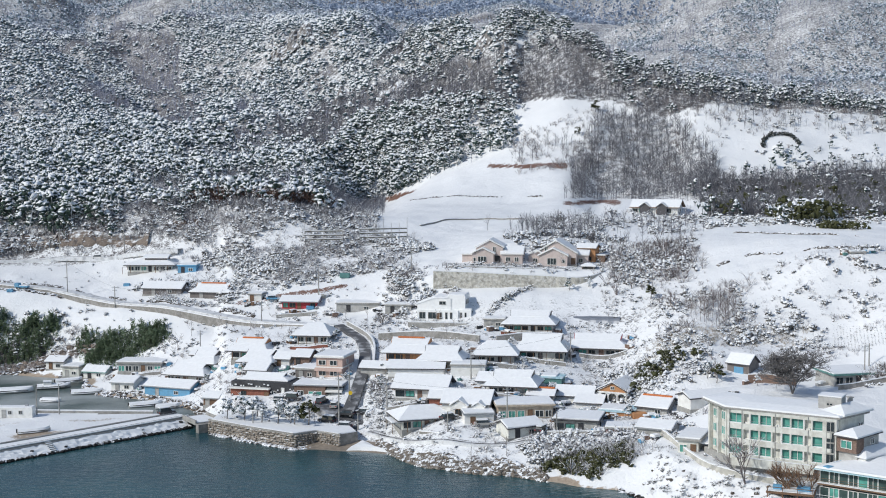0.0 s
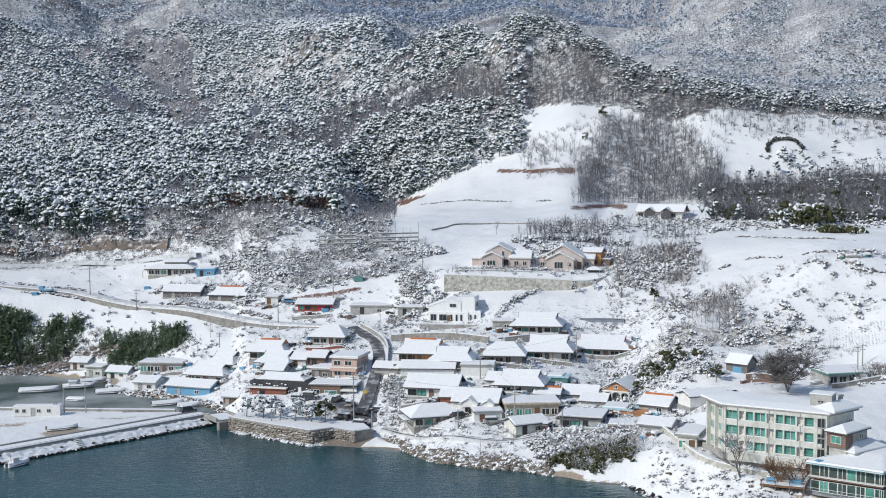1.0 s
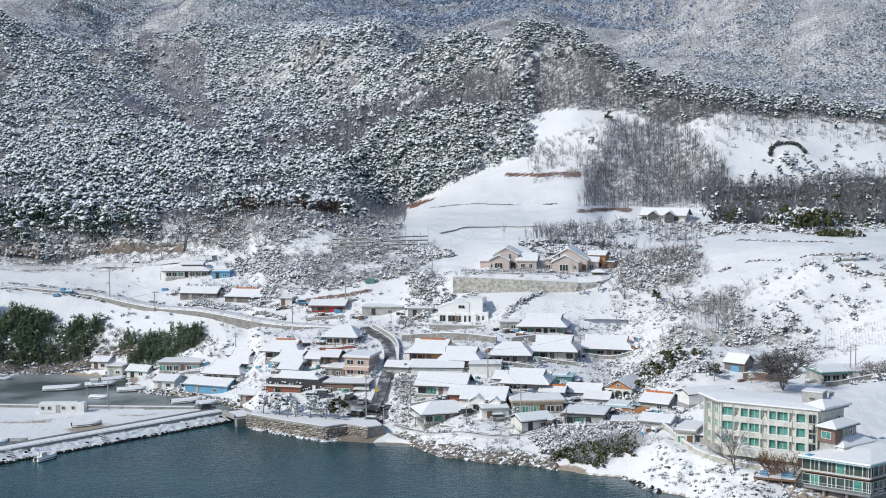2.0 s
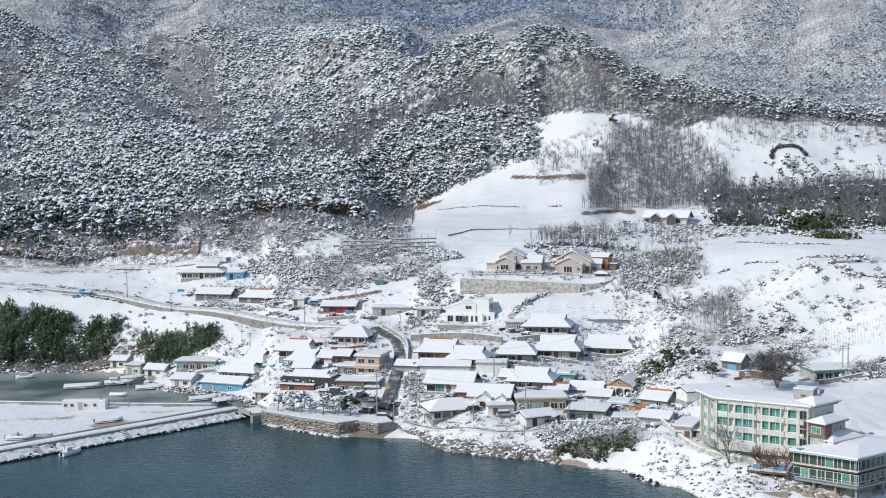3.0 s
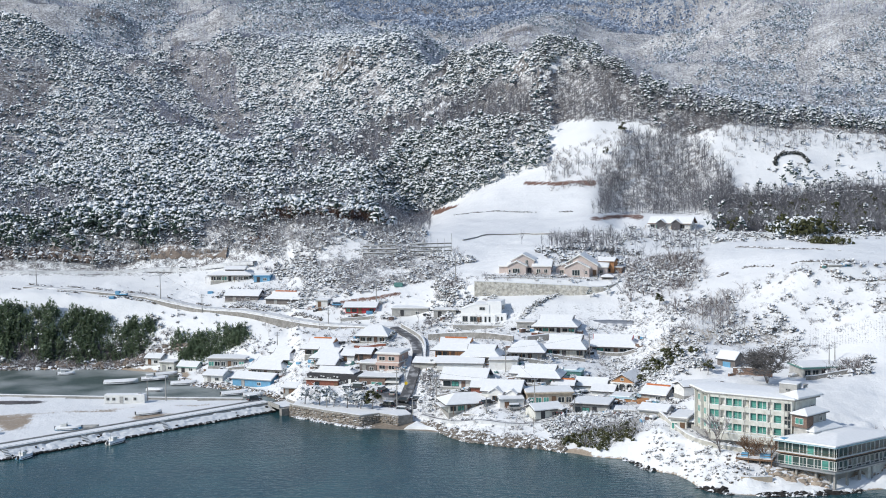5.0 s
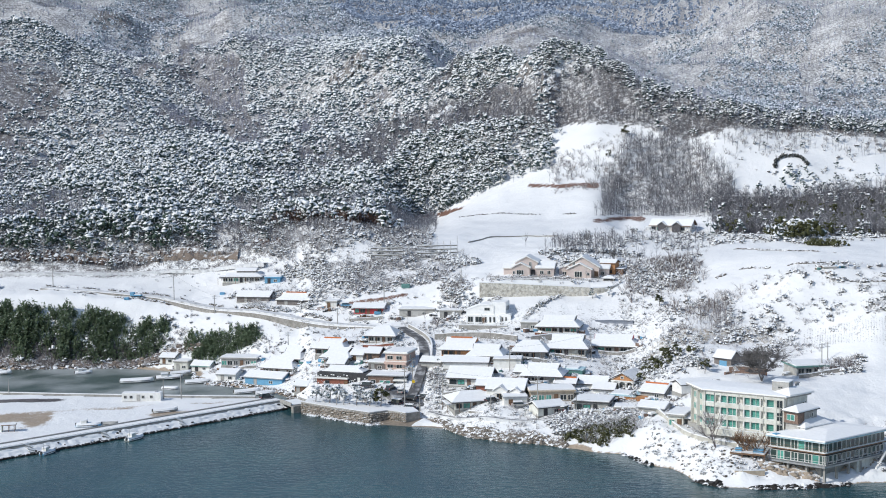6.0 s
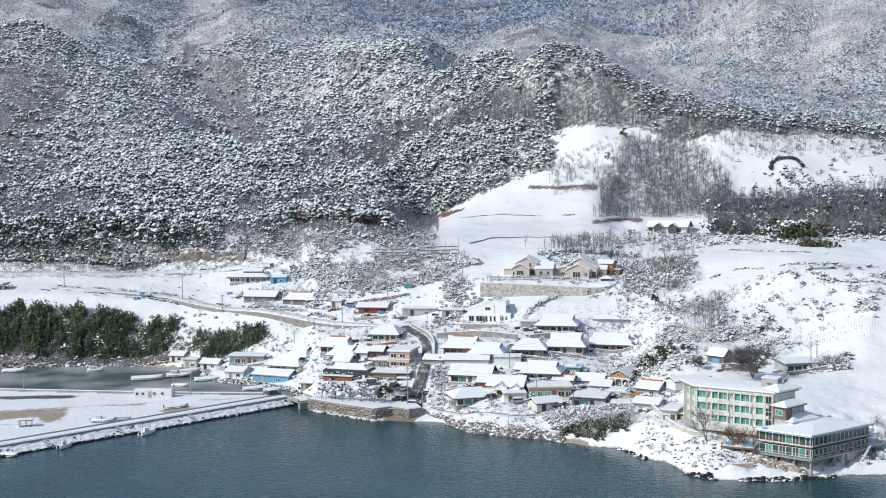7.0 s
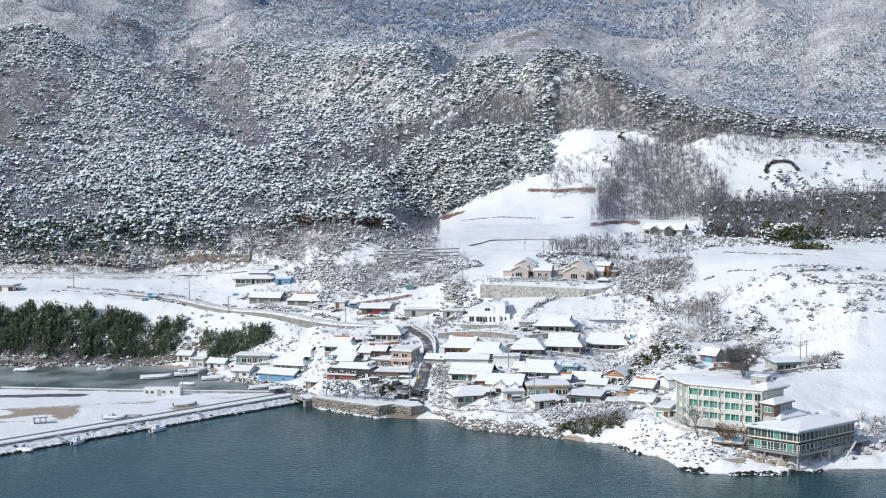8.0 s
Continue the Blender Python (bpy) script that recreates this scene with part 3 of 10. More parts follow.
hill(1265, (475, 45.8), (545, 43.3), (590, 55.5), (600, 59.8), (626, 75.5), (652, 91.8), (668, 103.3), (780, 83.3), (1450, 149.3), (1620, 182.6), (1900, 244.6), (2300, 339.5), (2700, 439.8))
hill(1326, (470, 43.6), (545, 43.7), (590, 55.3), (615, 70.5), (640, 85.6), (656, 92.4), (664, 99.5), (770, 81.5), (1400, 139.8), (1620, 185.9), (1803, 250.0), (2200, 342.1), (2600, 437.1))
hill(1400, (465, 43.5), (545, 44.3), (590, 55.1), (622, 73.8), (645, 85.4), (656, 89.7), (665, 95.6), (770, 79.6), (1350, 130.8), (1607, 184.4), (1750, 237.9), (2100, 329.2), (2400, 397.7))
hill(1500, (460, 43.9), (540, 44.3), (590, 58.9), (622, 71.5), (648, 84.6), (662, 89.6), (770, 75.6), (1350, 124.0), (1550, 169.2), (1657, 228.4), (1900, 304.0), (2300, 393.4))
hill(1680, (460, 43.6), (540, 43.2), (590, 57.6), (622, 70.1), (650, 82.3), (668, 86.7), (770, 72.7), (1300, 118.1), (1550, 175.0), (1700, 246.3), (2000, 332.3), (2300, 401.6))



def lattice(ix, iy, seed):
    h = (ix * 374761393 + iy * 668265263 + seed * 974634777) & 0x7FFFFFFF
    h = ((h ^ (h >> 13)) * 1274126177) & 0x7FFFFFFF
    return ((h ^ (h >> 16)) & 0xFFFF) / 65535.0


def value_noise(x, y, size, seed=0):
    """Smooth noise from 0 to 1 with features of that size in metres."""
    u, v = np.asarray(x, float) / size, np.asarray(y, float) / size
    iu, iv = np.floor(u).astype(np.int64), np.floor(v).astype(np.int64)
    fu, fv = u - iu, v - iv
    fu, fv = fu * fu * (3 - 2 * fu), fv * fv * (3 - 2 * fv)
    a, b = lattice(iu, iv, seed), lattice(iu + 1, iv, seed)
    c, d = lattice(iu, iv + 1, seed), lattice(iu + 1, iv + 1, seed)
    return (a * (1 - fu) + b * fu) * (1 - fv) + (c * (1 - fu) + d * fu) * fv


def loft(sections, x, y):
    """The height of a surface drawn smoothly through sections that fan out from the fan's foot."""
    at = np.array([s[0] for s in sections])
    bearing = np.clip(x / np.maximum(y - FAN_Y, 60), at[0], at[-1] - 1e-6)
    rows = np.array([np.interp(y, s[1], s[2]) for s in sections])
    i = np.clip(np.searchsorted(at, bearing, side="right") - 1, 0, len(at) - 2)
    b0, b1 = at[i], at[i + 1]
    t = (bearing - b0) / (b1 - b0)
    k = np.arange(len(x))
    z0, z1 = rows[i, k], rows[i + 1, k]
    im, ip = np.maximum(i - 1, 0), np.minimum(i + 2, len(at) - 1)
    m0 = (z1 - rows[im, k]) / np.maximum(b1 - at[im], 1e-6) * (b1 - b0) * 0.8
    m1 = (rows[ip, k] - z0) / np.maximum(at[ip] - b0, 1e-6) * (b1 - b0) * 0.8
    t2, t3 = t * t, t * t * t
    return (2 * t3 - 3 * t2 + 1) * z0 + (t3 - 2 * t2 + t) * m0 + (3 * t2 - 2 * t3) * z1 + (t3 - t2) * m1


def plain_height(x, y):
    """The height of the land from its sections, without small relief."""
    x, y = np.atleast_1d(np.asarray(x, float)), np.atleast_1d(np.asarray(y, float))
    t = np.clip((y - 462) / 30, 0, 1)
    t = t * t * (3 - 2 * t)
    return loft(SECTIONS, x, y) * (1 - t) + loft(HILLS, x, y) * t


DRIVE = [(49.5, 268.0, 8.6), (51.6, 260.0, 8.0), (53.2, 250.5, 7.4), (55.6, 243.0, 6.8), (60.0, 238.2, 6.4), (66, 234.0, 6.2), (71, 231.0, 6.0)]
QUAY_EDGE = ((-53.4, -43.5, -31.2, -26.0, -20.4, -16.0), (306.2, 298.2, 289.4, 292.6, 288.8, 291.0))


def levelled(x, y, z):
    """The land cut down along the hotel's drive and behind the quay wall."""
    cap = np.full(z.shape, 1e4)
    for (x0, y0, z0), (x1, y1, z1) in zip(DRIVE, DRIVE[1:]):
        t = np.clip(((x - x0) * (x1 - x0) + (y - y0) * (y1 - y0)) / ((x1 - x0) ** 2 + (y1 - y0) ** 2), 0, 1)
        d = np.hypot(x - x0 - t * (x1 - x0), y - y0 - t * (y1 - y0))
        cap = np.minimum(cap, z0 + t * (z1 - z0) - 0.3 + np.maximum(d - 4.5, 0) * 0.5)
    back = y - np.interp(x, *QUAY_EDGE)
    lawn = np.where((x > -54) & (x < -15.5) & (back > -3), 2.9 + np.maximum(back - 11, 0) * 0.35, 1e4)
    return np.minimum(z, np.minimum(cap, lawn))


def height(x, y):
    x, y = np.atleast_1d(np.asarray(x, float)), np.atleast_1d(np.asarray(y, float))
    z = plain_height(x, y)
    c = (x / np.maximum(y - FAN_Y, 60) + 0.3693) / 0.000452
    wild = np.clip((y - 465) / 120, 0, 1)
    wild = wild * (1 - 0.9 * np.clip((c - 680) / 30, 0, 1) * np.clip((1075 - c) / 30, 0, 1) * np.clip((650 - y) / 30, 0, 1))
    z = z + wild * ((value_noise(x, y, 55, 1) - 0.5) * 5 + (value_noise(x, y, 22, 2) - 0.5) * 3)
    gully = np.clip((y - 700) / 150, 0, 1) * np.clip((900 - c) / 100, 0, 1)
    z = z + gully * (1 - 2 * np.abs(value_noise(x + 0.3 * y, y * 0.3, 45, 12) - 0.5)) * 6
    far = np.clip((y - 1150) / 500, 0, 1)
    ridge = 1 - np.abs(2 * value_noise(x, y, 210, 3) - 1)
    z = z + far * ((ridge - 0.6) * 34 + (value_noise(x, y, 80, 4) - 0.5) * 18)
    land = np.clip(z / 2.5, 0, 1)
    z = z + land * ((value_noise(x, y, 7, 5) - 0.5) * 0.7 + (value_noise(x, y, 2.7, 6) - 0.5) * 0.3)
    lumps = np.clip((x - 34) / 6, 0, 1) * np.clip((112 - x) / 6, 0, 1) * np.clip((252 - y) / 8, 0, 1) * np.clip((z - 0.4) / 2, 0, 1)
    z = z + lumps * ((value_noise(x, y, 2.6, 8) - 0.5) * 1.9 + (value_noise(x, y, 5.5, 9) - 0.5) * 1.8 + (value_noise(x, y, 1.5, 10) - 0.5) * 0.7)
    return levelled(x, y, z)


def ground_at(x, y):
    return float(height(x, y)[0])


# ---------------------------------------------------------------- ground and sea
def column(x, y):
    """Where a place lies across the valley: 0 at the western end of the fan, 1600 at the eastern end."""
    return (np.asarray(x) / np.maximum(np.asarray(y) - FAN_Y, 60) + 0.3693) / 0.000452


def bump_band(v, a, b, soft):
    return np.clip((v - a) / soft, 0, 1) * np.clip((b - v) / soft, 0, 1)


def stand(x, y):
    """How high a place stands over the valley, as an angle on the fan's own scale: falling from about 440 at the foot of the hills to 0 at the skyline."""
    return 441 - 2214 * ((plain_height(x, y) - 72.8) / (np.asarray(y) - FAN_Y) + 0.0733)


def within(c, v, *corners):
    """True inside a stretch of hillside given by its corners (column, stand)."""
    odd = np.zeros(np.shape(c), bool)
    for (c0, v0), (c1, v1) in zip(corners, corners[1:] + corners[:1]):
        cross = ((v0 > v) != (v1 > v)) & (c < (c1 - c0) * (v - v0) / (v1 - v0 + 1e-9) + c0)
        odd ^= cross
    return odd


def forest_edge(c):
    return np.interp(c, (0, 560, 620, 660, 704, 790, 830, 872, 948, 960, 965), (470, 470, 480, 600, 666, 656, 644, 634, 650, 665, 3000))


CREST = ((700, 790, 830, 872, 948, 1042, 1092, 1126, 1200, 1265, 1326, 1400, 1500, 1680), (1000, 850, 822, 818, 752, 746, 712, 692, 680, 668, 664, 665, 662, 668))


def pine_spur(c, v):
    return within(c, v, (612, 378), (626, 310), (700, 252), (760, 226), (820, 208), (930, 202), (964, 230), (952, 288), (880, 308), (790, 348), (690, 392))


def grey_wood(x, y, c, v):
    """Where leafless trees stand instead of pines on the western hills."""
    n = (value_noise(x, y, 40, 21) - 0.5) * 24
    g = within(c + n, v, (285, 60), (330, 90), (395, 95), (402, 200), (440, 268), (385, 252), (325, 195), (280, 130))
    g |= within(c + n, v, (-300, 100), (30, 105), (62, 125), (58, 190), (0, 235), (-300, 240))
    g |= within(c, v + n, (590, 280), (640, 222), (720, 188), (800, 172), (880, 130), (930, 140), (930, 200), (820, 208), (700, 250), (640, 305))
    return g | (value_noise(x, y, 60, 22) * 0.7 + value_noise(x, y, 25, 23) * 0.3 > 0.72)


def main_slope(c, v):
    return within(c, v, (880, 150), (940, 130), (1010, 105), (1060, 105), (1110, 130), (1200, 172), (1300, 196), (1290, 218), (1200, 236), (1110, 216), (1000, 212), (960, 226), (900, 200))


def wood_block(c, v):
    return within(c, v, (1048, 376), (1054, 290), (1112, 236), (1190, 226), (1292, 300), (1302, 350), (1290, 376))


def thicket(c, y, v):
    return (c > 1262) & (y < 590) & (y > 452) & (v > np.interp(c, (1262, 1340, 1500, 1700), (345, 322, 318, 320)))


def bare_cover(x, y, z):
    """How much earth and dry grass shows through the snow, 0 to 1."""
    c, v = column(x, y), stand(x, y)
    n = value_noise(x, y, 14, 11)
    wood = np.clip((y - forest_edge(c)) / 25, 0, 1) * np.where(grey_wood(x, y, c, v), 0.56, 0.44)
    hill_side = (c > 870) & (y > 500) & (y < np.interp(c, *CREST) + 40)
    wood = np.maximum(wood, main_slope(c, v) * hill_side * 0.52)
    wood = np.maximum(wood, wood_block(c, v) * hill_side * 0.40)
    wood = np.maximum(wood, thicket(c, y, v) * 0.72)
    wood = np.maximum(wood, ((np.abs(y - np.interp(c, *CREST)) < 14) & (c > 780)) * 0.44)
    scrub = bump_band(c, -400, 735, 30) * bump_band(y, 443, 476, 5) * 0.42
    cliff = bump_band(c, -400, 330, 40) * bump_band(y, 457, 467, 3) * 0.75
    slope = bump_band(c, 480, 800, 40) * bump_band(y, 396, 445, 6) * 0.32
    right = bump_band(c, 1150, 1700, 60) * bump_band(y, 300, 352, 8) * 0.15
    bank = bump_band(c, -400, 215, 15) * bump_band(y, 386, 400, 2) * 0.9
    village = bump_band(c, 300, 1230, 40) * bump_band(y, 262, 372, 8) * 0.27
    far = np.clip((y - np.where(c > 965, 780, 1250)) / 60, 0, 1) * 0.46
    return np.clip(np.maximum.reduce([wood, scrub, cliff, slope, right, bank, village, far]) + (n - 0.5) * 0.12, 0, 1)


def red_soil(x, y):
    c, v = column(x, y), stand(x, y)
    upper = (y > 520) & (y < 670)
    ragged = v + (value_noise(x, y, 9, 13) - 0.5) * 5
    strip = bump_band(c, 910, 1052, 10) * bump_band(ragged, 313, 324, 4) * upper * 0.78
    low = bump_band(c, 695, 800, 15) * bump_band(ragged - np.interp(c, (700, 800), (379, 356)), -5, 4, 2) * upper
    edge = bump_band(c, 1030, 1140, 12) * bump_band(ragged, 377, 388, 4) * (y > 480) * (y < 620) * 0.6
    bank = bump_band(c, 500, 700, 20) * bump_band(y, 391, 396, 1) * 0.55
    return np.clip(np.maximum.reduce([strip, low, edge, bank]), 0, 1)


def build_ground():
    inner = np.arange(-0.41, 0.4101, 0.0031)
    outer = np.linspace(0.45, 1.6, 16)
    bearings = np.concatenate([-outer[::-1], inner, outer])
    ys = np.concatenate([np.arange(200, 264, 0.8), np.arange(264, 480, 1.5), np.arange(480, 800, 3.2), np.arange(800, 2400, 10), np.arange(2400, 4700, 120)])
    nb, ny = len(bearings), len(ys)
    yy = np.repeat(ys, nb)
    xx = np.tile(bearings, ny) * (yy - FAN_Y)
    zz = height(xx, yy)
    idx = np.arange(nb * ny).reshape(ny, nb)
    quads = np.stack([idx[:-1, :-1], idx[:-1, 1:], idx[1:, 1:], idx[1:, :-1]], -1).reshape(-1, 4)
    me = bpy.data.meshes.new("ground")
    me.from_pydata(np.stack([xx, yy, zz], -1).tolist(), [], quads.tolist())
    me.polygons.foreach_set("use_smooth", np.ones(len(quads), bool))
    att = me.color_attributes.new("cover", "FLOAT_COLOR", "POINT")
    col = np.zeros((len(xx), 4), np.float32)
    col[:, 0], col[:, 1], col[:, 3] = bare_cover(xx, yy, zz), red_soil(xx, yy), 1
    col[:, 2] = np.clip((np.where(xx > 30, 0.35, 1.0) - zz) / 0.5, 0, 1)
    att.data.foreach_set("color", col.ravel())
    me.materials.append(M["ground"])
    me.update()
    return tagged(new("ground", me), "snow-covered hillside ground with bare earth showing through", "ground", kind="structure")


build_ground()

sea = mesh_object("water", [(-6000, -6000, 0), (6000, -6000, 0), (6000, 5000, 0), (-6000, 5000, 0)], [(0, 1, 2, 3)], M["water"])
tagged(sea, "calm blue-green sea water in the bay", "sea", kind="structure")


# ---------------------------------------------------------------- woods
def ico():
    p = (1 + 5 ** 0.5) / 2
    v = np.array([(-1, p, 0), (1, p, 0), (-1, -p, 0), (1, -p, 0), (0, -1, p), (0, 1, p), (0, -1, -p), (0, 1, -p), (p, 0, -1), (p, 0, 1), (-p, 0, -1), (-p, 0, 1)], float)
    f = np.array([(0, 11, 5), (0, 5, 1), (0, 1, 7), (0, 7, 10), (0, 10, 11), (1, 5, 9), (5, 11, 4), (11, 10, 2), (10, 7, 6), (7, 1, 8),
                  (3, 9, 4), (3, 4, 2), (3, 2, 6), (3, 6, 8), (3, 8, 9), (4, 9, 5), (2, 4, 11), (6, 2, 10), (8, 6, 7), (9, 8, 1)])
    return v / np.linalg.norm(v[0]), f


ICO_V, ICO_F = ico()


def clump(rng, centre, radius, flat=0.5):
    v = ICO_V * (1 + rng.uniform(-0.35, 0.35, (12, 1)))
    return v * (radius, radius, radius * flat) + centre, ICO_F


OCT_V = np.array([(1, 0, 0), (-1, 0, 0), (0, 1, 0), (0, -1, 0), (0, 0, 1), (0, 0, -1)], float)
OCT_F = np.array([(0, 2, 4), (2, 1, 4), (1, 3, 4), (3, 0, 4), (2, 0, 5), (1, 2, 5), (3, 1, 5), (0, 3, 5)])


def tuft(rng, centre, radius, flat=0.6, stretch=1.5):
    """A small ragged tuft of needles with eight faces, turned at random."""
    a, b = rng.uniform(0, 6.283), rng.normal(0, 1.2)
    v = OCT_V * rng.uniform(0.55, 1.4, (6, 1)) * (rng.uniform(0.9, stretch), rng.uniform(0.9 / stretch, 1.0), flat)
    ca, sa, cb, sb = math.cos(a), math.sin(a), math.cos(b), math.sin(b)
    v = v @ np.array(((ca, sa, 0), (-sa, ca, 0), (0, 0, 1.0))) @ np.array(((1.0, 0, 0), (0, cb, sb), (0, -sb, cb)))
    return v * radius + centre, OCT_F


def stick(p, q, r0, r1):
    """A thin three-sided tapered stick."""
    p, q = np.array(p, float), np.array(q, float)
    d = (q - p) / np.linalg.norm(q - p)
    u = np.cross(d, (0.31, 0.95, 0.1))
    u /= np.linalg.norm(u)
    w = np.cross(d, u)
    ring = [u * math.cos(k * 2.0944) + w * math.sin(k * 2.0944) for k in range(3)]
    v = np.array([p + c * r0 for c in ring] + [q + c * r1 for c in ring])
    f = np.array([(0, 1, 4), (0, 4, 3), (1, 2, 5), (1, 5, 4), (2, 0, 3), (2, 3, 5)])
    return v, f


def blade(p, q, width, rng):
    """A thin twig, too fine to show its roundness."""
    p, q = np.array(p, float), np.array(q, float)
    u = np.cross(q - p, rng.normal(0, 1, 3))
    u *= width / max(np.linalg.norm(u), 1e-9)
    return np.array([p - u, p + u, q + u * 0.5, q - u * 0.5]), np.array([(0, 1, 2), (0, 2, 3)])


def join(pieces):
    vs, fs, n = [], [], 0
    for v, f in pieces:
        vs.append(v)
        fs.append(f + n)
        n += len(v)
    return np.concatenate(vs), np.concatenate(fs)


def sprig(rng, centre, radius):
    """A ragged spray of needles: a drooping fan round its tip."""
    a0 = rng.uniform(0, 6.283)
    v = [(0, 0, rng.uniform(0.0, 0.25))]
    for k in range(4):
        a, o = a0 + k * 1.571 + rng.uniform(-0.5, 0.5), rng.uniform(0.55, 1.4)
        v.append((o * math.cos(a), o * math.sin(a), -rng.uniform(0.1, 1.0)))
    b = rng.normal(0, 0.45)
    cb, sb = math.cos(b), math.sin(b)
    v = np.array(v) @ np.array(((1.0, 0, 0), (0, cb, sb), (0, -sb, cb)))
    return v * radius + centre, np.array([(0, 1, 2), (0, 2, 3), (0, 3, 4), (0, 4, 1)])


def pine_shape(rng, tufts, size=1.0, stem=True, whole=True):
    """A red pine's crown, one unit high: a few boughs of rounded needle tufts round a leaning stem."""
    pieces = []
    lean = rng.uniform(-0.12, 0.12, 2)
    boughs = []
    for k in range(7):
        h = rng.uniform(0.28, 0.95)
        boughs.append((rng.uniform(0, 6.283), h, (0.44 * (1.2 - h) ** 0.7 + 0.03) * rng.uniform(0.3, 1.1)))
    for k in range(tufts):
        ang, h, out = boughs[k % 7]
        c = np.array((lean[0] * h + out * math.cos(ang), lean[1] * h + out * math.sin(ang), h)) + rng.normal(0, 0.075, 3)
        v, f = tuft(rng, c, rng.uniform(0.09, 0.19) * size, 0.85)
        pieces.append((v, f if whole else f[:4]))
    if stem:
        pieces.append(stick((0, 0, -0.1), (lean[0], lean[1], 0.85), 0.024, 0.010))
    return join(pieces)


def bare_shape(rng, branches, thick=1.0, thin_stem=False):
    """A leafless broad-leaved tree, one unit high."""
    top = (rng.uniform(-0.04, 0.04), rng.uniform(-0.04, 0.04), 0.95)
    pieces = [blade((0, 0, -0.08), top, 0.011 * thick, rng) if thin_stem else stick((0, 0, -0.08), top, 0.016 * thick, 0.004 * thick)]
    for k in range(branches):
        h = rng.uniform(0.2, 0.75)
        ang, out = rng.uniform(0, 6.283), rng.uniform(0.10, 0.34)
        tip = np.array((out * math.cos(ang), out * math.sin(ang), min(1.0, h + rng.uniform(0.15, 0.4))))
        root = np.array((0, 0, h))
        pieces.append(blade(root, tip, 0.0085 * thick, rng))
        side = tip + rng.uniform(-0.09, 0.09, 3) + (0, 0, 0.05)
        pieces.append(blade(root * 0.4 + tip * 0.6, side, 0.0058 * thick, rng))
    return join(pieces)


def scatter(name, shapes, xs, ys, sizes, mat, label, category, rng, sink=0.15, smooth=False):
    """Many plants of a few shapes, set on the ground and joined into one mesh."""
    zs = height(xs, ys) - sink
    verts, faces, n = [], [], 0
    pick = rng.integers(0, len(shapes), len(xs))
    turn = rng.uniform(0, 6.283, len(xs))
    wide = rng.uniform(0.85, 1.2, len(xs))
    for k, (v, f) in enumerate(shapes):
        sel = np.nonzero(pick == k)[0]
        if not len(sel):
            continue
        c, s = np.cos(turn[sel])[:, None], np.sin(turn[sel])[:, None]
        sc = sizes[sel][:, None]
        w = wide[sel][:, None] * sc
        X = (v[:, 0] * c - v[:, 1] * s) * w + xs[sel][:, None]
        Y = (v[:, 0] * s + v[:, 1] * c) * w + ys[sel][:, None]
        Z = v[:, 2] * sc + zs[sel][:, None]
        verts.append(np.stack([X, Y, Z], -1).reshape(-1, 3))
        faces.append((f[None] + (np.arange(len(sel)) * len(v))[:, None, None]).reshape(-1, 3) + n)
        n += len(sel) * len(v)
    verts, faces = np.concatenate(verts), np.concatenate(faces)
    me = bpy.data.meshes.new(name)
    me.vertices.add(len(verts))
    me.vertices.foreach_set("co", verts.astype(np.float32).ravel())
    me.loops.add(len(faces) * 3)
    me.loops.foreach_set("vertex_index", faces.astype(np.int32).ravel())
    me.polygons.add(len(faces))
    me.polygons.foreach_set("loop_start", (np.arange(len(faces)) * 3).astype(np.int32))
    me.polygons.foreach_set("use_smooth", np.full(len(faces), smooth))
    me.materials.append(mat)
    me.update(calc_edges=True)
    return tagged(new(name, me), label, category, kind="stuff")


def sprinkle(rng, n, c0, c1, y0, y1, density):
    """n tries of places in a stretch of the fan, kept by the density there (0 to 1)."""
    y = np.sqrt(rng.uniform((y0 - FAN_Y) ** 2, (y1 - FAN_Y) ** 2, n)) + FAN_Y
    c = rng.uniform(c0, c1, n)
    x = (c * 0.000452 - 0.3693) * (y - FAN_Y)
    keep = rng.uniform(0, 1, n) < density(x, y, c)
    return x[keep], y[keep]


rng = np.random.default_rng(7)
PINES = [pine_shape(rng, 12, 0.88) for _ in range(16)]
PINES_FAR = [pine_shape(rng, 4, 1.45, False) for _ in range(14)]
PINES_TINY = [pine_shape(rng, 3, 1.7, False, False) for _ in range(8)]
BARES = [bare_shape(rng, 11, 0.95) for _ in range(8)]
BARES_THIN = [bare_shape(rng, 4, 1.3, True) for _ in range(8)]
BARES_FAR = [bare_shape(rng, 1, 4.0, True) for _ in range(8)]


def near_pines(x, y, c):
    v = stand(x, y)
    edge = y > forest_edge(c) + (value_noise(x, y, 12, 23) - 0.5) * 10
    d = edge & (c < 686) | (pine_spur(c, v) & (y > 640) & (y < 790))
    thin = np.clip((value_noise(x, y, 16, 26) - 0.30) * 6, 0.12, 1.0) * np.where(y < 525, np.clip((value_noise(x, y, 8, 27) - 0.45) * 7, 0.12, 1.0), 1.0)
    return d * np.where(pine_spur(c, v), 1.0, np.where(grey_wood(x, y, c, v), 0.15, thin))


x, y = sprinkle(rng, 8600, -220, 970, 466, 790, near_pines)
scatter("pine_woods", PINES, x, y, (3.5 + 6.5 * rng.uniform(0, 1, len(x)) ** 1.5) * (0.75 + 0.5 * value_noise(x, y, 22, 24)), M["pine_near"], "snow-laden red pines covering the lower hillside", "pine woods", rng, smooth=True)


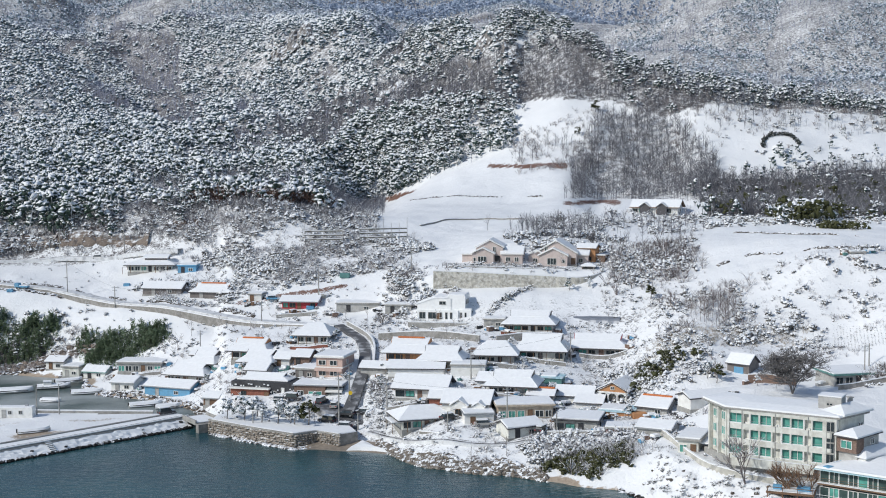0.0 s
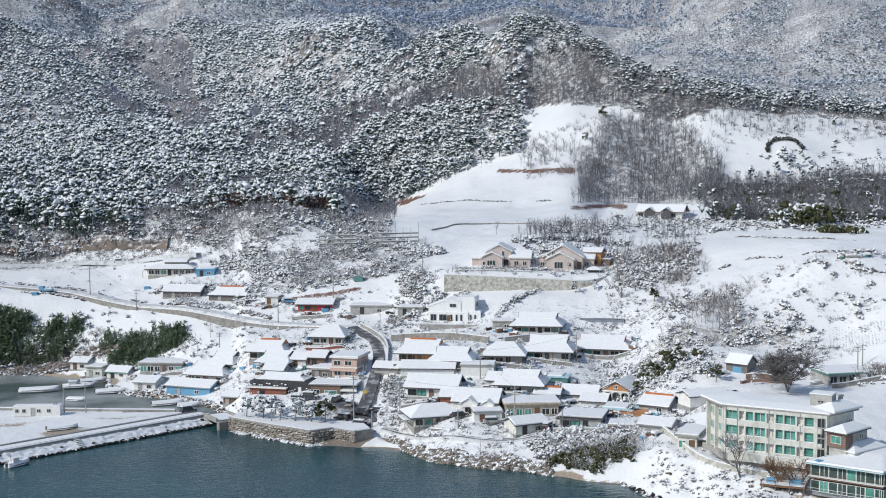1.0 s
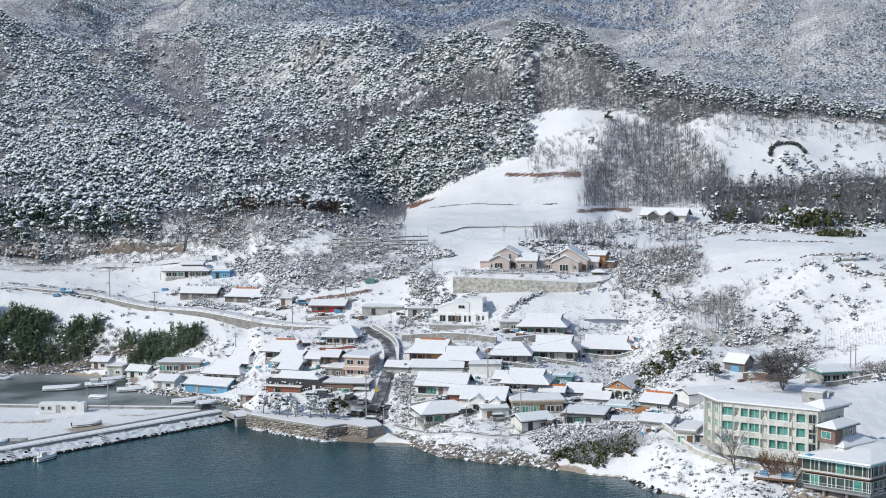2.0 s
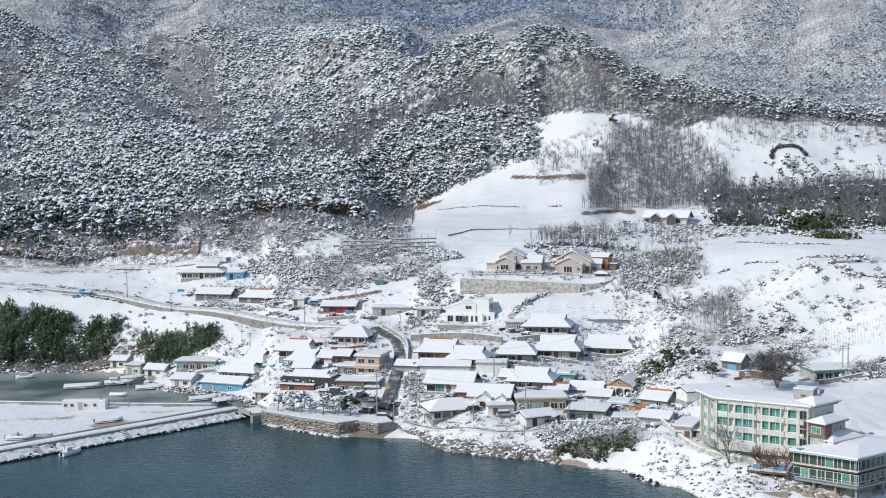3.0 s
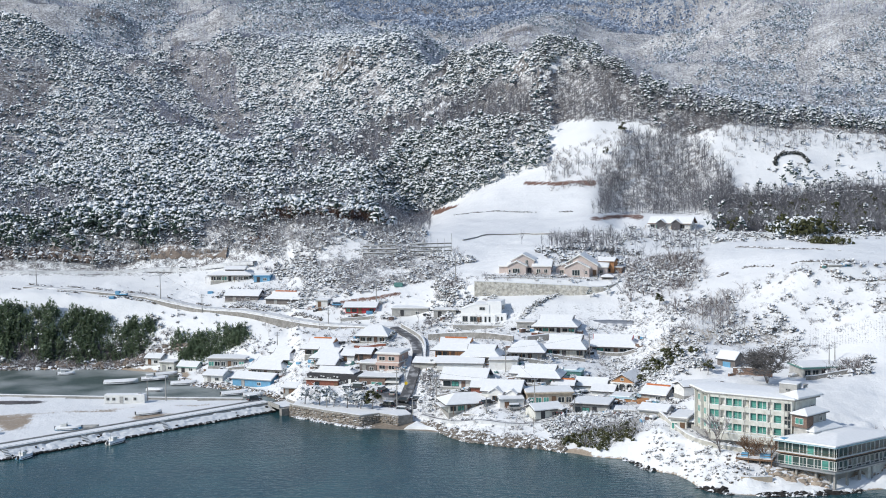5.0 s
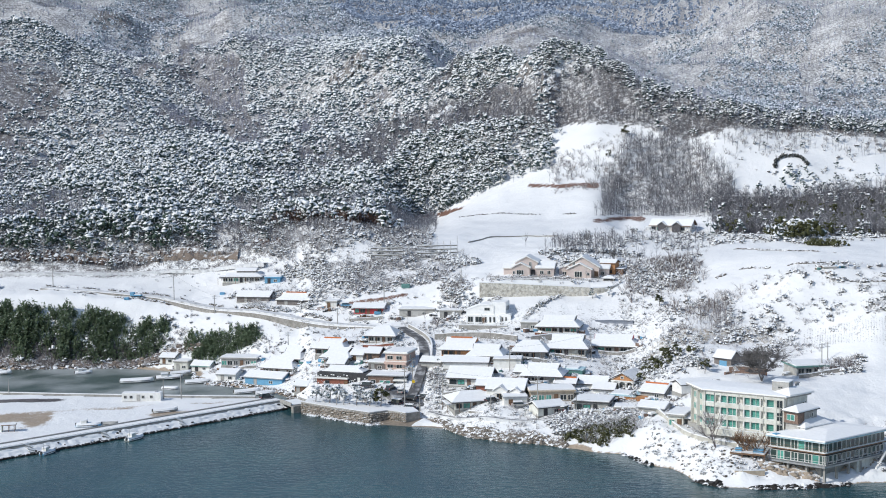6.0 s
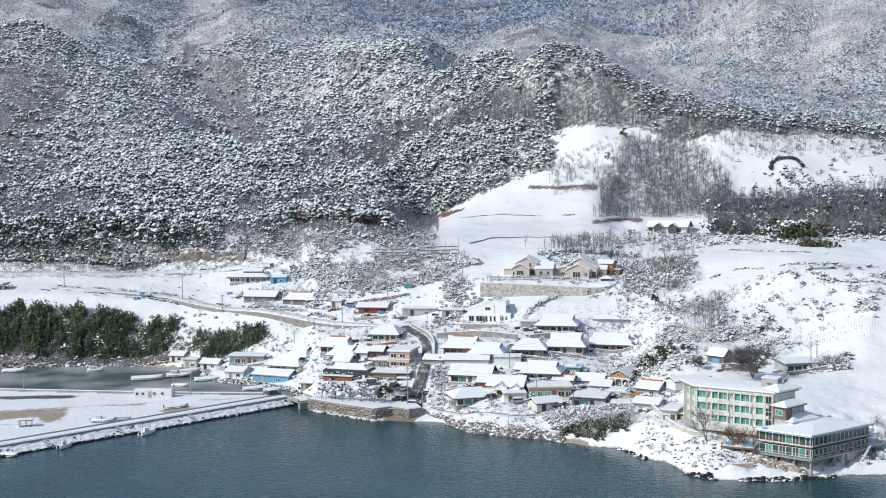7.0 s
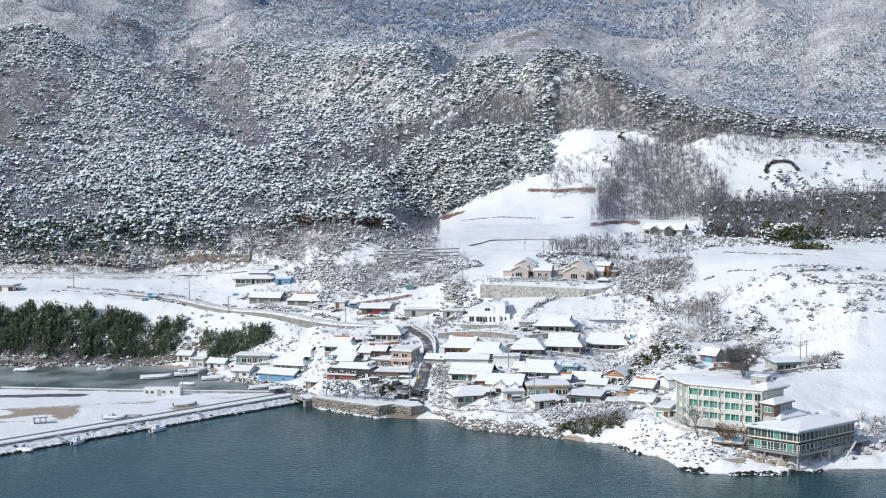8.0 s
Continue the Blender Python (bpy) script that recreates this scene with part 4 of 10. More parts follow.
def hill_pines(x, y, c):
    v = stand(x, y)
    d = (y < np.interp(c, (625, 704, 790, 830, 872, 948), (1290, 1040, 856, 830, 824, 760))) & (c < 960) & ~(pine_spur(c, v) & (y < 790)) & (y > forest_edge(c) + 20)
    return d * np.where(grey_wood(x, y, c, v), 0.16, np.where(c > 860, 0.8, 1.0))


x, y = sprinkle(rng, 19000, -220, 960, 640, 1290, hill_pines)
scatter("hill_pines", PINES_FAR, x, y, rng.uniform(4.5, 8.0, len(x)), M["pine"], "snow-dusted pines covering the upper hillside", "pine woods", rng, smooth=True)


def crest_pines(x, y, c):
    d = y - np.interp(c, *CREST)
    band = np.interp(c, (780, 880, 960, 1060, 1130, 1180, 1700), (50, 40, 20, 18, 18, 12, 9))
    return np.where((d > -band) & (d < 12), np.where(value_noise(x, y, 10, 25) > 0.3, 1.0, 0.3), 0.02) * (c > 780)


x, y = sprinkle(rng, 9000, 780, 1720, 640, 870, crest_pines)
scatter("crest_pines", PINES, x, y, rng.uniform(4.0, 7.5, len(x)), M["pine_near"], "snow-laden pines along the ridge crest", "pine woods", rng, smooth=True)


def bare_wood(x, y, c):
    v = stand(x, y)
    front = y < np.interp(c, *CREST)
    a = main_slope(c, v) & front
    b = wood_block(c + (value_noise(x, y, 12, 31) - 0.5) * 24, v) & (y > 500)
    e = grey_wood(x, y, c, v) & (c > 560) & (c < 940) & ~pine_spur(c, v) & (y > 690) & front
    h = (c > 1290) & (v < 232) & (y > 630) & front
    g = (c > 950) & (c < 1060) & (v > 282) & (v < 312) & (y > 560)
    return np.where(b, 1.0, np.where(a | e, 0.72, np.where(h, 0.5, np.where(g, 0.25, 0.0))))


x, y = sprinkle(rng, 24000, 560, 1720, 500, 860, bare_wood)
scatter("bare_wood", BARES, x, y, rng.uniform(5.0, 8.5, len(x)), M["wood_twig"], "leafless grey-brown broad-leaved trees on the slope", "bare trees", rng)


def mixed_wood(x, y, c):
    return (y > forest_edge(c) + 6) * (c < 900) * np.where(grey_wood(x, y, c, stand(x, y)), 1.0, 0.2)


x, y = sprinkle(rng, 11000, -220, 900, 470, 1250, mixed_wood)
scatter("mixed_wood", BARES_THIN, x, y, rng.uniform(4.5, 8.5, len(x)), M["haze_twig"], "leafless grey trees mixed among the pines", "bare trees", rng)


x, y = sprinkle(rng, 5200, -220, 700, 470, 620, lambda x, y, c: (y > forest_edge(c) + 2) * np.clip((0.62 - value_noise(x, y, 16, 26)) * 5, 0.1, 1.0))
scatter("under_wood", BARES_THIN, x, y, rng.uniform(3.5, 7.0, len(x)), M["wood_twig"], "leafless trees standing in the gaps of the pine wood", "bare trees", rng)


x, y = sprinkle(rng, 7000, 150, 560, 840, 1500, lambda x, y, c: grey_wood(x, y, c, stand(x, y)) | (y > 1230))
scatter("valley_wood", BARES_THIN, x, y, rng.uniform(5.0, 9.0, len(x)), M["haze_twig"], "leafless grey trees in the hollow between the hills", "bare trees", rng)


x, y = sprinkle(rng, 4200, 1240, 1740, 445, 592, lambda x, y, c: thicket(c + (value_noise(x, y, 9, 33) - 0.5) * 30, y, stand(x, y)) * 1.0)
scatter("dark_wood", BARES, x, y, rng.uniform(3.5, 7.5, len(x)), M["wood_twig"], "dark leafless thicket beside the upper fields", "bare trees", rng)
x, y = sprinkle(rng, 420, 1255, 1740, 448, 620, lambda x, y, c: np.where(within(c, stand(x, y), (1340, 345), (1375, 300), (1440, 300), (1490, 320), (1490, 345)), 1.0, 0.25 * (y < 580)))
scatter("thicket_pines", PINES, x, y, rng.uniform(4.0, 7.5, len(x)), M["pine_near"], "snow-laden pines standing in the thicket", "pine woods", rng, smooth=True)
x, y = sprinkle(rng, 300, 1270, 1740, 450, 560, lambda x, y, c: 0.8 + 0 * x)
scatter("thicket_evergreens", PINES, x, y, rng.uniform(3.0, 6.5, len(x)), M["ivy"], "green conifers standing in the dark thicket", "evergreen trees", rng, smooth=True)


def far_woods(x, y, c):
    v = stand(x, y)
    n = (value_noise(x, y, 60, 41) - 0.5) * 36
    p = within(c + n, v, (1225, 155), (1290, 75), (1390, 25), (1445, 35), (1405, 110), (1392, 190), (1290, 190))
    p |= within(c + n, v, (1415, 215), (1440, 125), (1568, 40), (1800, 0), (1800, 240), (1500, 230))
    p |= within(c + n, v, (90, 70), (165, 0), (180, -40), (285, -40), (305, 60), (250, 85), (180, 95)) & (y > 1200)
    p |= within(c, v + n * 0.4, (290, 90), (400, 40), (470, -40), (540, -10), (600, 30), (700, 48), (800, 75), (800, 110), (560, 100), (400, 90))
    p |= within(c + n, v, (770, 75), (790, 40), (830, 15), (870, 25), (840, 60)) | within(c + n, v, (880, 55), (900, 35), (960, 12), (1010, 10), (1060, 40), (990, 60))
    p |= within(c + n, v, (1150, 115), (1160, 80), (1235, 65), (1240, 90), (1190, 120))
    return np.where(p, 0.9, 0.05) * (y > np.where(c > 965, 790, 1230))


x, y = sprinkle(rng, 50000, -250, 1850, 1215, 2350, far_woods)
scatter("far_woods", PINES_TINY, x, y, rng.uniform(4.5, 7.5, len(x)), M["haze_pine"], "pine woods on the far mountains with haze put into their colour", "far woods", rng, smooth=True)
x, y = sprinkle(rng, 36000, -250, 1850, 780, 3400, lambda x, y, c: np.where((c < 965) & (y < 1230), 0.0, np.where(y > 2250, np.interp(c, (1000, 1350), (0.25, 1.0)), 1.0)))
scatter("far_bare_woods", BARES_FAR, x, y, rng.uniform(5.5, 9.0, len(x)), M["haze_twig"], "leafless far mountain woods with pale haze put into their colour", "far woods", rng)


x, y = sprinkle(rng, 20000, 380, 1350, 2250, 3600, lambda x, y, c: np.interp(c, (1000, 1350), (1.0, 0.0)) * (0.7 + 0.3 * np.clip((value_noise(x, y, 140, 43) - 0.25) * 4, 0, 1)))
scatter("distant_woods", PINES_TINY, x, y, rng.uniform(8.0, 13.0, len(x)), M["haze_wood"], "distant mountain woods with blue haze put into their colour", "far woods", rng, smooth=True)


# ---------------------------------------------------------------- houses
def roof_shell(w, d, rise, kind, over, thick, z0, ridge=0.5):
    """A solid roof over a w by d plan: gable, hip, hipgable (a hip with small gables at its ridge), front (gable to the front) or flat."""
    bm = bmesh.new()
    hw, hd = w / 2 + over, d / 2 + over
    if kind == "flat":
        add_box(bm, 0, 0, z0, 2 * hw, 2 * hd, thick)
        return bm

    def ring(z, pts):
        return [bm.verts.new((x, y, z + dz)) for x, y, dz in pts]

    if kind in ("gable", "front"):
        if kind == "gable":
            prof = [(-hd, 0), (0, rise), (hd, 0)]
            tops = [[bm.verts.new((sx * hw, y, z0 + z + thick)) for y, z in prof] for sx in (-1, 1)]
            lows = [[bm.verts.new((sx * hw, y, z0 + z)) for y, z in prof] for sx in (-1, 1)]
        else:
            prof = [(-hw, 0), (0, rise), (hw, 0)]
            tops = [[bm.verts.new((x, sy * hd, z0 + z + thick)) for x, z in prof] for sy in (-1, 1)]
            lows = [[bm.verts.new((x, sy * hd, z0 + z)) for x, z in prof] for sy in (-1, 1)]
        for k in (0, 1):
            bm.faces.new((tops[0][k], tops[1][k], tops[1][k + 1], tops[0][k + 1]))
            bm.faces.new((lows[0][k], lows[0][k + 1], lows[1][k + 1], lows[1][k]))
            for e in (0, 1):
                bm.faces.new((lows[e][k], lows[e][k + 1], tops[e][k + 1], tops[e][k]))
        for k in (0, 2):
            bm.faces.new((lows[0][k], lows[1][k], tops[1][k], tops[0][k]))
        return bm
    rl = w * ridge / 2
    e0 = [bm.verts.new((x, y, z0)) for x, y in ((-hw, -hd), (hw, -hd), (hw, hd), (-hw, hd))]
    e1 = [bm.verts.new((x, y, z0 + thick)) for x, y in ((-hw, -hd), (hw, -hd), (hw, hd), (-hw, hd))]
    bm.faces.new(e0[::-1])
    for k in range(4):
        bm.faces.new((e0[k], e0[(k + 1) % 4], e1[(k + 1) % 4], e1[k]))
    zt = z0 + thick
    if kind == "hip":
        a, b = bm.verts.new((-rl, 0, zt + rise)), bm.verts.new((rl, 0, zt + rise))
        bm.faces.new((e1[0], e1[1], b, a))
        bm.faces.new((e1[2], e1[3], a, b))
        bm.faces.new((e1[1], e1[2], b))
        bm.faces.new((e1[3], e1[0], a))
    else:
        f = 0.52
        m = [bm.verts.new((sx * (hw + (rl - hw) * f), sy * hd * (1 - f), zt + rise * f)) for sx, sy in ((-1, -1), (1, -1), (1, 1), (-1, 1))]
        a, b = bm.verts.new((m[0].co.x - 0.3, 0, zt + rise)), bm.verts.new((m[1].co.x + 0.3, 0, zt + rise))
        bm.faces.new((e1[0], e1[1], m[1], m[0]))
        bm.faces.new((e1[2], e1[3], m[3], m[2]))
        bm.faces.new((e1[1], e1[2], m[2], m[1]))
        bm.faces.new((e1[3], e1[0], m[0], m[3]))
        bm.faces.new((m[0], m[1], b, a))
        bm.faces.new((m[2], m[3], a, b))
        bm.faces.new((m[1], m[2], b))
        bm.faces.new((m[3], m[0], a))
    return bm


def soften(bm, size, seed, amount=0.05):
    """Round the edges of lying snow and make it a little uneven."""
    bmesh.ops.bevel(bm, geom=bm.edges[:], offset=size, segments=2, affect="EDGES", profile=0.5)
    r = random.Random(seed)
    for v in bm.verts:
        v.co += Vector((r.uniform(-1, 1), r.uniform(-1, 1), r.uniform(-1, 1))) * amount


WINDOW_MESHES = {}


def window_mesh(key, maker):
    if key not in WINDOW_MESHES:
        bm = bmesh.new()
        maker(bm)
        bmesh.ops.recalc_face_normals(bm, faces=bm.faces)
        me = bpy.data.meshes.new(key[0])
        bm.to_mesh(me)
        bm.free()
        me.materials.append(M[key[1]])
        WINDOW_MESHES[key] = me
    return WINDOW_MESHES[key]


def window(parent, x, y, z, w, h, rz=0.0, frame_mat="white", glass="glass", bars=1, name="window"):
    """A framed window on a wall: z is its sill, rz the way it faces (0: local -y). The frame is the part, the pane lies in it."""
    w, h = round(w, 1), round(h, 1)

    def frame_maker(bm):
        t = 0.09
        n = bars + 1
        cw = (w - t * (n + 1)) / n
        xs = [-w / 2]
        for k in range(n):
            xs += [-w / 2 + t + k * (cw + t), -w / 2 + t + k * (cw + t) + cw]
        xs.append(w / 2)
        zs = [0, t, h - t, h]
        v = {(i, j, e): bm.verts.new((px, (-0.13, 0.02)[e], pz)) for i, px in enumerate(xs) for j, pz in enumerate(zs) for e in (0, 1)}
        solid = {(i, j) for i in range(len(xs) - 1) for j in range(3) if not (j == 1 and i % 2 == 1)}
        for i, j in solid:
            bm.faces.new((v[i, j, 0], v[i + 1, j, 0], v[i + 1, j + 1, 0], v[i, j + 1, 0]))
            bm.faces.new((v[i, j, 1], v[i, j + 1, 1], v[i + 1, j + 1, 1], v[i + 1, j, 1]))
            for di, dj, p, q in ((-1, 0, (0, 0), (0, 1)), (1, 0, (1, 0), (1, 1)), (0, -1, (0, 0), (1, 0)), (0, 1, (0, 1), (1, 1))):
                if (i + di, j + dj) not in solid:
                    a, b = (i + p[0], j + p[1]), (i + q[0], j + q[1])
                    bm.faces.new((v[*a, 0], v[*b, 0], v[*b, 1], v[*a, 1]))

    def pane_maker(bm):
        add_box(bm, 0, -0.012, 0.05, w - 0.1, 0.03, h - 0.1)

    fr = new(name, window_mesh(("window_frame", frame_mat, w, h, bars), frame_maker))
    fr.parent, fr.location, fr.rotation_euler = parent, (x, y, z), (0, 0, rz)
    pn = new("pane", window_mesh(("pane", glass, w, h), pane_maker))
    pn.parent = fr
    return fr


def door(parent, x, y, z, rz=0.0, mat="wood", w=0.95, h=2.05):
    def maker(bm):
        add_box(bm, 0, -0.03, 0, w, 0.09, h)
        add_box(bm, -w / 2 - 0.05, -0.05, 0, 0.1, 0.16, h + 0.08)
        add_box(bm, w / 2 + 0.05, -0.05, 0, 0.1, 0.16, h + 0.08)
        add_box(bm, 0, -0.05, h, w, 0.16, 0.08)

    ob = new("door", window_mesh(("door", mat, w, h), maker))
    ob.parent, ob.location, ob.rotation_euler = parent, (x, y, z), (0, 0, rz)


def thing(name, x, y, z, rz, label, category, group=""):
    ob = new(name)
    ob.matrix_world = pose(x, y, z, 0, 0, rz)
    return tagged(ob, label, category, group)


def gable_walls(bm, w, d, h, rise, kind):
    """Walls of a plain box, carried up into the gables where the roof has them."""
    add_box(bm, 0, 0, 0, w, d, h)
    if kind == "gable":
        for sx in (-1, 1):
            x0, x1 = sx * w / 2, sx * (w / 2 - 0.25)
            vs = [bm.verts.new(p) for p in ((x0, -d / 2, h), (x0, d / 2, h), (x0, 0, h + rise * 0.93), (x1, -d / 2, h), (x1, d / 2, h), (x1, 0, h + rise * 0.93))]
            for q in ((0, 1, 2), (5, 4, 3), (0, 2, 5, 3), (1, 4, 5, 2)):
                bm.faces.new([vs[i] for i in q])
    if kind == "front":
        for sy in (-1, 1):
            y0, y1 = sy * d / 2, sy * (d / 2 - 0.25)
            vs = [bm.verts.new(p) for p in ((-w / 2, y0, h), (w / 2, y0, h), (0, y0, h + rise * 0.93), (-w / 2, y1, h), (w / 2, y1, h), (0, y1, h + rise * 0.93))]
            for q in ((0, 1, 2), (5, 4, 3), (0, 2, 5, 3), (1, 4, 5, 2)):
                bm.faces.new([vs[i] for i in q])


HOUSE_COUNT = [0]
LOTS = []


def house(x, y, rz, w, d, h, kind, rise, wall, tile, openings, label, z=None, over=0.95):
    """A village house: footing, walls, roof, the snow on it, windows and a door. x, y: the middle of its plan."""
    HOUSE_COUNT[0] += 1
    seed = HOUSE_COUNT[0]
    r = random.Random(seed * 17)
    if openings in ("house", "shed", "plain") and kind != "flat":
        w, d = w * 1.06, d * 1.06
    if openings == "house" and kind in ("hip", "hipgable"):
        over, rise, h = 1.3, rise + 0.25, h - 0.1
    a = radians(rz)
    fx, fy = x + math.sin(a) * d / 2, y - math.cos(a) * d / 2
    if z is None:
        z = max(ground_at(fx, fy), 0.8) * 0.7 + max(ground_at(x, y), 0.8) * 0.3
        z -= 0.65
    if openings in ("shed", "plain"):
        over = 0.5
    root = thing("house" if openings in ("house", "two") else "shed", x, y, z, rz, label, "house" if openings in ("house", "two") else "shed", "village houses")
    LOTS.append((x, y, z, rz, w, d, h, openings, seed))
    box_part("footing", M["concrete"], root, 0, 0, -2.6, w + 0.25, d + 0.25, 2.9)
    bm = bmesh.new()
    gable_walls(bm, w, d, h, rise, kind)
    part("wall", bm, M[wall], root)
    thick = 0.34 if kind == "flat" else 0.22
    if kind == "flat":
        part("roof", roof_shell(w, d, 0, "flat", over * 0.6, thick, h, 0.5), M[tile], root)
        bm = bmesh.new()
        bare = 0.72 if tile == "cyan" else 1.0
        add_box(bm, -w * 0.5 * (1 - bare), 0.15, h + thick - 0.04, (w + over * 1.2 - 0.24) * bare, (d + over * 1.2 - 0.24) * min(1.0, bare + 0.15), 0.36)
        soften(bm, 0.13, seed, 0.03)
    else:
        part("roof", roof_shell(w, d, rise, kind, over, thick, h - 0.02), M["tile" if tile in ("orange_tile", "red") else tile], root)
        bm = roof_shell(w, d, rise, kind, over - 0.04, 0.30, h + thick * 0.75)
        soften(bm, 0.11, seed, 0.05)
    part("snow_cover", bm, M["snow"], root, "thick white snow on the roof")
    top = h + thick * 0.75 + 0.30 + rise
    if tile == "orange_tile":
        ln = w * 0.62 if kind != "gable" else w
        bm = bmesh.new()
        add_box(bm, 0, -0.25, top - 0.22, ln, 0.9, 0.32)
        bmesh.ops.bevel(bm, geom=bm.edges[:], offset=0.1, segments=2, affect="EDGES")
        part("ridge_tiles", bm, M["orange_tile"], root, "orange ridge tiles bare of snow")
    if kind == "hipgable":
        gx = w * 0.25 * 0.52 + (w / 2 + over) * 0.48
        g = M["red" if tile == "red" else ("orange" if tile == "orange_tile" else "tile")]
        for sx in (-1, 1):
            bm = bmesh.new()
            hy, z0, z1 = (d / 2 + over) * 0.42, h + 0.46 + rise * 0.54, top - 0.12
            vs = [bm.verts.new((sx * (gx + o + lean), py, pz)) for o in (0.03, 0.12) for py, pz, lean in ((-hy, z0, 0.0), (hy, z0, 0.0), (0, z1, 0.30))]
            for q in ((0, 1, 2), (5, 4, 3), (0, 3, 4, 1), (1, 4, 5, 2), (2, 5, 3, 0)):
                bm.faces.new([vs[i] for i in q])
            part("gable_board", bm, g, root, "bare gable board under the ridge")
    fm = "white" if wall not in ("white", "cream") else r.choice(["wood", "grey", "white"])
    if openings == "house":
        n = max(2, int(w / 2.1))
        fm = r.choice(["wood", "dark", "white", "grey"])
        for k in range(n):
            px = -w / 2 + (k + 0.5) * w / n
            if k == n // 2:
                door(root, px, -d / 2, 0.4, 0, r.choice(["wood", "dark", "brown"]), 0.95, min(2.0, h - 0.5))
            elif k % 4 == 3 and w > 9:
                continue
            else:
                window(root, px, -d / 2, 0.7, w / n - r.choice([0.25, 0.5]), min(1.6, h - 1.0), 0, fm, r.choice(["glass", "glass", "glass", "green_glass"]), 1)
        window(root, w / 2, 0, 0.9, 1.4, 1.1, radians(90), fm)
        if seed % 2 == 0:
            sx = 1 if seed % 4 else -1
            bm = bmesh.new()
            add_box(bm, sx * (w / 2 + 1.2), -d * 0.08, h - 0.65, 2.3, d * 0.75, 0.1)
            part("lean_to_roof", bm, M["metal"], root)
            bm = bmesh.new()
            add_box(bm, sx * (w / 2 + 1.2), -d * 0.08, h - 0.56, 2.3, d * 0.75, 0.26)
            soften(bm, 0.09, seed + 3, 0.03)
            part("lean_to_snow", bm, M["snow"], root)
            for py in (-d * 0.42, d * 0.25):
                box_part("lean_to_post", M["wood"], root, sx * (w / 2 + 2.2), py, -0.6, 0.12, 0.12, h)
        if kind in ("hip", "hipgable") and w > 8:
            for px in (-w * 0.42, -w * 0.14, w * 0.14, w * 0.42):
                box_part("porch_post", M["wood"], root, px, -d / 2 - over + 0.15, 0.0, 0.14, 0.14, h)
    elif openings == "two":
        for zz in (0.7, 3.4):
            for px in (-w * 0.27, w * 0.16):
                window(root, px, -d / 2, zz, 2.0, 1.3, 0, "white", "glass", 1)
            window(root, w / 2, -d * 0.1, zz, 1.4, 1.2, radians(90), "white")
        box_part("band", M["white"], root, 0, 0, 2.75, w + 0.3, d + 0.3, 0.32)
        box_part("balcony_band", M["pink"], root, 0, -d / 2 - 0.5, 2.0, w + 0.3, 1.0, 0.75)
    elif openings == "shed":
        door(root, -w * 0.22, -d / 2, 0.25, 0, r.choice(["wood", "grey", "dark"]), 1.0, min(2.0, h - 0.4))
        if w > 5:
            window(root, w * 0.2, -d / 2, 0.9, 1.4, 1.0, 0, fm)
    return root


house(-31.7, 355.1, -10, 8.2, 8.0, 2.4, "hip", 2.5, "white", "tile", "house", "white single-storey house with a snow-covered hip roof")
house(-33.4, 341.9, -12, 4.0, 7.0, 2.4, "gable", 1.5, "brown", "tile", "shed", "low brown brick annex under a snowy roof")
house(-48.7, 351.8, -14, 9.3, 8.0, 2.4, "hipgable", 2.7, "white", "orange_tile", "house", "white house with orange ridge tiles showing through roof snow")
house(-62.8, 360.7, -20, 6.4, 8.0, 2.4, "hipgable", 2.7, "grey", "tile", "house", "grey house under a thick snow-covered hip roof")
house(-45.3, 344.1, -18, 7.9, 8.0, 2.2, "hipgable", 2.4, "white", "tile", "house", "white-walled house with a snow-laden gabled hip roof")
house(-66.6, 357.4, -20, 10.4, 9.0, 2.2, "hipgable", 2.9, "cream", "tile", "house", "cream house under a broad snow-covered roof")
house(-83.5, 369.6, -6, 12.8, 7.0, 3.0, "flat", 0.0, "grey", "concrete", "house", "grey flat-roofed house with white-framed windows")
house(-107.3, 383.5, -12, 5.3, 6.0, 3.0, "flat", 0.0, "cream", "concrete", "shed", "cream waterside hut with a flat snowy roof")
house(-113.6, 389.0, -12, 5.4, 6.0, 2.4, "gable", 1.3, "white", "tile", "shed", "small white hut with a snow-covered roof")
house(-70.6, 350.4, -22, 13.6, 7.0, 2.6, "gable", 1.6, "blue", "metal", "shed", "blue painted boat warehouse with a snow-covered roof")
house(-85.1, 357.8, -14, 6.3, 7.0, 2.4, "gable", 1.3, "white", "metal", "shed", "white boat shed with a rounded snowy roof")
house(-55.8, 328.3, -16, 4.0, 4.0, 2.0, "gable", 1.2, "wood", "metal", "shed", "small weathered waterside shack under snow")
house(-4.6, 332.1, -12, 10.8, 9.0, 2.4, "hipgable", 2.9, "orange", "orange_tile", "house", "orange-brown house with orange ridge tiles above snow")
house(3.6, 323.8, -12, 9.2, 8.0, 2.2, "hipgable", 2.7, "grey", "tile", "house", "grey village house under a snow-covered hip roof")
house(9.8, 315.7, -6, 8.5, 6.0, 3.0, "flat", 0.0, "white", "concrete", "plain", "plain white flat-roofed outbuilding")
house(17.4, 326.9, -8, 8.9, 8.0, 2.2, "hip", 2.7, "grey", "tile", "house", "grey house with a snow-covered hip roof")
house(29.7, 332.2, -12, 11.3, 9.0, 2.5, "hipgable", 3.4, "cream", "tile", "house", "cream house with a tall snow-covered gabled hip roof")
house(45.2, 338.1, -14, 13.7, 9.0, 2.2, "hipgable", 2.8, "grey", "red", "house", "grey house with red gable ends under snow")
house(28.2, 350.3, -12, 11.9, 9.0, 2.2, "hipgable", 2.9, "white", "tile", "house", "white house with a snow-covered gabled hip roof")
